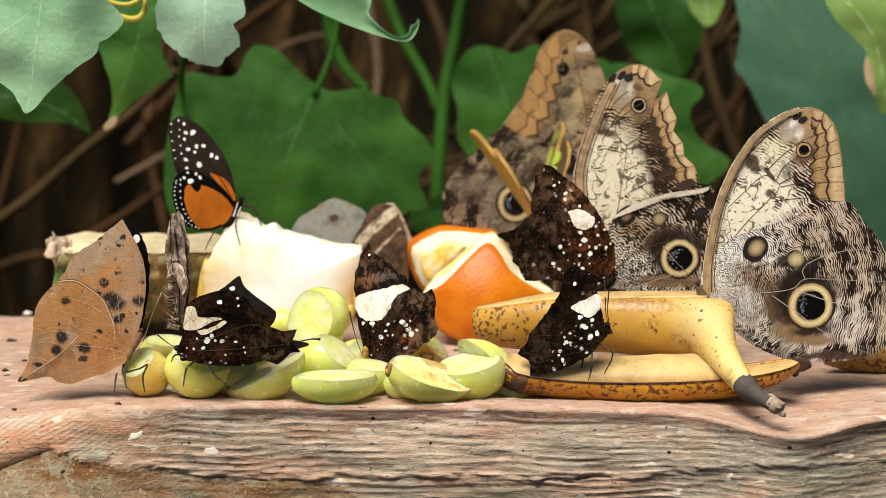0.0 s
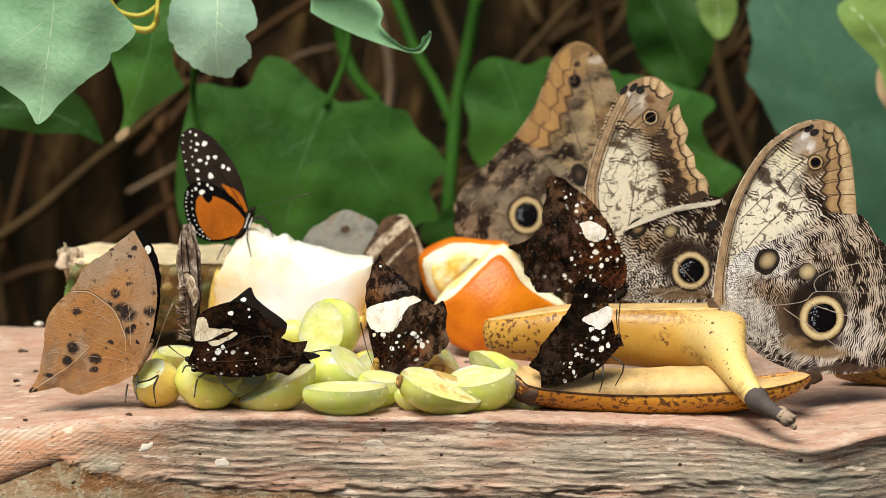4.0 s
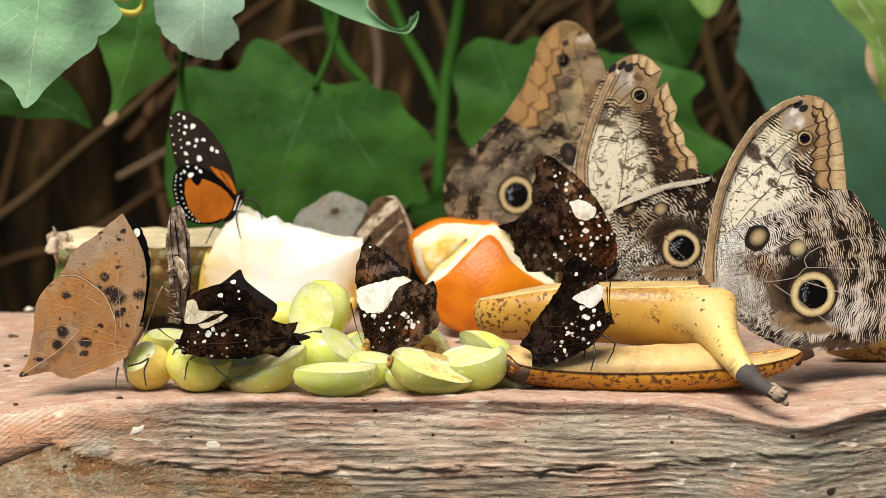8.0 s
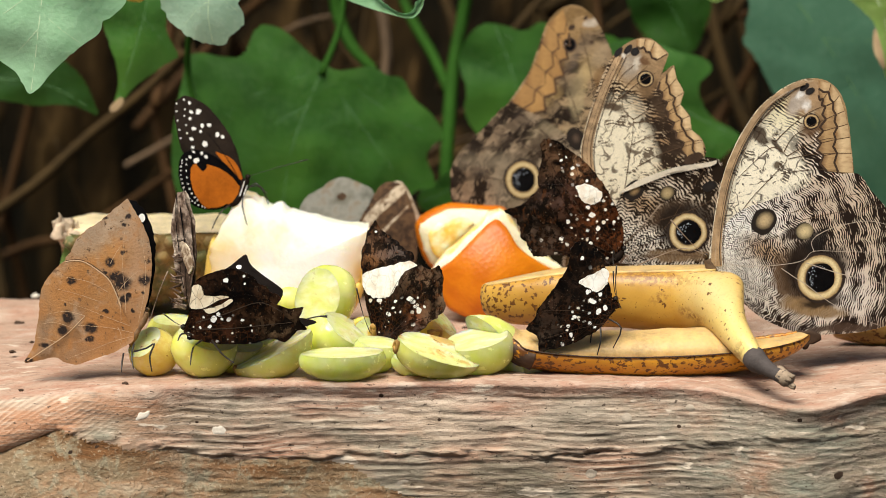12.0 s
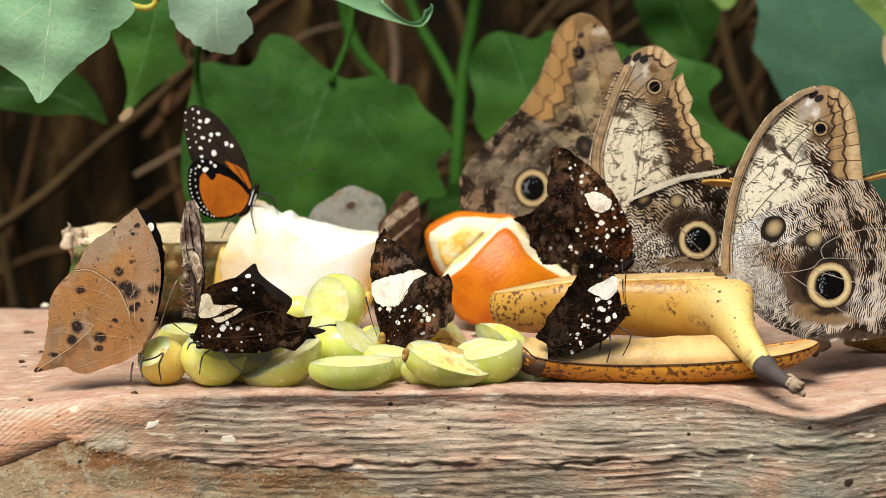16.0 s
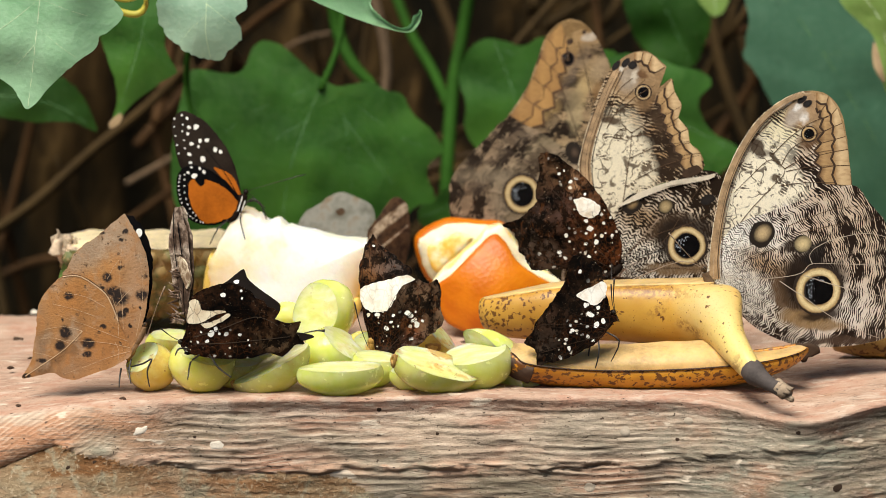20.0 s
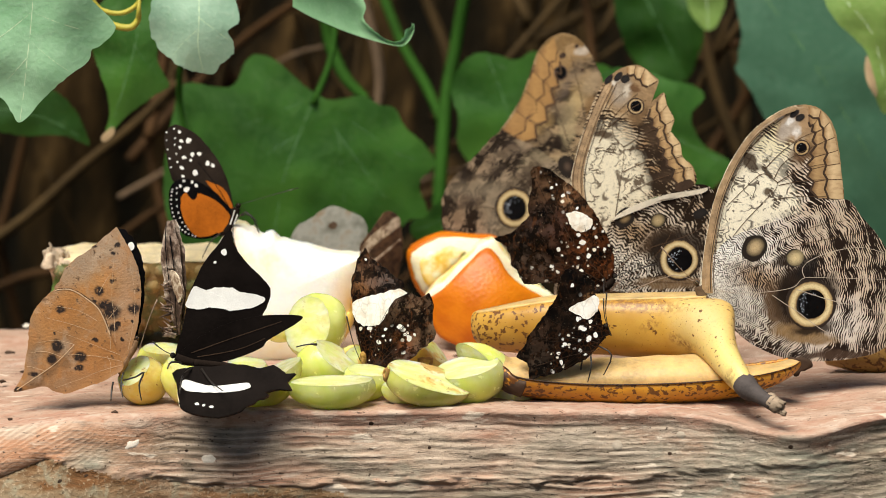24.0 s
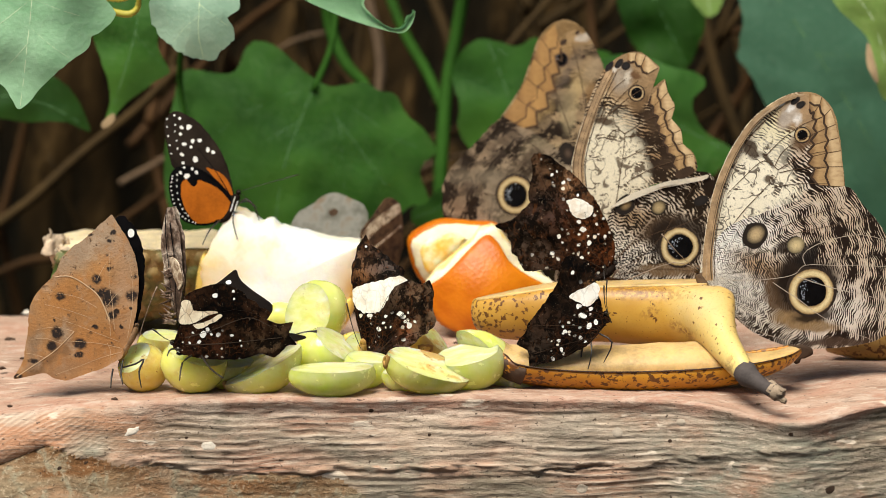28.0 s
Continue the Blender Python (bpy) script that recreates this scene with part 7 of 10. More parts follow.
    for ln in ([(2.1, 2.1), (9.4, 10.6), (17.8, 14.9), (30.4, 19.1), (43.0, 25.5)], [(3.2, 1.1), (13.7, 6.4), (22.0, 14.9), (27.2, 23.4), (34.5, 34.0)], [(5.3, 0.0), (20.0, 2.1), (34.8, 1.1)]):
        part("vein", ribbon(ln, 0.28, bend, 1.3, steps=5), VEIN_BROWN, h)
    body(t, [(-1.5, 1.7), (1.5, 0.0), (6.3, -1.7), (13.7, -3.4)], 2.2, FUR_BROWN, 2.0)
    limbs(t, [[(1.0, -2.0, -0.6), (-0.3, -10.0, 5.2), (-1.8, -16.0, -1.2)], [(3.1, -2.0, -1.0), (5.0, -12.0, 3.3), (5.9, -20.0, -0.6)]], 0.4, CHITIN_PALE)
    limbs(t, [[(-1.2, -2.0, 2.8), (-4.5, -8.0, 15.9), (-6.3, -10.0, 27.7)], [(-0.3, -1.0, 2.3), (9.1, -6.0, 11.4), (17.5, -10.0, 22.0)]], 0.15, CHITIN_PALE, "antenna")


owl_torn()


# --- owl butterfly behind the others
def owl_back():
    t = thing("owl_butterfly", (0.0556, 0.0850, 0.0336), "brown owl butterfly at the back, wings closed, tan forewing tip", "butterfly", "owl butterflies")
    bend = Bend(2.0, -20, 20, 45, 0.5, 3)
    fore = [(2.3, 0.0), (10.1, 15.9), (13.7, 38.6), (13.8, 56.6), (11.8, 67.8), (7.7, 76.8), (2.9, 83.1), (-2.7, 85.6), (-8.3, 84.0), (-13.4, 78.6), (-16.5, 70.5), (-19.6, 61.6), (-23.9, 53.9), (-29.5, 46.2), (-34.0, 41.7), (-29.4, 31.8), (-15.9, 15.9)]
    hind = [(1.8, -0.5), (4.5, 11.4), (-0.1, 27.2), (-10.3, 37.4), (-22.7, 44.2), (-32.9, 42.6), (-40.7, 35.2), (-49.3, 26.1), (-52.0, 18.2), (-51.3, 6.8), (-45.2, -2.3), (-29.4, -6.8), (-13.5, -5.7)]
    light, tan, dark = (0.56, 0.42, 0.24), (0.34, 0.23, 0.13), (0.014, 0.009, 0.006)
    fm = owl_wing_material("owl_forewing_back", light, tan, dark, 1.3, mottle=0.35, waver=1.3, cover=0.55, region=(
        (5.4, 45.3, 14, 0.6, (0.6, 1.4), -10, "bias", 0.20),
        (3.5, 62.5, 6, 0.6, (0.7, 1.5), -20, "smooth", (0.48, 0.33, 0.16)),
        (7.5, 66.0, 4, 0.6, (0.8, 1.3), -20, "smooth", (0.40, 0.30, 0.19)),
        (0.5, 56.0, 4, 0.5, (0.7, 1.6), -15, "smooth", (0.60, 0.45, 0.22)),
        (8.0, 57.0, 3, 0.5, (1.0, 1.2), 0, "smooth", (0.22, 0.115, 0.04)),
        (-8.0, 57.0, 3.2, 0.5, (1.4, 0.7), 40, "smooth", (0.13, 0.09, 0.065)),
        (-3.5, 63.5, 3.0, 0.5, (1.3, 0.6), 50, "smooth", (0.17, 0.125, 0.09)),
        (-11.5, 49.0, 4.0, 0.5, (1.3, 0.6), 50, "smooth", (0.42, 0.28, 0.12)),
        (-2.1, 49.8, 6, 0.5, (0.6, 1.5), 0, "smooth", (0.50, 0.40, 0.23)),
        (-10.4, 52.1, 7, 0.6, (1.1, 1.0), 30, "bias", -0.25),
        (-4.9, 80.2, 12, 0.3, (1.0, 0.9), 0, "smooth", (0.42, 0.255, 0.105)),
        (-12.7, 63.4, 11, 0.4, (0.6, 1.5), -28, "smooth", (0.36, 0.225, 0.10)),
        (-18.3, 56.6, 2.6, 0.6, (1.4, 0.7), -30, "smooth", (0.08, 0.05, 0.03)),
        (-13.8, 66.7, 2.6, 0.6, (0.6, 1.4), -20, "smooth", (0.15, 0.08, 0.035)),
        (1.9, 71.2, 3.6, 0.7, (0.9, 1.5), -30, "smooth", (0.16, 0.12, 0.085)),
        (3.4, 78.6, 1.8, 0.7, (1.4, 0.8), 20, "smooth", (0.72, 0.66, 0.58)),
        (-3.7, 54.3, 4.0, 0.7, (1.3, 0.9), 20, "smooth", (0.12, 0.085, 0.055)),
        (-20.5, 43.1, 3.4, 0.6, (1.4, 0.6), -20, "smooth", (0.042, 0.029, 0.021)),
        (-14.9, 44.2, 2.8, 0.6, (1.0, 0.9), -20, "smooth", (0.05, 0.034, 0.024)),
        (-10.4, 45.3, 2.6, 0.6, (0.9, 1.1), 0, "smooth", (0.045, 0.032, 0.023))))
    hm = owl_wing_material("owl_hindwing_back", (0.48, 0.38, 0.26), (0.30, 0.215, 0.14), dark, 1.3, mottle=0.35, waver=1.3, cover=0.6, region=(
        (-9.2, 39.7, 8, 0.6, (1.6, 0.5), 35, "smooth", (0.30, 0.24, 0.15)),
        (-30.5, 12.5, 8, 0.7, (0.6, 1.4), 0, "smooth", (0.27, 0.22, 0.155)),
        (-36.2, 23.8, 8, 0.7, (2.0, 0.4), 0, "smooth", (0.25, 0.20, 0.14)),
        (-29.5, 38.6, 4, 0.6, (2.2, 0.35), -24, "smooth", (0.032, 0.022, 0.016)),
        (-23.8, 40.4, 3.2, 0.6, (1.2, 0.9), -20, "smooth", (0.05, 0.036, 0.028)),
        (-30.6, 32.2, 3.0, 0.6, (1.0, 1.0), 0, "smooth", (0.06, 0.042, 0.030)),
        (-43.0, 29.1, 4.4, 0.6, (2.4, 0.35), 0, "smooth", (0.035, 0.025, 0.018)),
        (-40.7, 19.3, 3.0, 0.6, (1.2, 0.9), 0, "smooth", (0.06, 0.044, 0.034)),
        (-46.3, 16.8, 3.6, 0.6, (2.2, 0.35), 0, "smooth", (0.035, 0.025, 0.018)),
        (-36.6, 13.4, 1.5, 0.6, (1.0, 0.8), 0, "smooth", (0.03, 0.02, 0.015)),
        (-20.4, 26.1, 6, 0.5, (1.3, 0.8), 30, "smooth", (0.055, 0.036, 0.022)),
        (-15.5, 31.3, 3.6, 0.5, (1.2, 0.9), 30, "smooth", (0.05, 0.033, 0.022)),
        (-21.5, 8.0, 7, 0.5, (1.2, 0.45), 20, "smooth", (0.20, 0.15, 0.09))))
    part("forewing", sheet(fore, (5, 40), 0.25, bend, -2.0, 5, 4, 0.2, 3), fm, t)
    f = part("forewing", sheet(fore, (5, 40), 0.25, bend, 0.0, 5, 4, 0.2, 1), fm, t, "brown forewing with a tan tip")
    h = part("hindwing", sheet(hind, (-20, 15), 0.25, bend, 0.7, 5, 4, 0.5, 2), hm, t, "dark brown hindwing with an eyespot")
    outer = [(-0.5, 84.7), (-7.2, 84.0), (-12.8, 78.2), (-15.6, 70.5), (-18.5, 62.5), (-22.5, 54.8), (-27.7, 47.6)]
    mid = [(-1.5, 79.5), (-5.8, 79.1), (-9.4, 74.1), (-11.6, 66.9), (-14.2, 59.3), (-18.3, 52.1), (-23.2, 44.9)]
    inner = [(-2.6, 75.5), (-4.9, 74.6), (-6.7, 70.5), (-8.4, 63.8), (-10.6, 56.6), (-14.7, 49.4), (-19.4, 42.6)]
    margin_cells(f, outer[1:], mid[1:], bend, 0.45, CELL_AMBER, 0.45, 0.5, VEIN_BROWN)
    margin_cells(f, mid[1:], inner[1:], bend, 0.45, CELL_AMBER, 0.75, 0.9, VEIN_BROWN)
    u, v = -4.6, 70.1
    eyespot(f, u, v, 2.5, bend, 0.5, 1.1, 0.9, 0, (0.20, 0.12, 0.08), (0.05, 0.03, 0.02))
    for u, v, r in ((1.8, 80.6, 1.0), (-3.8, 76.8, 1.5), (4.1, 71.2, 1.0)):
        part("tip_spot", disc(u, v, r, bend, 0.55, 10, 0.7, 30, wobble=0.2), SCALE_BROWN, f)
    u, v = -23.1, 16.4
    eyespot(h, u, v, 6.9, bend, 1.0, 1.1, 0.66, 0.05, (0.56, 0.45, 0.24))
    u, v = -2.0, 32.9
    wing_spot(h, u, v, 3.6, bend, 1.0, 1.3, 20, (0.07, 0.045, 0.03), inner=0.4)
    for ln in ([(-4.6, 15.9), (-20.4, 29.5), (-38.5, 36.3)], [(-6.8, 13.6), (-29.4, 15.9), (-50.6, 20.4)], [(-6.8, 9.1), (-29.4, 2.3), (-47.4, 1.1)], [(-2.4, 22.7), (-16.0, 36.3), (-25.0, 43.1)]):
        part("vein", ribbon(ln, 0.5, bend, 0.95, steps=5), WING_VEIN, h)
    for ln in ([(4.4, 22.7), (-2.5, 45.3), (-9.3, 63.4)], [(2.1, 31.8), (-7.0, 45.3), (-18.3, 52.1)], [(6.6, 34.0), (4.2, 56.6), (-0.4, 76.8)]):
        part("vein", ribbon(ln, 0.45, bend, 0.4, steps=5), WING_VEIN, f)
    body(t, [(4.5, 1.8), (1.8, -0.9), (-3.4, -4.6), (-10.1, -9.1)], 2.2, FUR_BROWN, 2.0)
    limbs(t, [[(2.3, 0.0, -2.3), (1.3, -3.0, -13.3), (0.2, 0.0, -33.1)], [(-2.2, 0.0, -4.6), (-6.6, 2.0, -16.2), (-5.5, 0.0, -33.1)], [(0.1, 2.0, -3.7), (4.8, 4.0, -16.5), (4.4, 4.0, -33.7)]], 0.45, CHITIN_PALE)
    return t


owl_back()


# --- dark leafwing butterflies with a white band
def leafwing_material(name, zones=(), nets=(), rich=1.25):
    """Near-black scales with soft brown and grey zones (u, v, r, stretch, turn, colour) and nets of pale spots in rust lines."""
    m = Mat(name, 0.5, 0.025)
    c = m.ramp(m.noise(9, 4, 0.6, m.jitter(8, 7)), (0.38, (0.002, 0.0016, 0.0015)), (0.54, (0.0045, 0.003, 0.0022)), (0.68, (0.016, 0.008, 0.0045)))
    edge = m.jitter(5, 5)
    soft = m.noise(8, 3, 0.5, m.jitter(6, 4))
    flake = m.ramp(m.noise(3.4, 5, 0.72, m.scaled(1, 1, 0.7, m.jitter(5, 5), 25)), (0.47, 0.06), (0.54, 1.0))
    for u, v, r, stretch, turn, colour in zones:
        k = m.math("MULTIPLY", m.blot(u, v, r, 0.75, edge, stretch, turn), m.ramp(soft, (0.49 - 0.06 * rich, 0.0), (0.68 - 0.06 * rich, 0.9)))
        c = m.mix(m.math("MULTIPLY", k, flake), c, tuple(rich * x for x in colour))
    frost = m.math("MULTIPLY", m.ramp(m.noise(6, 4, 0.65, m.jitter(6, 6)), (0.50, 0.0), (0.66, 1.0)), m.ramp(m.noise(0.9, 3, 0.65), (0.46, 0.0), (0.60, 0.7)))
    c = m.mix(frost, c, tuple((rich - 0.85) * x for x in (0.060, 0.026, 0.013)))
    c = m.mix(m.ramp(m.noise(2.2, 4, 0.65, m.scaled(1, 1, 0.5, m.jitter(4, 3), 30)), (0.58, 0.0), (0.68, min(0.7, 0.5 * (rich - 0.75)))), c, (0.105, 0.036, 0.012))
    if nets:
        flat = m.scaled(1, 0, 1, m.jitter(2.2, 1.2))
        spot = m.t.nodes.new("ShaderNodeTexVoronoi")
        spot.inputs["Scale"].default_value = 1000.0 / 1.9
        m.put(spot.inputs["Vector"], flat)
        chance = m.axis(0, spot.outputs["Color"])
        size = m.math("MULTIPLY", m.rise(chance, 0.30, 1.0), 0.42)
        pale = m.rise(m.math("SUBTRACT", size, spot.outputs["Distance"]), -0.02, 0.05)
        line = m.ramp(m.cells(1.9, flat, "DISTANCE_TO_EDGE"), (0.02, 1.0), (0.06, 0.0))
        for u, v, r, stretch, turn in nets:
            k = m.blot(u, v, r, 0.35, m.jitter(4, 4), stretch, turn)
            c = m.mix(m.math("MULTIPLY", m.math("MULTIPLY", line, k), 0.35), c, (0.10, 0.034, 0.012))
            c = m.mix(m.math("MULTIPLY", pale, k), c, m.mix(m.axis(1, spot.outputs["Color"]), (0.78, 0.70, 0.58), (0.90, 0.88, 0.84)))
    c = m.mix(m.ramp(m.noise(0.8, 3, 0.6), (0.66, 0.0), (0.72, 0.75)), c, (0.26, 0.19, 0.13))
    m.colour(c).bump(m.math("ADD", m.noise(1.0, 3), m.math("MULTIPLY", m.noise(12, 1, 0.4, m.scaled(1, 1, 0.4, None, 30)), 9.0)), 0.45, 0.7)
    m.rough(m.ramp(m.noise(4, 2), (0.3, 0.32), (0.7, 0.6)))
    return m.m


RUST, BARK, SLATE = (0.11, 0.028, 0.008), (0.055, 0.027, 0.013), (0.065, 0.048, 0.042)
LEAFWING = leafwing_material("dark_leafwing_scales", nets=((6, 1.5, 8, (1.2, 0.7), 0), (19, -1, 4, (1.6, 0.7), 0)), zones=((16.0, 13.4, 8, (1.8, 0.6), -15, (0.036, 0.016, 0.008)), (6.9, 1.2, 7, (1.2, 0.8), 0, (0.050, 0.018, 0.009)), (35.2, 0.2, 6, (1.4, 0.8), 0, (0.14, 0.085, 0.045)), (24.5, 7.1, 6, (1.6, 0.5), 0, BARK)))
LEAFWING_TOP = plain("black_upper_wing", (0.009, 0.0065, 0.0055), 0.6, 0.03, 3, 0.5, 0.3)


def band_material(name, light, deep, lattice):
    m = Mat(name, 0.6, 0.25)
    net = m.ramp(m.cells(2.2, m.scaled(0.7, 0, 0.3, m.jitter(5, 3), 25), "DISTANCE_TO_EDGE"), (0.010, lattice), (0.035, 0.0))
    c = m.mix(net, m.mix(m.ramp(m.noise(5, 4, 0.6), (0.46, 0.0), (0.66, 1.0)), light, deep), (0.10, 0.06, 0.04))
    m.colour(c).bump(m.noise(1.0, 2), 0.3, 0.4)
    return m.m


LEAFWING_BAND = band_material("white_wing_band", (0.89, 0.86, 0.79), (0.70, 0.60, 0.48), 0.2)
CREAM_BAND = band_material("netted_cream_band", (0.78, 0.68, 0.50), (0.56, 0.43, 0.28), 0.6)
VEIN_SMOKE = plain("smoky_wing_vein", (0.020, 0.012, 0.008), 0.5, 0.05, 1.5, 0.6, 0.1)


def spots(wing, places, bend, lift, material=None, name="spot", grow=1.0):
    for u, v, r in places:
        r *= grow
        part(name, disc(u, v, r, bend, lift, 10, 0.8, 30 * u, wobble=0.4), material or SCALE_WHITE, wing)


def leafwing(where, label, fore, hind, mid_f, mid_h, band, dots, line, legs, antennae=(), veins=(), turn=(0, 0, 0), bend=None, seed=1, scales=None):
    scales = scales or LEAFWING
    t = thing("leafwing_butterfly", where, label, "butterfly", "dark leafwing butterflies", turn)
    bend = bend or Bend(1.5, 0, 0, 22, 1.2, seed)
    part("forewing", sheet(fore, mid_f, 0.25, bend, -1.8, 5, 5, 0.9, seed + 3), scales, t)
    part("hindwing", sheet(hind, mid_h, 0.25, bend, -1.3, 5, 5, 0.9, seed + 4), scales, t)
    f = part("forewing", sheet(fore, mid_f, 0.25, bend, 0.0, 6, 5, 0.7, seed), scales, t, "dark brown forewing with a white band")
    h = part("hindwing", sheet(hind, mid_h, 0.25, bend, 0.6, 6, 5, 0.8, seed + 1), scales, t, "mottled dark hindwing with a short tail")
    for b, lift in band:
        part("white_band", sheet(b, None, 0.2, bend, lift, 3, 4, 0.7, seed), LEAFWING_BAND, f, "ragged white band")
    spots(h, dots, bend, 0.9)
    for ln in veins:
        part("vein", ribbon(ln, 0.2, bend, 0.85, steps=5), SCALE_BROWN, h)
    base = Vector(line[min(1, len(line) - 1)])
    for wing, rim, lift in ((f, fore, 0.3), (h, hind, 0.95)):
        for p in spline(rim, 2)[3:-3:3]:
            p = base.lerp(p, 0.93)
            side = (p - base).orthogonal() * 0.05
            part("vein", ribbon([base.lerp(p, 0.25), base.lerp(p, 0.6) + side, p], 0.22, bend, lift, steps=4, taper=0.6), VEIN_SMOKE, wing)
    body(t, line, 1.7, FUR_DARK, 1.7)
    limbs(t, legs, 0.3)
    limbs(t, antennae, 0.2, CHITIN, "antenna")
    return t, f, h, bend


# the one on the grapes in the middle
leafwing((-0.0234, -0.0650, 0.0107), "dark butterfly with a white band, wings closed, on the grapes",
         [(-0.1, -2.7), (-1.5, 3.4), (-3.3, 11.3), (-4.6, 19.3), (-5.0, 27.8), (-3.1, 35.7), (-1.3, 39.2), (-0.1, 40.8), (1.5, 38.3), (3.3, 36.5), (5.9, 34.7), (8.7, 32.2), (11.1, 30.4), (13.7, 28.2), (12.3, 24.9), (9.1, 18.8), (5.0, 6.6)],
         [(-0.9, -2.3), (-1.1, 2.6), (-0.0, 9.7), (3.4, 15.2), (7.1, 19.3), (9.5, 23.3), (12.7, 24.9), (15.7, 25.5), (18.7, 23.5), (20.8, 23.9), (22.8, 24.7), (24.0, 19.8), (23.6, 16.8), (24.7, 10.4), (22.3, 7.0), (19.5, 4.9), (16.7, 2.5), (13.2, 0.1), (7.8, -3.0), (2.9, -3.6)],
         (1.4, 25.0), (9.0, 9.7),
         [([(-4.6, 21.9), (-1.0, 23.8), (3.3, 25.0), (7.5, 26.0), (11.7, 26.8), (14.7, 25.3), (11.9, 24.1), (9.5, 22.3), (7.9, 19.2), (6.6, 16.8), (4.6, 14.4), (1.0, 13.8), (-2.0, 14.4), (-4.2, 17.3)], 0.8)],
         [(1.2, 13.0, 0.8), (4.6, 8.1, 0.9), (12.1, 13.5, 1.1), (15.3, 9.2, 1.2), (13.9, 10.7, 0.7), (17.3, 10.5, 0.6), (0.1, 37.1, 0.5), (7.0, 12.7, 0.7), (6.2, 10.3, 0.6)],
         [(-1.6, -1.0), (0.8, -1.4), (4.4, -2.2), (7.4, -3.1)], [[(4.4, -1.0, -2.5), (9.5, -6.0, -0.1), (12.6, -9.0, -2.6)], [(7.5, -1.0, -1.9), (15.6, -6.0, 1.0), (20.6, -9.0, -4.0)], [(0.0, -1.0, -2.1), (0.1, -5.0, -4.3), (-0.7, -8.0, -7.0)]],
         [[(-1.6, -1.0, 0.4), (-4.5, -5.0, 8.9), (-6.6, -7.0, 18.3)]], [[(1.4, 1.0), (4.5, 9.2), (4.5, 13.2)], [(4.4, 0.0), (10.5, 6.1), (12.5, 9.2)]], seed=1,
         scales=leafwing_material("mottled_leafwing_scales", ((-0.9, 31.1, 6, (0.9, 1.4), 0, (0.10, 0.045, 0.018)), (7.1, 30.0, 6, (1.3, 0.7), -30, SLATE), (14.7, 7.6, 4, (0.8, 1.3), 0, (0.20, 0.055, 0.012)), (18.1, 17.8, 8, (1.0, 1.2), 0, (0.085, 0.050, 0.030)), (16.0, 2.1, 6, (1.8, 0.6), 20, SLATE), (21.1, 10.7, 5, (0.8, 1.2), 0, (0.12, 0.075, 0.045))), ((0.9, 6.2, 9, (0.8, 1.5), 0), (7.0, 4.6, 6, (0.7, 1.3), -20), (15.7, 11.1, 3.5, (0.8, 1.2), -30), (-3.0, 24.0, 3.5, (0.8, 1.8), 0), (14, 3, 3, (1.6, 0.5), 30), (2, 12, 4, (1.2, 0.6), 0)), 2.1))

# the one before the torn owl butterfly
leafwing((0.0612, -0.0300, 0.0344), "dark butterfly with white flecks, wings closed, beside the orange",
         [(3.7, 0.6), (5.3, 9.4), (3.0, 16.7), (-0.6, 23.9), (-6.0, 31.8), (-10.5, 36.0), (-14.3, 38.9), (-18.8, 42.2), (-23.3, 42.8), (-25.0, 40.9), (-24.5, 36.4), (-26.0, 29.1), (-24.5, 23.9), (-16.6, 13.5), (-6.2, 3.1)],
         [(3.7, -0.2), (4.5, 7.3), (0.9, 15.6), (-6.3, 23.5), (-16.7, 26.4), (-24.5, 26.0), (-28.0, 22.7), (-32.1, 18.7), (-38.1, 16.7), (-34.8, 14.6), (-32.7, 11.0), (-32.1, 6.9), (-30.2, 5.6), (-28.5, 2.1), (-26.9, 0.0), (-19.6, 0.6), (-12.4, -0.6), (-4.1, -2.3)],
         (-8.4, 19.8), (-16.6, 12.5),
         [([(-12.1, 25.9), (-8.8, 27.0), (-5.5, 25.7), (-2.4, 23.6), (-3.4, 20.7), (-5.9, 19.5), (-9.6, 20.3), (-11.3, 23.2)], 0.8)],
         [(-6.3, 15.5, 1.2), (-4.0, 10.5, 1.0), (-6.7, 5.1, 0.8), (-15.0, 13.0, 0.9), (-17.5, 6.6, 0.9), (-17.5, 35.5, 0.7), (-1.3, 17.4, 0.7), (-13.7, 10.7, 0.5)],
         [(4.9, 2.1), (3.3, -0.2), (0.0, -2.3), (-4.1, -4.0)], [[(2.4, -1.0, -0.9), (1.4, -5.0, 2.8), (1.2, -9.0, -3.5)], [(-0.0, -1.0, -2.2), (-2.4, -6.0, -0.2), (-3.3, -9.0, -4.0)]],
         [[(4.9, -1.0, 2.8), (12.1, -4.0, 5.7), (20.2, -6.0, 8.1)]], [[(2.1, 2.1), (-8.3, 13.5), (-15.6, 25.0), (-24.9, 34.3)], [(1.0, 1.0), (-12.4, 7.3), (-24.8, 7.3)]], bend=Bend(1.5, -15, 15, 24, 1.5, 4), seed=2,
         scales=leafwing_material("rust_based_leafwing_scales", ((-2.4, 10.7, 12, (0.9, 1.5), 20, (0.10, 0.030, 0.010)), (-24.1, 8.7, 8, (1.2, 0.9), 0, (0.055, 0.036, 0.026)), (-21.0, 35.7, 7, (0.8, 1.4), 0, (0.05, 0.026, 0.014)), (-11.7, 31.5, 7, (1.6, 0.5), -45, (0.17, 0.095, 0.05)), (-18.9, 22.2, 6, (1.2, 0.9), 0, (0.05, 0.03, 0.024))), ((-3.0, 11.7, 12, (0.75, 1.5), 15), (-11.7, 30.5, 6, (2.0, 0.5), -45), (-18.9, 4.9, 4.5, (1.8, 0.6), 15), (-4.5, 22.8, 5, (1.4, 0.8), -40)), 1.7))

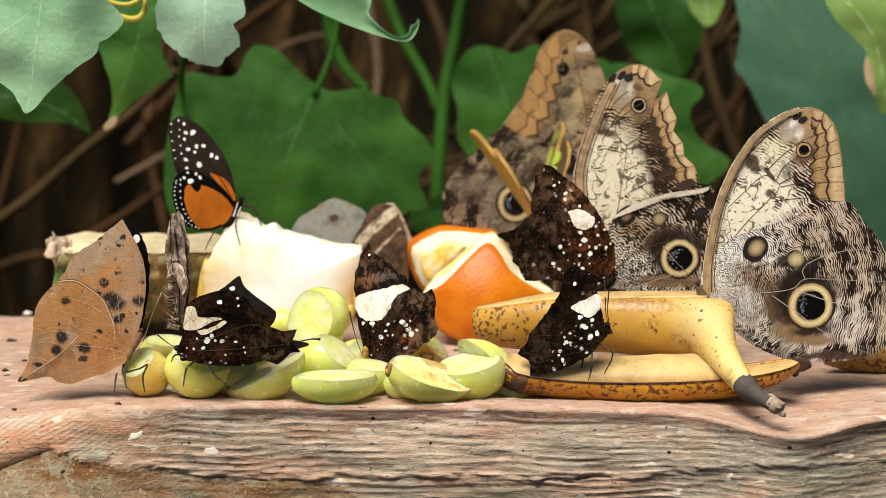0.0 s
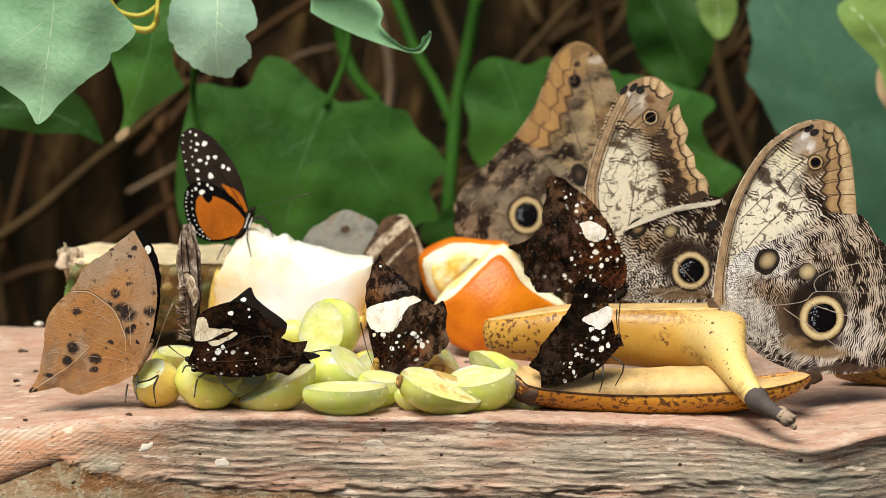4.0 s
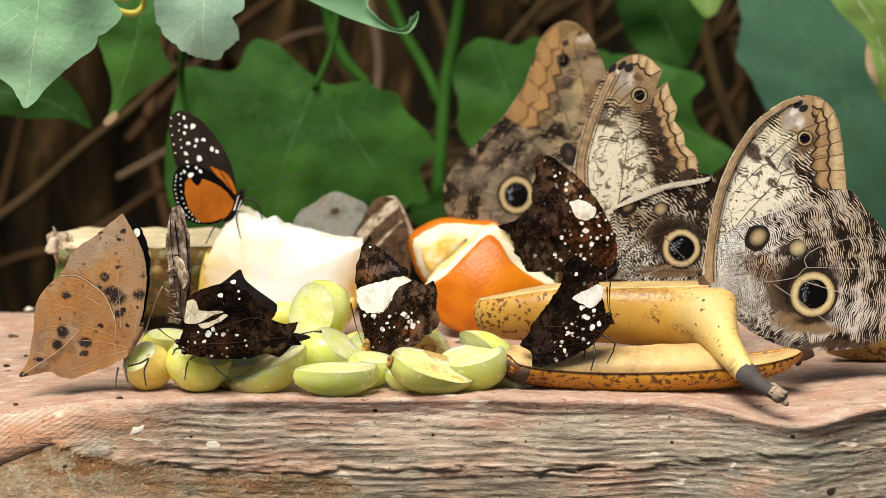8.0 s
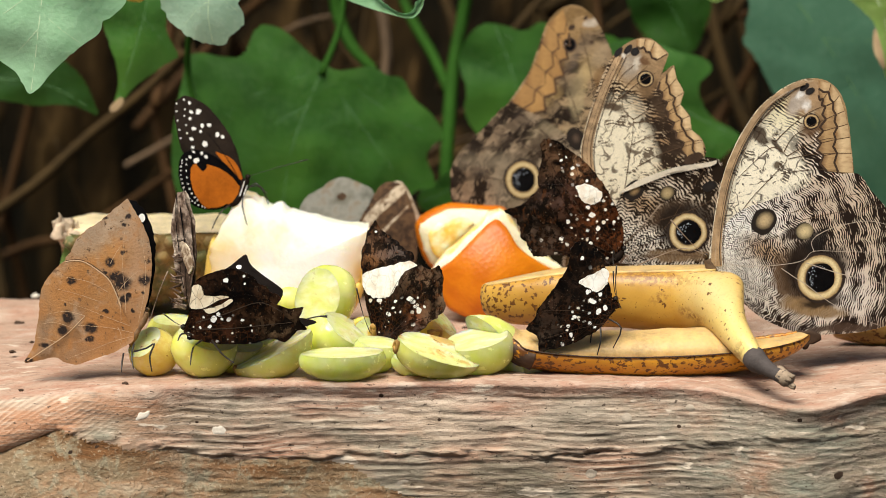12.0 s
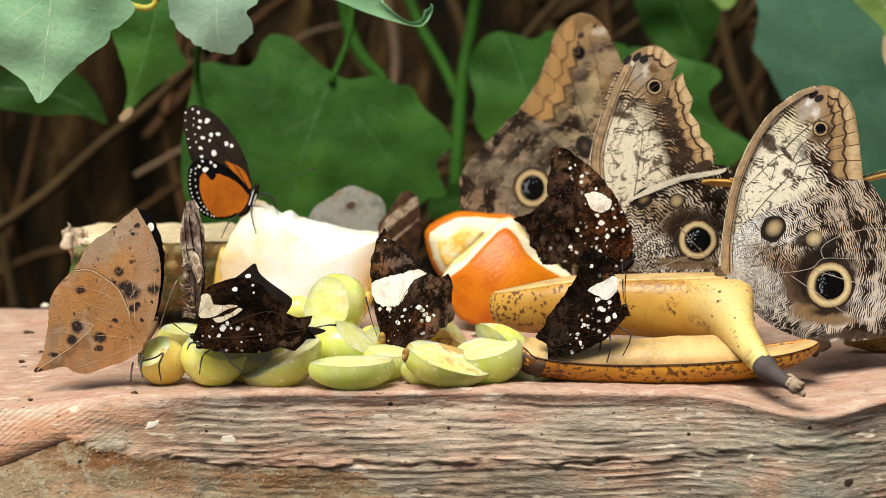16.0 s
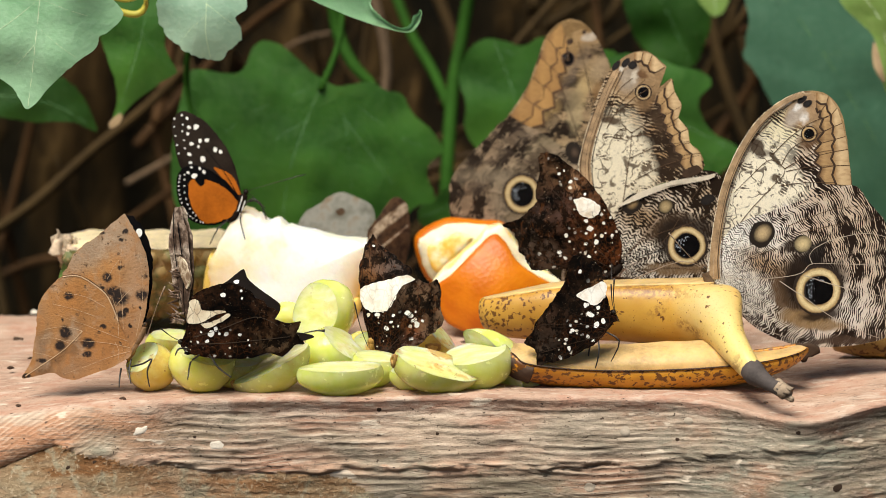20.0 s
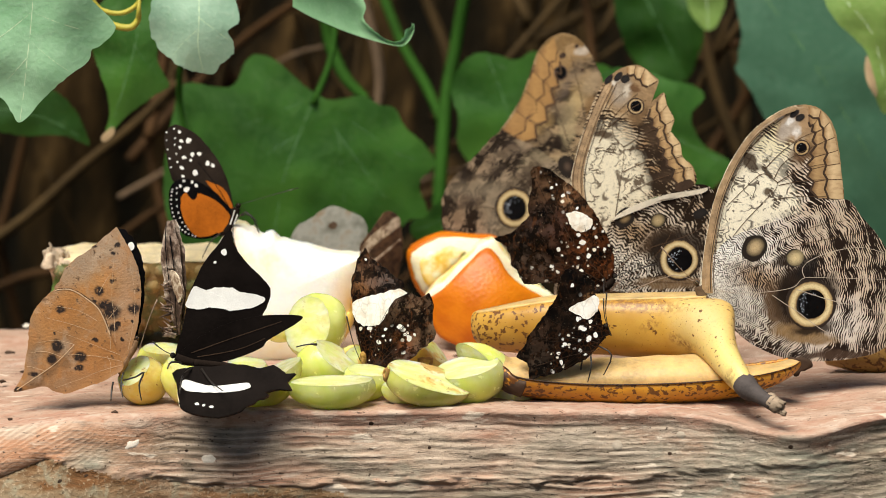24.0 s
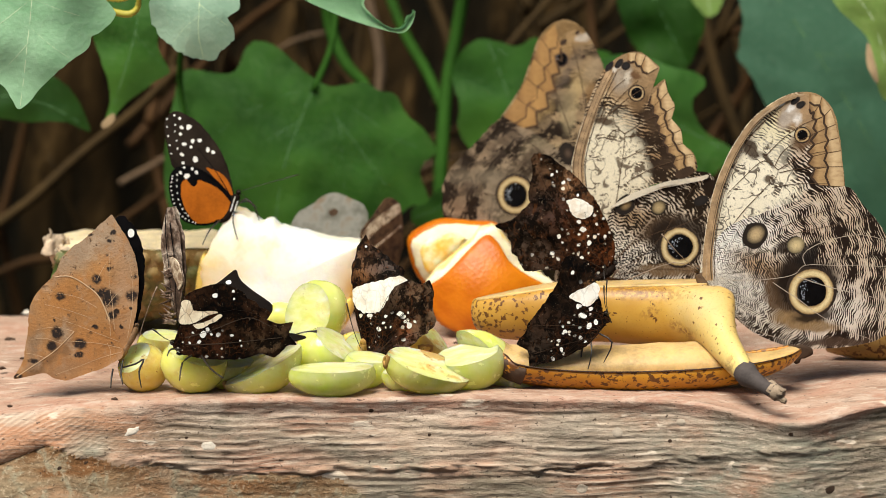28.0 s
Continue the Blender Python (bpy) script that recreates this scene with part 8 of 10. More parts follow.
# the one on the banana
leafwing((0.0594, -0.0880, 0.0203), "dark butterfly with a cream band, wings closed, on the banana",
         [(-0.4, 9.3), (-1.8, 14.3), (-2.4, 19.3), (-2.8, 22.1), (-5.2, 24.3), (-8.0, 26.1), (-11.1, 26.7), (-13.7, 25.7), (-14.7, 21.9), (-15.5, 17.8), (-17.0, 14.8), (-18.6, 12.4), (-14.3, 6.4), (-6.3, 3.4)],
         [(1.2, 2.7), (0.4, 6.3), (-0.8, 10.3), (-2.0, 12.7), (-5.4, 10.0), (-10.3, 12.0), (-14.7, 13.6), (-18.6, 12.4), (-22.2, 8.0), (-25.7, 2.6), (-27.7, -0.8), (-29.7, -3.6), (-27.3, -4.8), (-25.7, -6.4), (-25.3, -9.6), (-24.7, -11.8), (-22.1, -10.8), (-19.4, -10.4), (-15.0, -9.2), (-11.5, -7.2), (-7.5, -5.2), (-3.6, -2.8), (-1.6, 0.3), (0.8, 3.1), (2.9, 4.3), (1.6, 6.3)],
         (-8.8, 17.3), (-12.3, 1.4),
         [([(-11.5, 13.0), (-8.3, 15.0), (-5.2, 16.7), (-2.6, 17.9), (-0.8, 15.1), (-2.8, 11.5), (-5.4, 9.4), (-8.3, 11.0)], 0.8)],
         [(-10.3, 21.3, 0.8), (-12.9, 1.0, 0.8), (-14.2, -5.4, 0.8), (-8.5, 9.6, 0.8), (-6.7, 6.4, 1.3), (-4.6, 2.8, 1.1), (-2.2, 4.1, 1.0), (-4.0, 8.7, 0.8), (-5.9, -2.6, 0.6)],
         [(0.8, 5.9), (-0.4, 3.5), (-2.4, 0.7), (-5.1, -2.0)], [[(-1.6, 0, 0.3), (3.2, -4, -2.5), (0.4, -3, -9.7)], [(-4.0, 0, -2.0), (-3.9, -4, -6.5), (-5.1, -3, -12.1)], [(-6.3, 1, -3.2), (-7.1, 4, -7.6), (-7.1, 4, -11.3)]],
         [[(2.9, -1.0, 3.9), (1.2, -3.0, 11.4), (1.4, -4.0, 19.5)], [(3.4, 1.0, 3.6), (1.1, 3.0, 9.5), (0.7, 4.0, 16.4)]], [[(-0.0, 1.0), (-8.9, 3.0), (-22.7, 3.0)], [(-1.0, -1.0), (-10.8, -3.0), (-23.7, -7.0)]], bend=Bend(1.2, -10, 0, 22, 1.5, 6), seed=3,
         scales=leafwing_material("brown_leafwing_scales", ((-10.3, 20.3, 7, (1.0, 1.2), 0, (0.030, 0.015, 0.008)), (-25.1, -5.6, 8, (1.0, 1.0), 0, (0.05, 0.035, 0.025)), (-18.2, 6.4, 8, (1.4, 0.7), 30, (0.030, 0.016, 0.010)), (-3.4, 18.3, 4, (0.7, 1.3), 0, (0.12, 0.06, 0.025))), ((-2.8, 4.7, 8, (0.7, 1.5), 10), (-14.2, -2.6, 4.5, (0.7, 1.8), -20), (-4.7, -1.6, 4, (1.0, 1.0), 0))))

# the one seen edge-on
def mottled_material(name, colour, deep):
    m = Mat(name, 0.8, 0.15)
    c = m.mix(m.ramp(m.noise(3.2, 4, 0.65, m.jitter(5, 4)), (0.42, 0.0), (0.60, 1.0)), colour, deep)
    m.colour(c).bump(m.noise(1.2, 3), 0.3, 0.4)
    return m.m


def bark_material():
    m = Mat("bark_like_scales", 0.7, 0.2)
    streak = m.noise(2.6, 4, 0.65, m.scaled(0.14, 1, 0.22, m.jitter(6, 3)))
    c = m.ramp(streak, (0.36, (0.022, 0.013, 0.009)), (0.46, (0.10, 0.062, 0.042)), (0.53, (0.27, 0.20, 0.155)), (0.60, (0.42, 0.34, 0.27)), (0.66, (0.72, 0.63, 0.50)))
    c = m.mix(m.ramp(m.noise(0.8, 3, 0.6, m.scaled(0.2, 1, 0.5)), (0.48, 0.0), (0.60, 0.6)), c, (0.035, 0.022, 0.016))
    m.colour(c).bump(streak, 0.8, 1.2)
    return m.m


def edge_on_leafwing():
    t = thing("leafwing_butterfly", (-0.0884, -0.062, 0.019), "dark bark-like butterfly, wings closed, seen nearly edge-on", "butterfly", "dark leafwing butterflies", (0, 0, -60))
    bend = Bend(0.6, 0, 15, 22, 2.0, 9)
    fore = [(-6.2, 2.6), (-10.2, 8.3), (-13.2, 14.5), (-15.4, 20.6), (-17.0, 26.7), (-16.0, 32.8), (-15.0, 37.8), (-14.2, 41.3), (-10.8, 42.1), (-7.6, 40.8), (-4.6, 36.4), (-2.2, 32.3), (-0.4, 26.6), (1.0, 21.6), (0.4, 14.4), (-2.2, 6.3)]
    hind = [(-4.6, 1.8), (-8.2, 5.9), (-11.2, 11.4), (-14.0, 15.5), (-14.6, 20.2), (-12.2, 23.0), (-6.6, 24.6), (-0.0, 23.8), (3.0, 19.7), (4.2, 16.5), (2.4, 11.8), (-0.2, 6.7), (-2.2, 3.0)]
    scales = bark_material()
    part("forewing", sheet(fore, None, 0.3, bend, -1.6, 5, 4, 0.8, 7), scales, t)
    f = part("forewing", sheet(fore, None, 0.3, bend, 0.0, 6, 4, 0.8, 5), scales, t, "grey bark-like forewing")
    h = part("hindwing", sheet(hind, None, 0.3, bend, 0.7, 6, 4, 0.6, 6), scales, t, "ragged bark-like hindwing")
    part("pale_bar", sheet([(-6.6, 24.2), (-2.4, 24.6), (1.0, 22.6), (3.8, 16.9), (1.2, 14.0), (-1.0, 16.5), (-4.2, 18.5)], None, 0.5, bend, 1.3, 4, 4, 0.3, 3), MOTTLED, h, "cream streaked bar")
    for ln in ([(-12.6, 40.9), (-10.4, 32.7), (-9.8, 24.6), (-9.2, 16.5), (-6.2, 7.3)], [(-7.8, 36.8), (-4.8, 28.7), (-3.0, 20.5), (-2.8, 12.4), (-4.6, 5.3)]):
        part("vein", ribbon(ln, 0.9, bend, 1.2, steps=5), SCALE_BLACK, h)
    bm = bmesh.new()
    rnd = random.Random(12)
    for i in range(26):
        v = rnd.uniform(0, 26)
        tube([(-9 + rnd.uniform(-3, 5), -0.8, v), (-12 - rnd.uniform(1, 6), -1.2, v + rnd.uniform(-2.5, 2.0))], [0.6, 0.15], 5, bm)
    tagged(part("wing_fringe", bm, scales, t, "ragged bark-like fringe"), kind="stuff")
    body(t, [(4, 1), (3, -2.5), (4, -7), (6, -10)], 1.6, FUR_DARK, 1.2)
    limbs(t, [[(3, -1, -4), (-1, -4, -8), (-2, -6, -17)], [(5, -1, -5), (6, 3, -9), (5, 5, -17)]], 0.3)


MOTTLED = mottled_material("mottled_pale_scales", (0.60, 0.50, 0.37), (0.20, 0.13, 0.08))
edge_on_leafwing()


# the one at the grapes that opens its wings
def opening_leafwing():
    t = thing("leafwing_butterfly", (-0.0868, -0.1000, 0.0180), "dark white-banded butterfly opening its wings on the grapes", "butterfly", "dark leafwing butterflies")
    bend = Bend(1.0, 15, 12, 25, 0.8, 11)
    fore = [(-2.0, 0.1), (-0.8, 5.0), (0.3, 11.0), (1.5, 16.9), (4.5, 19.2), (8.4, 20.8), (11.9, 21.6), (15.1, 21.8), (18.7, 20.6), (22.1, 19.0), (23.6, 16.8), (26.3, 15.6), (27.9, 13.6), (30.2, 12.8), (31.0, 10.5), (21.9, 7.3), (6.2, 3.0)]
    hind = [(-2.4, -0.1), (-0.2, 4.6), (1.6, 7.6), (4.7, 8.2), (9.1, 10.5), (13.4, 11.9), (19.1, 12.9), (24.7, 11.9), (29.2, 9.7), (33.7, 8.1), (36.4, 7.9), (39.0, 8.4), (38.3, 6.1), (37.7, 4.3), (39.1, 2.1), (40.3, 0.5), (37.3, 0.3), (35.5, -1.4), (32.8, -3.8), (30.0, -3.0), (27.5, -2.6), (23.8, -3.8), (20.1, -4.4), (14.0, -4.5), (8.1, -4.3), (4.2, -3.5), (0.3, -2.1)]
    far = [(u * 0.97, v * 1.0) for u, v in [(-1.6, 0.4), (1.1, 11.1), (2.5, 18.0), (4.5, 24.9), (9.1, 33.7), (14.4, 40.2), (18.3, 44.9), (19.8, 39.6), (22.1, 35.7), (25.6, 31.7), (31.0, 26.4), (32.4, 22.9), (31.4, 18.9), (27.4, 13.0), (15.7, 5.1), (5.9, 1.2)]]
    far_h = [(-1.0, 0.4), (5.9, 7.1), (15.7, 12.1), (27.5, 15.0), (40.7, 15.0), (41.5, 13.0), (31.3, 7.1), (27.0, 3.2), (15.6, -0.8), (5.9, -1.2)]
    # near pair
    f = part("forewing", sheet(fore, (13.8, 12.1), 0.25, bend, 0.0, 6, 4, 0.3, 1), LEAFWING, t, "dark forewing with a broad white band")
    h = part("hindwing", sheet(hind, (17.6, 5.1), 0.25, bend, 0.6, 6, 4, 0.35, 2), LEAFWING, t, "mottled dark hindwing with a short tail")
    b = [(1.3, 16.1), (0.1, 11.0), (-0.1, 8.2), (2.8, 7.6), (5.9, 7.6), (9.4, 9.7), (13.4, 11.9), (11.0, 12.5), (8.3, 12.3), (4.8, 12.7), (2.8, 13.3), (4.0, 15.7)]
    part("white_band", sheet(b, None, 0.2, bend, 0.3, 3, 4, 0.4, 1), CREAM_BAND, f, "white band")
    b = [(4.7, 7.8), (7.5, 8.2), (11.0, 9.7), (13.8, 11.5), (14.9, 10.9), (12.6, 8.9), (9.0, 7.0), (6.3, 6.2)]
    part("white_band", sheet(b, None, 0.2, bend, 0.85, 3, 4, 0.6, 1), CREAM_BAND, h, "cream end of the band")
    spots(f, [(12.5, 17.8, 1.0), (18.7, 19.2, 0.5), (18.9, 16.6, 0.4)], bend, 0.35)
    spots(h, [(8.2, 4.4, 1.3), (6.8, 1.8, 0.8), (9.8, 6.0, 0.9), (18.0, 4.0, 0.7), (3.5, 1.4, 0.5), (20.9, 2.0, 0.4), (21.3, 0.2, 0.4), (11.0, 4.4, 0.6), (4.7, 5.0, 0.5)], bend, 0.9)
    for ln in ([(2.0, 3.2), (11.8, 6.1), (23.5, 10.1), (31.3, 7.1)], [(2.0, 0.8), (15.6, 1.2), (35.2, 3.2)]):
        part("vein", ribbon(ln, 0.35, bend, 0.85, steps=5), WING_VEIN, h)
    # white stripe and flecks of the upper side, on the hidden face of the near pair
    up = part("upper_side", sheet([(p[0] * 0.985, p[1] * 0.985) for p in fore], (13.8, 12.1), 0.1, bend, -0.25, 4, 4, 0.3, 1), LEAFWING_TOP, f, "black upper side")
    b = [(0.8, 5.4), (2.4, 8.2), (7.3, 9.0), (14.1, 9.3), (20.0, 8.9), (24.3, 7.7), (23.9, 5.3), (19.0, 5.7), (13.1, 6.2), (7.2, 5.4), (2.7, 3.4)]
    part("white_band", sheet(b, None, 0.2, bend, -0.5, 3, 4, 0.5, 1), SCALE_WHITE, f, "broad white band of the upper side")
    spots(f, [(6.8, 14.9, 0.8), (9.1, 15.7, 0.6), (11.9, 16.4, 0.7)], bend, -0.6)
    part("upper_side", sheet([(p[0] * 0.985, p[1] * 0.985) for p in hind], (17.6, 5.1), 0.1, bend, 0.38, 5, 4, 0.5, 2), LEAFWING_TOP, h, "black upper side")
    # far pair, its upper side toward us
    ff = part("forewing", sheet(far, (14, 26), 0.25, bend, -1.6, 6, 4, 0.3, 3), LEAFWING_TOP, t, "black far forewing with a broad white band")
    b = [(2.1, 18.9), (5.3, 25.2), (9.0, 23.9), (13.9, 24.9), (17.8, 24.9), (21.7, 23.3), (26.5, 22.5), (30.4, 20.9), (29.0, 18.9), (23.6, 17.4), (17.7, 17.0), (11.9, 18.0), (6.4, 17.4)]
    b = [(u * 0.97, v * 1.0) for u, v in b]
    part("white_band", sheet(b, None, 0.2, bend, -1.35, 3, 4, 0.6, 4), SCALE_WHITE, ff, "broad white band")
    spots(ff, [(15.5, 37.0, 1.3), (12.4, 33.6, 0.6)], bend, -1.3)
    hh = part("hindwing", sheet(far_h, (19.6, 7.1), 0.25, bend, -1.1, 5, 4, 0.3, 5), LEAFWING_TOP, t, "black far hindwing")
    for ln in ([(3.9, 2.2), (17.6, 7.1), (35.3, 13.0)], [(5.9, 0.8), (19.6, 3.2), (29.4, 7.1)]):
        part("vein", ribbon(ln, 0.35, bend, -0.85, steps=5), SCALE_BROWN, hh)
    body(t, [(-1.6, 0.8), (1.0, -0.4), (4.9, -1.2), (11.7, -2.0), (19.5, -2.4)], 1.7, FUR_DARK, 1.8)
    limbs(t, [[(4.0, -1.0, -3.0), (1.5, -8.0, -4.4), (0.9, -14.0, -9.5)], [(7.5, -1.0, -3.0), (11.2, -8.0, -6.4), (15.8, -14.0, -8.7)], [(0.9, 1.0, -1.3), (-2.6, -4.0, -0.2), (-3.7, -8.0, -1.9)]], 0.34)
    limbs(t, [[(-1.9, -1.0, 1.7), (-5.1, -4.0, 3.8), (-8.8, -6.0, 7.2)]], 0.2, CHITIN, "antenna")
    limbs(t, [[(40.3, 0.0, 4.3), (44.0, -1.0, 5.3), (47.4, -1.0, 5.3)]], 0.35, CHITIN, "tail")
    return f, h, ff, hh


OPENING = opening_leafwing()


# --- dead-leaf butterfly
def dead_leaf_material(name, tint, amount, blotches=()):
    m = Mat(name, 0.75, 0.2)
    c = m.ramp(m.noise(15, 5, 0.65, m.jitter(12, 10)), (0.28, (0.36, 0.16, 0.06)), (0.40, (0.56, 0.27, 0.10)), (0.52, (0.64, 0.34, 0.14)), (0.66, (0.68, 0.47, 0.33)))
    top = m.blot(2, 42, 17, 0.7, m.jitter(12, 8), (1.1, 1.0))
    c = m.mix(m.math("MULTIPLY", top, 0.6), c, (0.45, 0.32, 0.205))
    warm = m.blot(-25, 18, 14, 0.7, m.jitter(12, 8), (1.0, 1.0))
    c = m.mix(m.math("MULTIPLY", warm, 0.55), c, (0.58, 0.27, 0.085))
    c = m.mix(amount, c, tint)
    for u, v, r, stretch, turn, k, colour in ((-14, 29, 7, (1.2, 0.8), 0, 0.7, (0.66, 0.33, 0.10)), (-20, 34, 8, (1.3, 0.7), 30, 0.7, (0.44, 0.35, 0.26)), (-9, 42, 6, (1.0, 0.8), 0, 0.6, (0.46, 0.34, 0.23)), (-3, 26, 5, (0.5, 2.2), 5, 0.6, (0.70, 0.42, 0.24)), (-35.5, 2, 7, (0.4, 2.0), 5, 0.75, (0.34, 0.22, 0.13)), (-22, 19, 8, (1.5, 0.6), 35, 0.6, (0.58, 0.25, 0.07)), (-24, -6, 7, (2.0, 0.45), 30, 0.7, (0.42, 0.26, 0.15)), (-13, 2, 8, (1.2, 0.8), 20, 0.6, (0.58, 0.24, 0.065)), (-33, -5.5, 5, (2.0, 0.35), 35, 0.8, (0.22, 0.12, 0.06)), (-26, 4, 4, (0.9, 1.3), 0, 0.6, (0.25, 0.17, 0.11))):
        c = m.mix(m.math("MULTIPLY", m.blot(u, v, r, 0.6, m.jitter(7, 6), stretch, turn), k), c, colour)
    c = m.mix(1.0, c, (0.77, 0.75, 0.73), "MULTIPLY")
    fold = m.noise(5, 4, 0.65, m.scaled(1.0, 1, 0.35, m.jitter(10, 6), 25))
    c = m.mix(m.ramp(fold, (0.52, 0.0), (0.64, 0.35)), c, (0.28, 0.13, 0.052))
    c = m.mix(m.ramp(m.noise(9, 4, 0.6), (0.54, 0.0), (0.66, 0.55)), c, (0.52, 0.38, 0.26))
    grain = m.noise(0.7, 3, 0.6)
    c = m.mix(m.ramp(grain, (0.50, 0.0), (0.68, 0.35)), c, (0.26, 0.125, 0.05))
    c = m.mix(m.ramp(m.noise(3.0, 4, 0.65), (0.62, 0.0), (0.68, 0.75)), c, (0.10, 0.065, 0.04))
    c = m.mix(m.ramp(m.noise(6.0, 3, 0.6), (0.58, 0.0), (0.72, 0.4)), c, (0.40, 0.19, 0.07))
    c = m.mix(m.ramp(m.noise(1.5, 3, 0.6), (0.66, 0.0), (0.70, 0.8)), c, (0.075, 0.045, 0.03))
    c = m.mix(m.ramp(m.noise(7, 4, 0.65, m.jitter(9, 8)), (0.50, 0.0), (0.64, 0.55)), c, (0.50, 0.215, 0.065))
    warp = m.jitter(1.6, 1.8)
    for u, v, r, sq in blotches:
        k = m.math("MULTIPLY", m.blot(u, v, r * 1.1, 0.3, warp, (1, sq)), m.ramp(m.noise(1.1, 3), (0.34, 0.45), (0.44, 1.0)))
        c = m.mix(k, c, (0.030, 0.020, 0.017))
    m.colour(c).bump(m.math("ADD", grain, m.noise(4, 3)), 0.4, 0.6)
    m.glow_through(0.1, c)
    return m.m


DEAD_LEAF = dead_leaf_material("dead_leaf_hindwing", (0.62, 0.33, 0.145), 0.30, ((-25.8, 18.8, 1.5, 0.9), (-19.4, 2.0, 2.1, 0.8), (-19.9, -1.8, 1.4, 0.7), (-27.2, 5.8, 1.7, 1.2), (-29.1, 1.2, 1.8, 0.9), (-14.0, 8.0, 1.2, 0.6), (-8.8, 11.9, 0.8, 0.7), (-15.4, 6.0, 0.7, 0.6), (-28.3, 10.4, 0.5, 1), (-41.7, -9.6, 1.9, 0.5), (-35.7, -4.0, 1.5, 0.5)))
DEAD_LEAF_TOP = dead_leaf_material("dead_leaf_forewing", (0.58, 0.385, 0.26), 0.36, ((-8.3, 17.9, 2.9, 0.85), (-10.4, 20.3, 2.2, 0.7), (-12.3, 25.1, 1.4, 1.1), (-0.4, 18.7, 2.0, 0.9), (-7.6, 12.1, 1.6, 0.8), (-6.0, 13.5, 0.9, 0.9), (-14.3, 21.5, 1.0, 0.7), (-7.2, 38.2, 0.7, 1), (-7.9, 28.7, 0.7, 1), (-5.8, 41.0, 0.9, 0.9), (-13.8, 40.6, 0.8, 0.6), (-8.3, 33.2, 0.5, 1), (-1.2, 14.3, 0.6, 1), (-4.7, 7.9, 0.6, 1), (0.7, 25.3, 0.6, 1.3)))
RIM_SHADE = plain("dark_rim_shade", (0.16, 0.085, 0.045), 0.8, 0.15, 1.5, 0.6, 0.2)
LEAF_LINE = plain("pale_leaf_line", (0.68, 0.47, 0.29), 0.7, 0.2, 2, 0.3, 0.0)


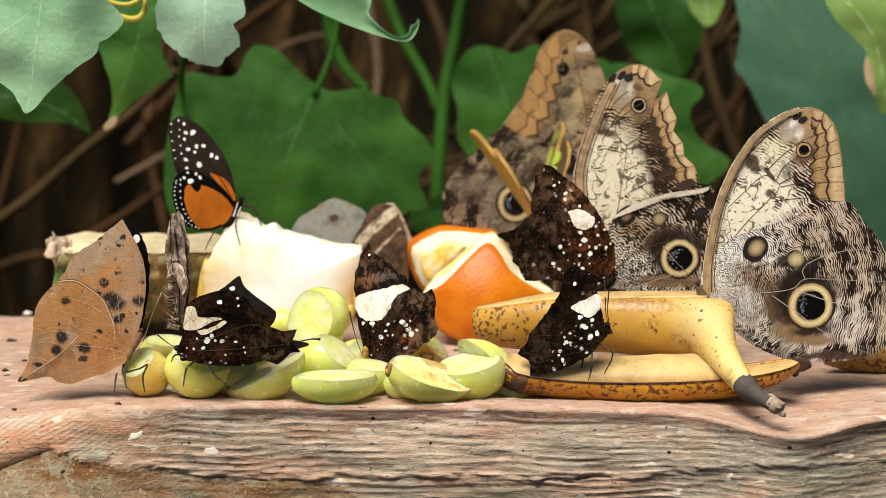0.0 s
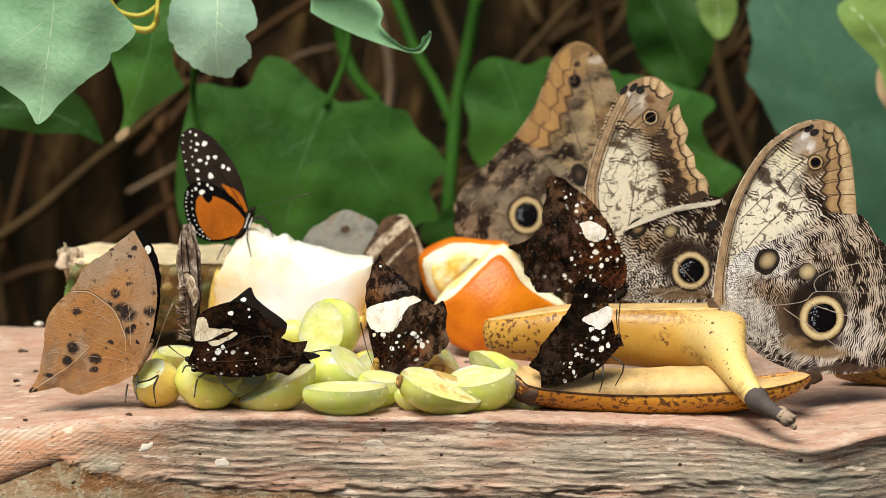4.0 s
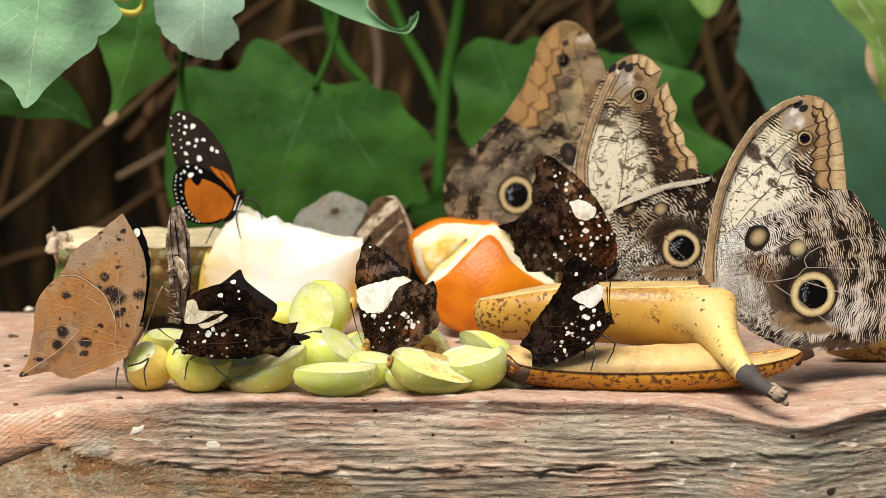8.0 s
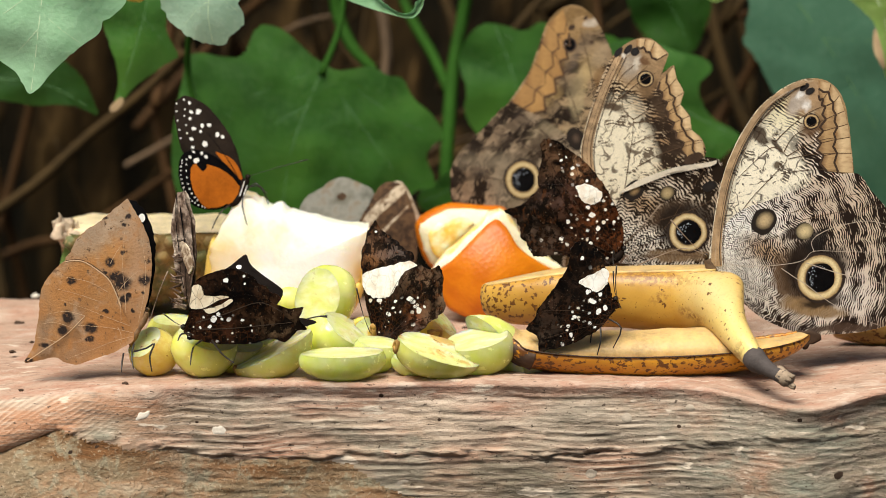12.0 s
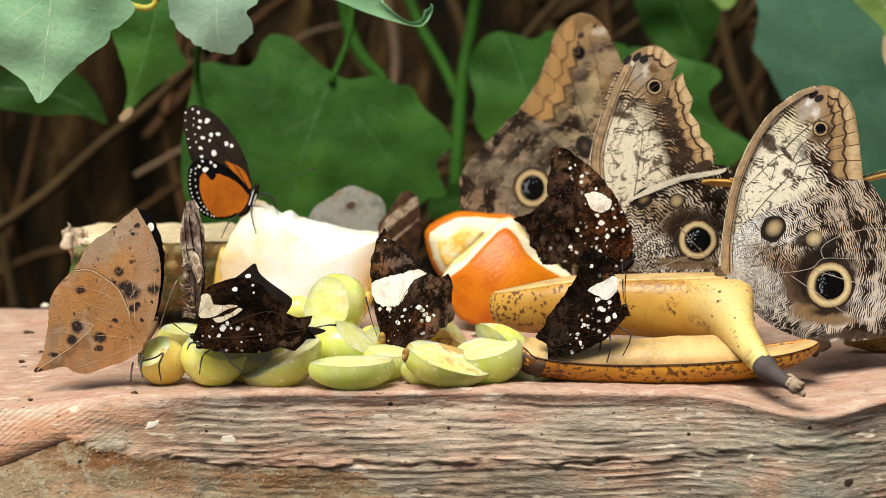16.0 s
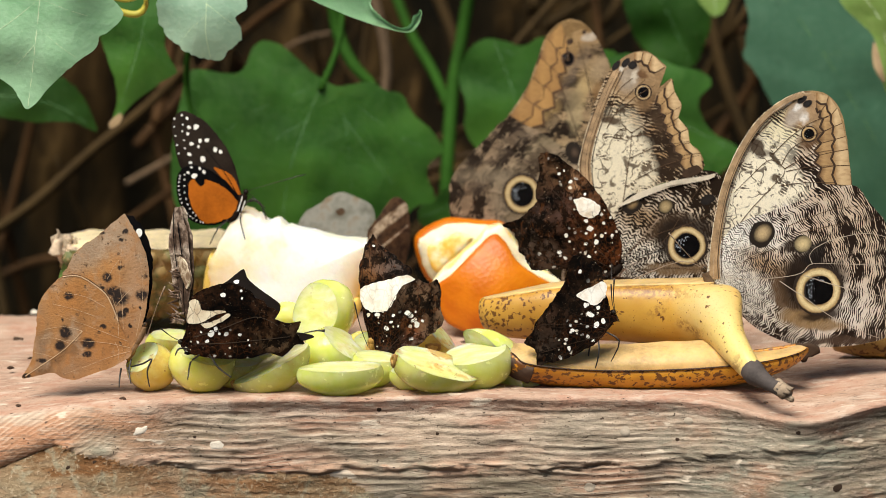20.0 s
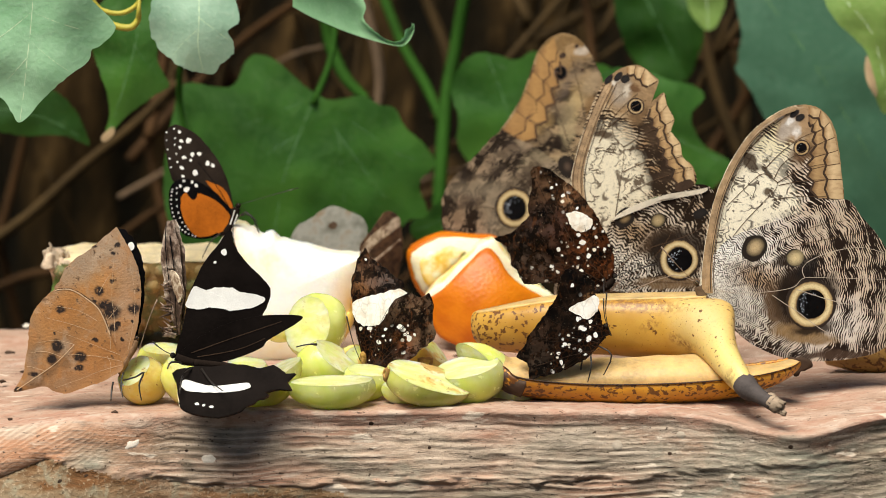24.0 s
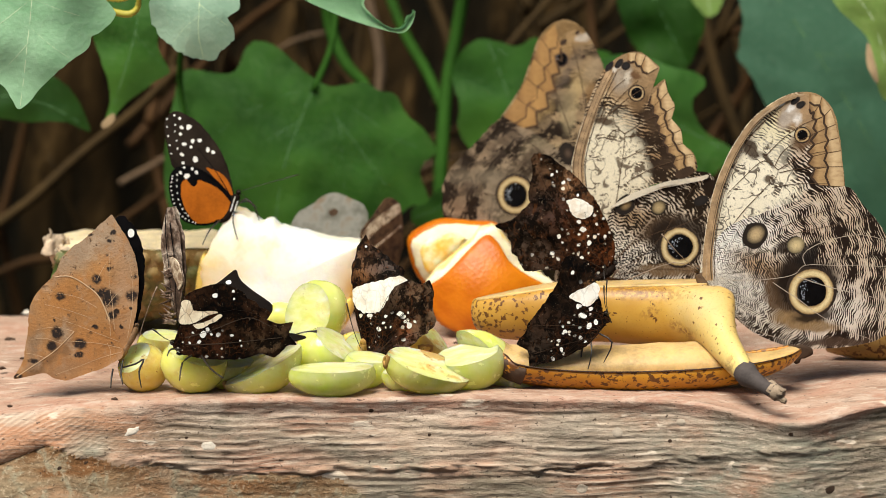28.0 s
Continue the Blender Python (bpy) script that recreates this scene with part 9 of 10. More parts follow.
def dead_leaf_butterfly():
    t = thing("leaf_butterfly", (-0.1031, -0.0880, 0.0153), "brown dead-leaf butterfly with dark blotches, wings closed, on the log", "butterfly")
    bend = Bend(1.5, -20, 20, 35, 0.9, 21)
    fore = [(-4.0, -0.5), (-1.4, 5.7), (0.7, 12.5), (1.8, 20.1), (2.1, 27.6), (1.0, 33.4), (-0.9, 38.6), (-3.4, 42.8), (-4.9, 45.3), (-6.3, 47.1), (-8.3, 45.5), (-11.2, 43.4), (-14.0, 41.0), (-16.8, 38.6), (-19.6, 37.1), (-22.0, 35.1), (-23.8, 33.5), (-24.8, 31.3), (-25.8, 29.1), (-27.7, 25.6), (-21.5, 20.0), (-11.8, 9.9)]
    hind = [(-4.2, -1.3), (-7.5, 6.7), (-10.5, 14.7), (-12.4, 18.7), (-16.5, 22.5), (-19.4, 24.7), (-22.4, 25.9), (-27.7, 25.6), (-30.5, 23.6), (-32.5, 21.8), (-34.5, 19.2), (-35.9, 16.8), (-36.8, 13.4), (-37.2, 10.0), (-37.5, 6.0), (-38.2, 2.4), (-38.8, -1.2), (-39.5, -4.4), (-41.3, -7.4), (-42.9, -10.2), (-40.6, -10.2), (-36.6, -9.2), (-32.0, -8.4), (-29.5, -9.6), (-27.1, -10.6), (-23.8, -10.8), (-20.4, -9.8), (-17.0, -8.6), (-13.6, -7.5), (-10.4, -6.1), (-6.8, -4.1)]
    mid_f, mid_h = (-9.0, 25.9), (-22.1, 4.0)
    dark = [(-2.8, 2.7), (0.5, 9.9), (2.4, 17.9), (3.1, 25.8), (3.1, 31.0), (2.4, 35.8), (0.9, 40.2), (-0.8, 43.3), (-2.6, 45.5), (-4.3, 46.5), (-6.5, 45.3), (-8.2, 37.8), (-8.7, 27.9), (-8.5, 17.9), (-6.7, 5.9)]
    part("forewing", sheet(dark, None, 0.3, bend, -2.2, 4, 4, 0.9, 9), SCALE_BLACK, t, "black upper side of the far forewing, with a white fleck")
    part("hindwing", sheet(hind, mid_h, 0.25, bend, -1.4, 5, 4, 0.4, 5), DEAD_LEAF, t)
    f = part("forewing", sheet(fore, mid_f, 0.25, bend, 0.0, 7, 5, 0.35, 3), DEAD_LEAF_TOP, t, "tan leaf-like forewing")
    h = part("hindwing", sheet(hind, mid_h, 0.25, bend, 0.6, 7, 5, 0.35, 4), DEAD_LEAF, t, "orange-brown leaf-like hindwing ending in a stalk")
    rib = [(-41.7, -9.6), (-35.7, -5.6), (-27.7, 0.0), (-21.3, 6.4), (-16.7, 11.6), (-13.3, 14.9), (-11.2, 18.3)]
    part("midrib", ribbon(rib[:4], 0.28, bend, 0.85, steps=6, taper=0.8), LEAF_LINE, h, "pale midrib like a leaf's")
    part("midrib", ribbon(rib[3:], 0.3, bend, 0.25, steps=6, taper=0.5), LEAF_LINE, f)
    for ln in ([(-4.8, 0.3), (-11.9, 2.0), (-19.8, 2.8), (-27.3, 3.2)], [(-5.6, 2.7), (-11.8, 5.2), (-19.7, 8.4), (-29.5, 12.0)], [(-21.3, 6.4), (-27.6, 8.0), (-34.5, 7.0)], [(-25.7, 2.0), (-31.2, 4.0), (-36.4, 3.6)], [(-16.7, 11.6), (-23.5, 14.0), (-31.4, 16.0)], [(-13.3, 14.9), (-19.5, 18.4), (-27.4, 20.0)], [(-8.7, 4.7), (-9.0, 11.9), (-10.5, 17.9)], [(-31.7, -2.8), (-35.7, -1.6), (-38.4, -1.2)], [(-4.8, -0.9), (-12.0, -2.9), (-19.9, -6.0), (-27.9, -8.8)], [(-9.9, 2.3), (-8.8, -0.5), (-9.0, -4.1)]):
        part("vein", ribbon(ln, 0.16, bend, 0.8, steps=5, taper=0.35), LEAF_LINE, h)
    for ln in ([(-7.1, 7.1), (-7.3, 15.9), (-8.0, 23.9), (-7.2, 35.8)], [(-2.8, 3.9), (-0.7, 13.9), (-0.1, 23.9), (-1.5, 33.8)], [(-12.3, 24.7), (-10.3, 28.3), (-8.3, 31.1)], [(-9.7, 14.9), (-5.3, 19.9), (-0.9, 22.9)]):
        part("vein", ribbon(ln, 0.14, bend, 0.22, steps=5, taper=0.35), LEAF_LINE, f)
    rim = [(-8.8, 9.9), (-10.5, 14.7), (-12.4, 18.7), (-14.4, 20.9), (-16.5, 22.5), (-19.4, 24.5), (-22.4, 25.8), (-25.3, 25.9), (-27.7, 25.5)]
    # dark ribbon painting the shade where the forewing passes behind the hindwing
    part("edge_line", ribbon([(u + 0.1, v + 0.3) for u, v in rim], 0.5, bend, 0.7, steps=6, taper=0.6), RIM_SHADE, f, "dark line painted as shade behind the hindwing's rim")
    part("edge_line", ribbon(rim, 0.42, bend, 0.85, steps=6, taper=0.8), LEAF_LINE, h, "pale rim")
    part("white_fleck", disc(*(-1.3, 40.4), 1.2, bend, -1.7, 10, 1.3), SCALE_WHITE, t)
    body(t, [(0.0, 7.5), (-1.2, 4.3), (-2.8, 1.5), (-4.8, -1.3), (-7.2, -3.7)], 1.3, FUR_TAN, 1.9)
    limbs(t, [[(-4.3, -1.0, -3.4), (-5.0, -3.0, -7.5), (-4.1, -6.0, -11.4)], [(-4.3, -1.0, -6.2), (0.3, -4.0, -4.5), (3.2, -5.0, -2.8), (1.6, -6.0, -7.0), (2.5, -8.0, -12.2)], [(-8.1, 1.0, -7.0), (-8.6, 0.0, -10.0), (-8.6, -3.0, -13.1)]], 0.32)
    limbs(t, [[(1.3, -1.0, 4.6), (5.0, -3.0, 15.4), (8.1, -4.0, 22.5)]], 0.2, CHITIN_PALE, "antenna")
    return f


LEAF_FLY = dead_leaf_butterfly()


# --- orange and black butterfly on the melon
def tiger_butterfly():
    t = thing("tiger_butterfly", (-0.0753, 0.0150, 0.0542), "black and orange butterfly with white spots, wings closed, on the melon", "butterfly")
    bend = Bend(1.0, -8, 8, 20, 0.4, 31)
    dark = plain("smoky_brown_wing", (0.028, 0.020, 0.015), 0.6, 0.04, 2.5, 0.5, 0.2)
    orange = plain("orange_wing_scales", (0.50, 0.135, 0.010), 0.7, 0.12, 2.0, 0.4, 0.2)
    fore = [(0.8, -1.1), (0.0, 5.4), (-1.6, 12.9), (-4.5, 20.4), (-8.8, 26.4), (-13.0, 31.1), (-17.2, 33.7), (-21.5, 35.2), (-24.5, 33.2), (-25.6, 30.0), (-24.8, 23.6), (-23.4, 16.5), (-21.3, 12.9), (-15.3, 9.7), (-6.8, 4.3)]
    hind = [(0.8, -1.5), (-1.5, 4.3), (-6.8, 10.1), (-13.1, 14.0), (-19.1, 15.0), (-22.7, 12.9), (-24.1, 8.6), (-23.5, 2.2), (-21.4, -3.2), (-17.6, -6.7), (-12.3, -8.0), (-6.9, -7.1), (-2.6, -4.5)]
    part("forewing", sheet(fore, (-14.1, 20.4), 0.25, bend, -1.4, 5, 4, 0.2, 3), dark, t)
    f = part("forewing", sheet(fore, (-14.1, 20.4), 0.25, bend, 0, 5, 4, 0.2, 1), dark, t, "smoky black forewing with white spots")
    h = part("hindwing", sheet(hind, (-13.2, 2.2), 0.25, bend, 0.6, 5, 4, 0.2, 2), SCALE_BLACK, t, "orange hindwing with a spotted black border")
    patch = [(0.4, -1.1), (-3.6, 4.3), (-8.5, 8.0), (-15.3, 9.7), (-18.5, 9.2), (-19.6, 5.4), (-18.6, 0.0), (-15.9, -5.0), (-12.3, -7.1), (-7.3, -6.2), (-3.0, -4.1)]
    part("orange_patch", sheet(patch, None, 0.2, bend, 0.9, 4, 4, 0.5, 1), orange, h, "bright orange patch")
    patch = [(0.0, 3.7), (-1.6, 8.6), (-4.2, 11.8), (-7.8, 13.5), (-9.9, 14.0), (-7.2, 10.5), (-3.6, 5.8)]
    part("orange_patch", sheet(patch, None, 0.2, bend, 0.3, 3, 4, 0.3, 1), orange, f, "orange base of the forewing")
    bar = [(-17.4, 10.1), (-17.0, 12.3), (-14.2, 11.8), (-13.2, 8.8), (-14.9, 7.1)]
    part("dark_bar", sheet(bar, None, 0.2, bend, 1.1, 3, 4, 0.3, 1), SCALE_BLACK, h)
    spots(f, [(-16.4, 29.4, 1.5), (-15.0, 24.0, 1.1), (-12.4, 24.3, 1.2), (-9.2, 20.8, 1.2), (-7.3, 20.0, 1.1), (-14.0, 17.2, 1.6), (-18.2, 23.0, 1.2), (-19.1, 19.1, 1.1), (-19.6, 26.8, 0.9), (-19.2, 29.2, 1.0), (-19.8, 32.6, 0.9), (-21.9, 33.7, 0.6), (-15.6, 21.9, 0.8), (-18.7, 15.9, 0.9)], bend, 0.3, grow=0.75)
    spots(f, [(-24.7, 29.4, 0.4), (-24.3, 26.0, 0.5), (-23.7, 22.5, 0.5), (-23.1, 19.3, 0.5), (-21.7, 27.7, 0.5), (-21.1, 24.3, 0.5), (-20.7, 21.3, 0.5), (-21.5, 30.2, 0.5), (-24.7, 32.4, 0.5)], bend, 0.3, grow=0.75)
    spots(h, [(-17.2, 11.0, 1.6), (-13.6, 12.5, 1.0), (-19.6, 12.3, 0.9), (-15.1, 13.8, 0.8), (-18.3, 14.2, 0.7)], bend, 1.25, grow=0.75)
    rim = spline([(-22.6, 11.0), (-23.2, 7.1), (-22.6, 2.2), (-21.0, -2.2), (-18.0, -5.2), (-14.2, -6.9)], 3, closed=False)
    spots(h, [(p.x, p.y, 0.45) for p in rim], bend, 1.0, grow=0.75)
    rim = spline([(-21.1, 11.4), (-21.3, 7.1), (-20.7, 2.2), (-19.3, -1.5), (-17.1, -4.1)], 2, closed=False)
    spots(h, [(p.x + 0.2, p.y, 0.5) for p in rim], bend, 1.0, grow=0.75)
    for ln in ([(0.0, 0.0), (-4.6, 7.5), (-11.0, 12.9)], [(-0.4, 2.2), (-5.7, 11.8), (-13.1, 21.5)]):
        part("vein", ribbon(ln, 0.4, bend, 1.15 if ln[1][1] < 9 else 0.32), SCALE_BLACK, h)
    body(t, [(1.7, 3.7), (0.4, 0.6), (-0.9, -2.4), (-2.6, -5.0), (-5.2, -6.7)], 1.7, FUR_DARK, 0.6)
    for a, b in (([(-0.9, -2.4), (0.9, 3.2)]), ([(-0.0, -3.7), (1.9, 1.5)])):
        part("white_stripe", ribbon([a, b], 0.5, FLAT, 1.3), SCALE_WHITE, t, "white stripe on the thorax")
    limbs(t, [[(0.5, -1.0, -2.3), (0.2, -4.0, -6.0), (2.0, -6.0, -12.8)], [(-4.7, -1.0, -5.7), (-8.3, -5.0, -8.6), (-11.1, -8.0, -14.1)], [(1.8, -1.0, 0.1), (5.3, -3.0, 2.5), (9.6, -4.0, -1.0)], [(1.7, 1.0, 0.5), (6.3, 3.0, 0.7), (10.0, 4.0, -5.4)]], 0.27)
    limbs(t, [[(2.2, -1.0, 5.1), (12.6, -3.0, 8.3), (25.1, -5.0, 11.9)], [(2.1, 1.0, 4.8), (6.9, 3.0, 0.3), (9.6, 4.0, -6.3)]], 0.14, CHITIN, "antenna")


tiger_butterfly()


# --- two grey-brown butterflies at the back
def grey_butterfly():
    t = thing("grey_butterfly", (-0.0393, 0.0850, 0.0290), "pale grey-brown butterfly, wings closed, at the back of the log", "butterfly", "butterflies at the back")
    m = Mat("pale_grey_wing", 0.8, 0.15)
    c = m.ramp(m.noise(9, 3), (0.35, (0.20, 0.20, 0.16)), (0.52, (0.36, 0.35, 0.30)), (0.68, (0.30, 0.22, 0.14)))
    m.colour(c)
    wing = [(-18.0, 8.0), (-14.6, 13.7), (-9.0, 17.1), (-4.4, 20.5), (0.5, 21.8), (6.8, 19.3), (12.5, 15.5), (13.1, 6.8), (11.3, -2.3), (-2.3, -6.8), (-14.7, -4.6), (-19.2, 2.3)]
    bend = Bend(1, 0, 0, 20, 0.5, 41)
    w = part("wing", sheet(wing, None, 0.3, bend, 0, 4, 4, 0.5, 1), m.m, t)
    part("wing", sheet(wing, None, 0.3, bend, -1.2, 4, 4, 0.5, 2), m.m, t)
    part("spot", disc(*(-0.6, 14.1), 1.9, bend, 0.4, 12, 0.8, wobble=0.4), FUR_BROWN, w)
    body(t, [(-15.8, -2.3), (-11.3, -5.0), (-2.3, -8.0), (6.8, -8.7)], 1.8, FUR_BROWN, 0.5)
    limbs(t, [[(-9.1, 0.0, -6.8), (-10.2, -2.0, -18.0), (-9.2, 0.0, -28.6)], [(-0.0, 0.0, -8.0), (1.0, 2.0, -18.5), (0.3, 2.0, -28.9)]], 0.4, CHITIN_PALE)


MOTTLED_DARK = mottled_material("mottled_brown_scales", (0.13, 0.075, 0.04), (0.05, 0.03, 0.02))


def striped_butterfly():
    t = thing("striped_butterfly", (-0.0189, 0.0800, 0.0297), "brown butterfly with pale stripes at the back of the log", "butterfly", "butterflies at the back")
    wing = [(-14.4, 1.1), (-11.7, 7.9), (-7.2, 15.9), (-3.3, 19.5), (1.8, 19.3), (5.0, 15.9), (7.9, 7.9), (9.5, -2.3), (7.9, -13.6), (-0.0, -15.9), (-9.0, -11.4)]
    bend = Bend(2, 0, 0, 20, 0.5, 43)
    w = part("wing", sheet(wing, None, 0.3, bend, 0, 4, 4, 0.4, 1), MOTTLED_DARK, t, "dark brown wing with a pale bar")
    back = part("wing", sheet([(-u * 0.8, v) for u, v in wing], None, 0.3, bend, -2.0, 4, 4, 0.4, 1), MOTTLED, t, "pale grey face of the far wing")
    part("pale_bar", sheet([(-13.5, 1.8), (-10.1, 7.9), (-2.2, 15.4), (2.7, 18.6), (4.5, 15.9), (0.0, 11.3), (-6.7, 5.7), (-11.3, -1.1)], None, 0.2, bend, 0.3, 3, 4, 0.8, 1), MOTTLED, w, "pale grainy bar")
    part("dark_bar", ribbon([(-7.2, 4.1), (-1.1, 10.0), (3.6, 14.5)], 1.6, bend, 0.5), MOTTLED_DARK, w)
    part("pale_bar", ribbon([(-9.0, -5.7), (-2.2, 2.3), (5.6, 10.2)], 1.4, bend, 0.3), MOTTLED, w)
    body(t, [(-11.3, -11.4), (-6.8, -14.8), (-0.0, -17.1), (6.7, -18.2)], 1.8, FUR_BROWN, 0.6)
    limbs(t, [[(-6.8, 0.0, -15.9), (-7.9, -2.0, -21.3), (-7.3, 0.0, -28.5)], [(-0.0, 0.0, -17.1), (1.1, 2.0, -23.0), (0.4, 2.0, -28.8)]], 0.4, CHITIN_PALE)
    return t


grey_butterfly()
STRIPED = striped_butterfly()


# --- green and black butterfly that flies off and comes back
def malachite():
    t = thing("malachite_butterfly", (0, 0, 0), "green and black butterfly with a yellow-tan underside, flying", "butterfly")
    green = plain("green_wing_patches", (0.46, 0.56, 0.07), 0.6, 0.3, 1.5, 0.25, 0.1)
    under = plain("yellow_tan_underside", (0.62, 0.36, 0.08), 0.65, 0.3, 2.0, 0.4, 0.2)
    MAL_BROWN = plain("dark_brown_upper_wing", (0.10, 0.055, 0.025), 0.6, 0.3, 1.5, 0.5, 0.1)
    made = []
    for s in (-1, 1):
        bend = Bend(1.0, s * 18, 0, 25, 0.4, 51)
        fore = [(s * u, v) for u, v in ((0, 3), (8, 12), (20, 20), (34, 26), (39, 24), (37, 15), (30, 7), (18, 0), (6, -1))]
        hind = [(s * u, v) for u, v in ((0, 2), (12, 3), (24, 3), (31, -3), (30, -12), (24, -20), (15, -22), (6, -16), (1, -6))]
        w = part("wing", sheet(fore, None, 0.22, bend, 0, 4, 4, 0.3, 1), MAL_BROWN, t, "brown upper wing with green patches")
        part("hindwing", sheet(hind, None, 0.3, bend, -0.4, 4, 4, 0.6, 2), MAL_BROWN, w)
        part("underside", sheet([(u * 1.0, v) for u, v in fore], None, 0.7, bend, -0.55, 4, 4, 0.3, 1), under, w, "yellow-tan underside")
        part("underside", sheet([(u * 1.0, v) for u, v in hind], None, 0.7, bend, -0.95, 4, 4, 0.6, 2), under, w, "yellow-tan underside")
        for ring in (((5, 3), (12, 11), (18, 14), (16, 8), (9, 3)), ((19, 11), (25, 18), (29, 18), (26, 11), (21, 8)), ((30, 19), (34, 22), (36, 20), (32, 16)), ((4, 0), (10, 1), (12, -8), (7, -12), (3, -5)), ((13, 1), (19, 2), (21, -9), (16, -14), (13, -8)), ((21, 1), (26, 1), (27, -7), (23, -10))):
            part("green_patch", sheet([(s * u, v) for u, v in ring], None, 0.15, bend, 0.3, 2, 4, 0.4, 3), green, w, "translucent green patch")
        made.append(w)
    part("thorax", tube([(0, -0.5, 8), (0, -0.8, 4), (0, -0.5, 0)], [1.2, 2.0, 1.5], 10), FUR_DARK, t)
    part("abdomen", tube([(0, -0.5, 0), (0, -0.6, -8), (0, -0.3, -16)], [1.5, 1.4, 0.4], 10), FUR_DARK, t)
    part("head", tube([(0, -0.5, 8), (0, -0.6, 9.4), (0, -0.5, 10.4)], [1.0, 1.2, 0.4], 10), FUR_DARK, t)
    limbs(t, [[(-0.6, -0.5, 10), (-5, -1, 17), (-8, -1, 23)], [(0.6, -0.5, 10), (5, -1, 17), (8, -1, 23)]], 0.18, CHITIN, "antenna")
    limbs(t, [[(-1, -1.5, 4), (-3, -5, 2), (-4, -7, -3)], [(1, -1.5, 4), (3, -5, 2), (4, -7, -3)]], 0.25)
    return t, made[0], made[1]


MALACHITE, WING_L, WING_R = malachite()


# --- pale grey butterfly that crosses close by
def pale_butterfly():
    t = thing("pale_butterfly", (-0.02, -0.45, 0.32), "pale grey butterfly flying past above the log", "butterfly")
    grey = plain("pale_grey_scales", (0.34, 0.34, 0.33), 0.6, 0.2, 3, 0.35, 0.1)
    wings = []
    for s in (-1, 1):
        fore = [(s * u, v) for u, v in ((0, 3), (7, 10), (17, 17), (28, 20), (31, 16), (26, 8), (16, 1), (5, -1))]
        hind = [(s * u, v) for u, v in ((0, 1), (10, 1), (20, 1), (25, -6), (21, -15), (12, -18), (4, -11))]
        w = part("wing", sheet(fore, None, 0.3, FLAT, 0, 4, 4, 0.3, 2), grey, t, "pale grey forewing")
        part("hindwing", sheet(hind, None, 0.3, FLAT, -0.4, 4, 4, 0.3, 3), grey, w)
        wings.append(w)
    body(t, [(0, 7), (0, 2), (0, -4), (0, -12)], 1.7, FUR_BROWN, 0.6)
    limbs(t, [[(-0.6, -0.5, 9), (-4, -1, 15), (-6, -1, 20)], [(0.6, -0.5, 9), (4, -1, 15), (6, -1, 20)]], 0.18, CHITIN, "antenna")
    return t, wings


PALE, PALE_WINGS = pale_butterfly()


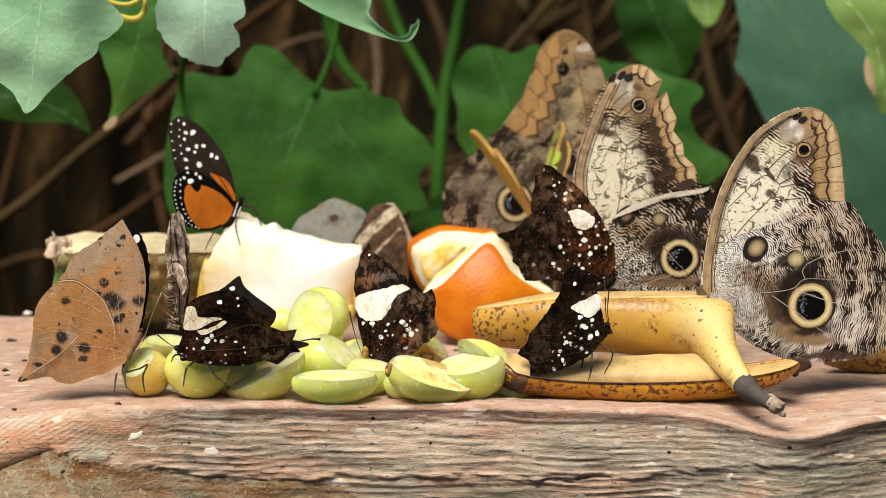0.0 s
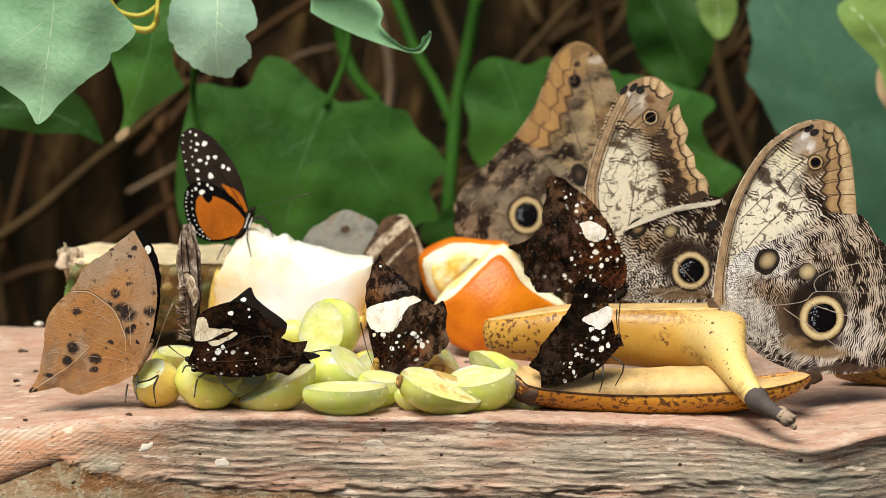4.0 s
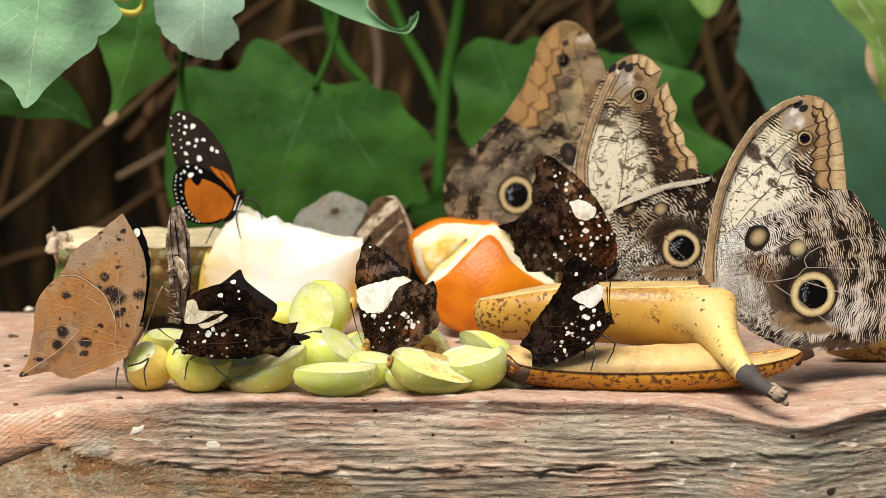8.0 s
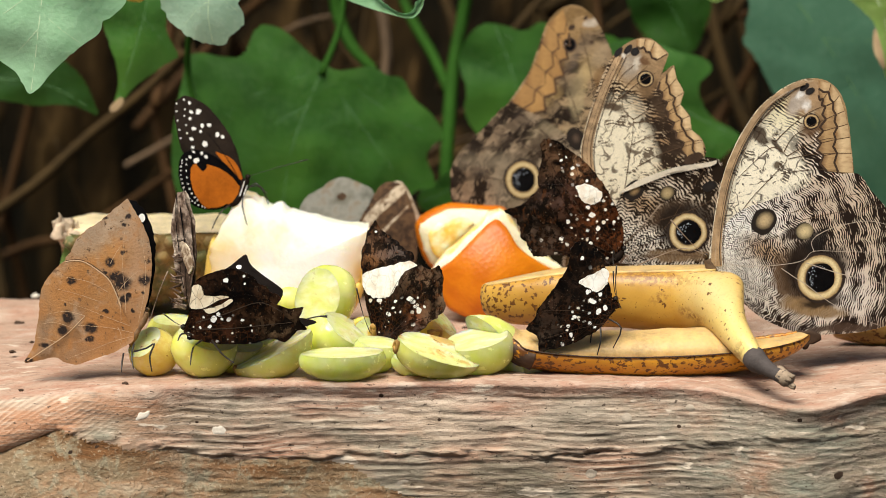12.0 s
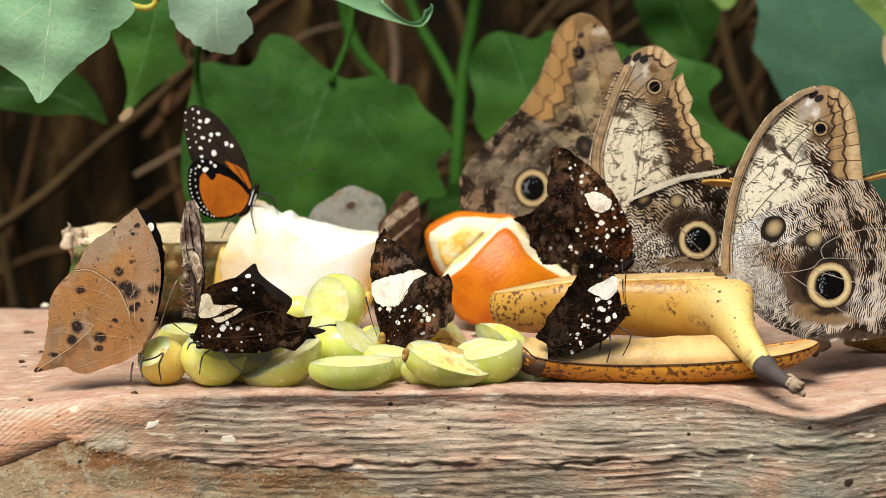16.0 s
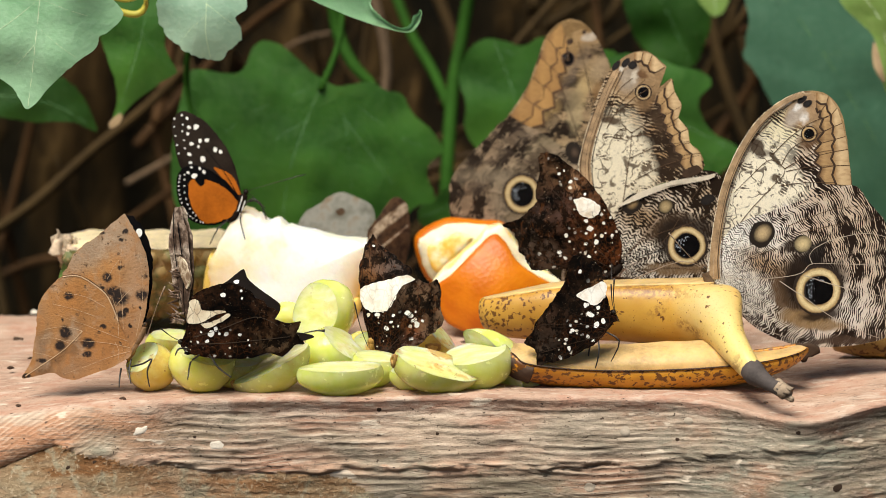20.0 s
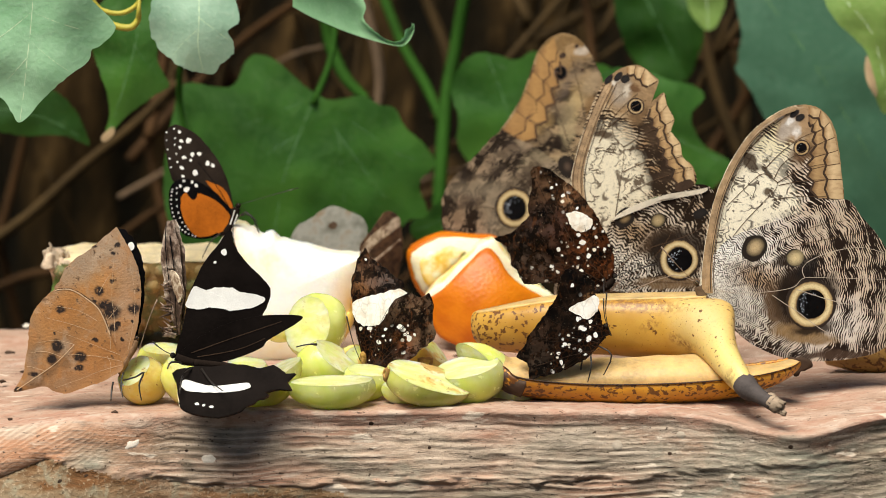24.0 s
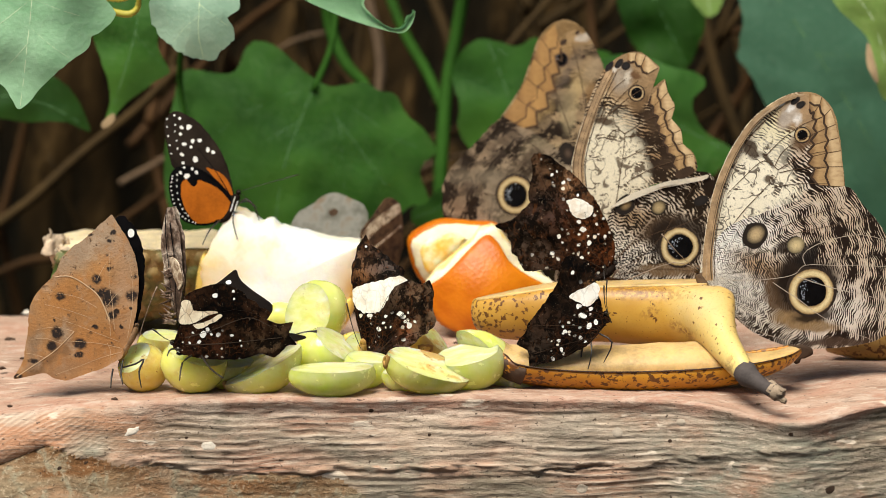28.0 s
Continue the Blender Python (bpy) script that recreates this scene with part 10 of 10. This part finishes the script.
# ---------------------------------------------------------------- what moves
def motions():
    # the green butterfly: sits behind the owls flapping, flies off, returns behind the front owl, leaves again
    seat, seat2 = (0.0390, 0.0500, 0.0490), (0.1319, -0.0340, 0.0617)
    walk(MALACHITE, [
        (0.0, pose(*seat, -94, 0, 8)), (0.4, pose(*seat, -94, 0, 4)), (0.8, pose(*seat, -84, 0, 10)), (1.0, pose(*seat, -60, 0, 16)), (1.2, pose(*seat, -56, 0, 18)),
        (1.4, pose(*seat, -78, 0, 14)), (1.6, pose(*seat, -94, 0, 8)), (1.8, pose(*seat, -84, 0, 10)), (1.9, pose(*(0.0164, 0.0300, 0.0492), -50, 10, 10)), (2.0, pose(*(-0.0030, 0.0200, 0.0740), -20, 25, 10)),
        (2.1, pose(*(-0.0240, 0.0000, 0.0930), -20, 30, 40)), (2.2, pose(*(0.0013, 0.0200, 0.1233), -40, 20, 20)), (2.3, pose(*(0.0252, 0.0500, 0.1735), -50, 0, 0)), (3.0, pose(0.12, 0.588, 0.36, 0, 0, 0)),
        (12.0, pose(0.12, 0.588, 0.36, 0, 0, 0)), (13.0, pose(*(0.1569, 0.1000, 0.1680), -60, 0, 0)), (13.8, pose(*seat2, -108, -4, 0)), (15.0, pose(*seat2, -102, 0, 0)), (16.0, pose(*seat2, -100, 2, 0)), (17.0, pose(*seat2, -106, -3, 0)), (17.6, pose(*seat2, -108, -3, 0)),
        (18.0, pose(*seat2, -125, -4, 0)), (18.3, pose(*seat2, -120, -2, 0)), (18.6, pose(*seat2, -100, 0, 0)), (18.8, pose(*(0.1559, 0.0600, 0.0779), -60, -10, 0)), (19.0, pose(*(0.1588, 0.1500, 0.2217), -50, 0, 0)), (19.4, pose(0.15, 0.35, 0.30, -30, 0, 0)), (21.0, pose(-0.3, 0.588, 0.3, 0, 0, 0)), (28.0, pose(-0.3, 0.588, 0.3, 0, 0, 0))])
    flap = ((0.0, 60), (0.2, 28), (0.4, 12), (0.6, 56), (0.8, 48), (1.0, 45), (1.2, 30), (1.4, 38), (1.6, 56), (1.8, 58), (1.9, 5), (2.0, 66), (2.1, 5), (2.2, -10), (2.4, 60), (3.0, 8), (12.0, 8), (13.0, 10), (13.4, 60), (13.8, 12), (14.5, 14), (15.0, 10), (16.0, 8), (17.0, 12), (17.6, 16), (18.0, 24), (18.3, 40), (18.6, 34), (18.8, 50), (19.0, 0), (19.3, 50), (19.5, 0), (19.7, 50), (21.0, 8), (28.0, 8))
    walk(WING_L, [(t, pose(0, 0, 0, 0, 0, 0) @ Matrix.Rotation(radians(a), 4, "Z")) for t, a in flap])
    walk(WING_R, [(t, pose(0, 0, 0, 0, 0, 0) @ Matrix.Rotation(radians(-a - 10), 4, "Z")) for t, a in flap])
    # the pale butterfly dips into view and is gone
    walk(PALE, [(0.0, pose(-0.0634, -0.45, 0.2053, -40, 0, 0)), (19.35, pose(-0.0634, -0.45, 0.2053, -40, 0, 0)), (19.5, pose(-0.0409, -0.45, 0.1563, -20, 35, 60)), (19.65, pose(-0.0076, -0.45, 0.2108, -40, 10, 0)), (28.0, pose(-0.0076, -0.45, 0.2108, -40, 0, 0))])
    beat = ((0.0, 20), (19.3, 20), (19.4, 55), (19.5, 15), (19.6, 55), (19.8, 20), (28.0, 20))
    for k, w in zip((1, -1), PALE_WINGS):
        walk(w, [(t, Matrix.Rotation(radians(k * a), 4, "Z")) for t, a in beat])
    # the dark butterfly at the grapes opens its wings and folds them again
    f, h, ff, hh = OPENING
    way = ((0.0, 0.0), (23.2, 0.0), (23.4, 0.35), (23.6, 0.85), (23.8, 1.0), (24.6, 1.0), (24.8, 0.86), (25.0, 0.3), (25.15, 0.0), (28.0, 0.0))
    pivot = Matrix.Translation((0, 0, -0.003))
    for w, shut in ((f, 0), (h, 0)):
        walk(w, [(t, pivot @ pose(0, 0, 0, 125 * k, 0, 0) @ pivot.inverted()) for t, k in way])
    for w, tuck in ((ff, -2), (hh, 5)):
        walk(w, [(t, pivot @ pose(0, 0, 0, -57 * (1 - k), tuck * (1 - k), 0) @ pivot.inverted()) for t, k in way])
    # small shifts of the others
    walk(LEAF_FLY, [(0.0, pose(0, 0, 0)), (24.6, pose(0, 0, 0)), (24.9, pose(0, 0, 0, 0, -5, 0)), (25.4, pose(0, 0, 0, 0, -4, 0)), (26.2, pose(0, 0, 0, 0, -1, 0)), (28.0, pose(0, 0, 0, 0, -2, 0))])
    at = STRIPED.matrix_world.copy()
    walk(STRIPED, [(0.0, at), (12.5, at), (14.0, at @ pose(0, 0, 0, 0, 20, 45)), (28.0, at @ pose(0, 0, 0, 0, 20, 45))])


motions()
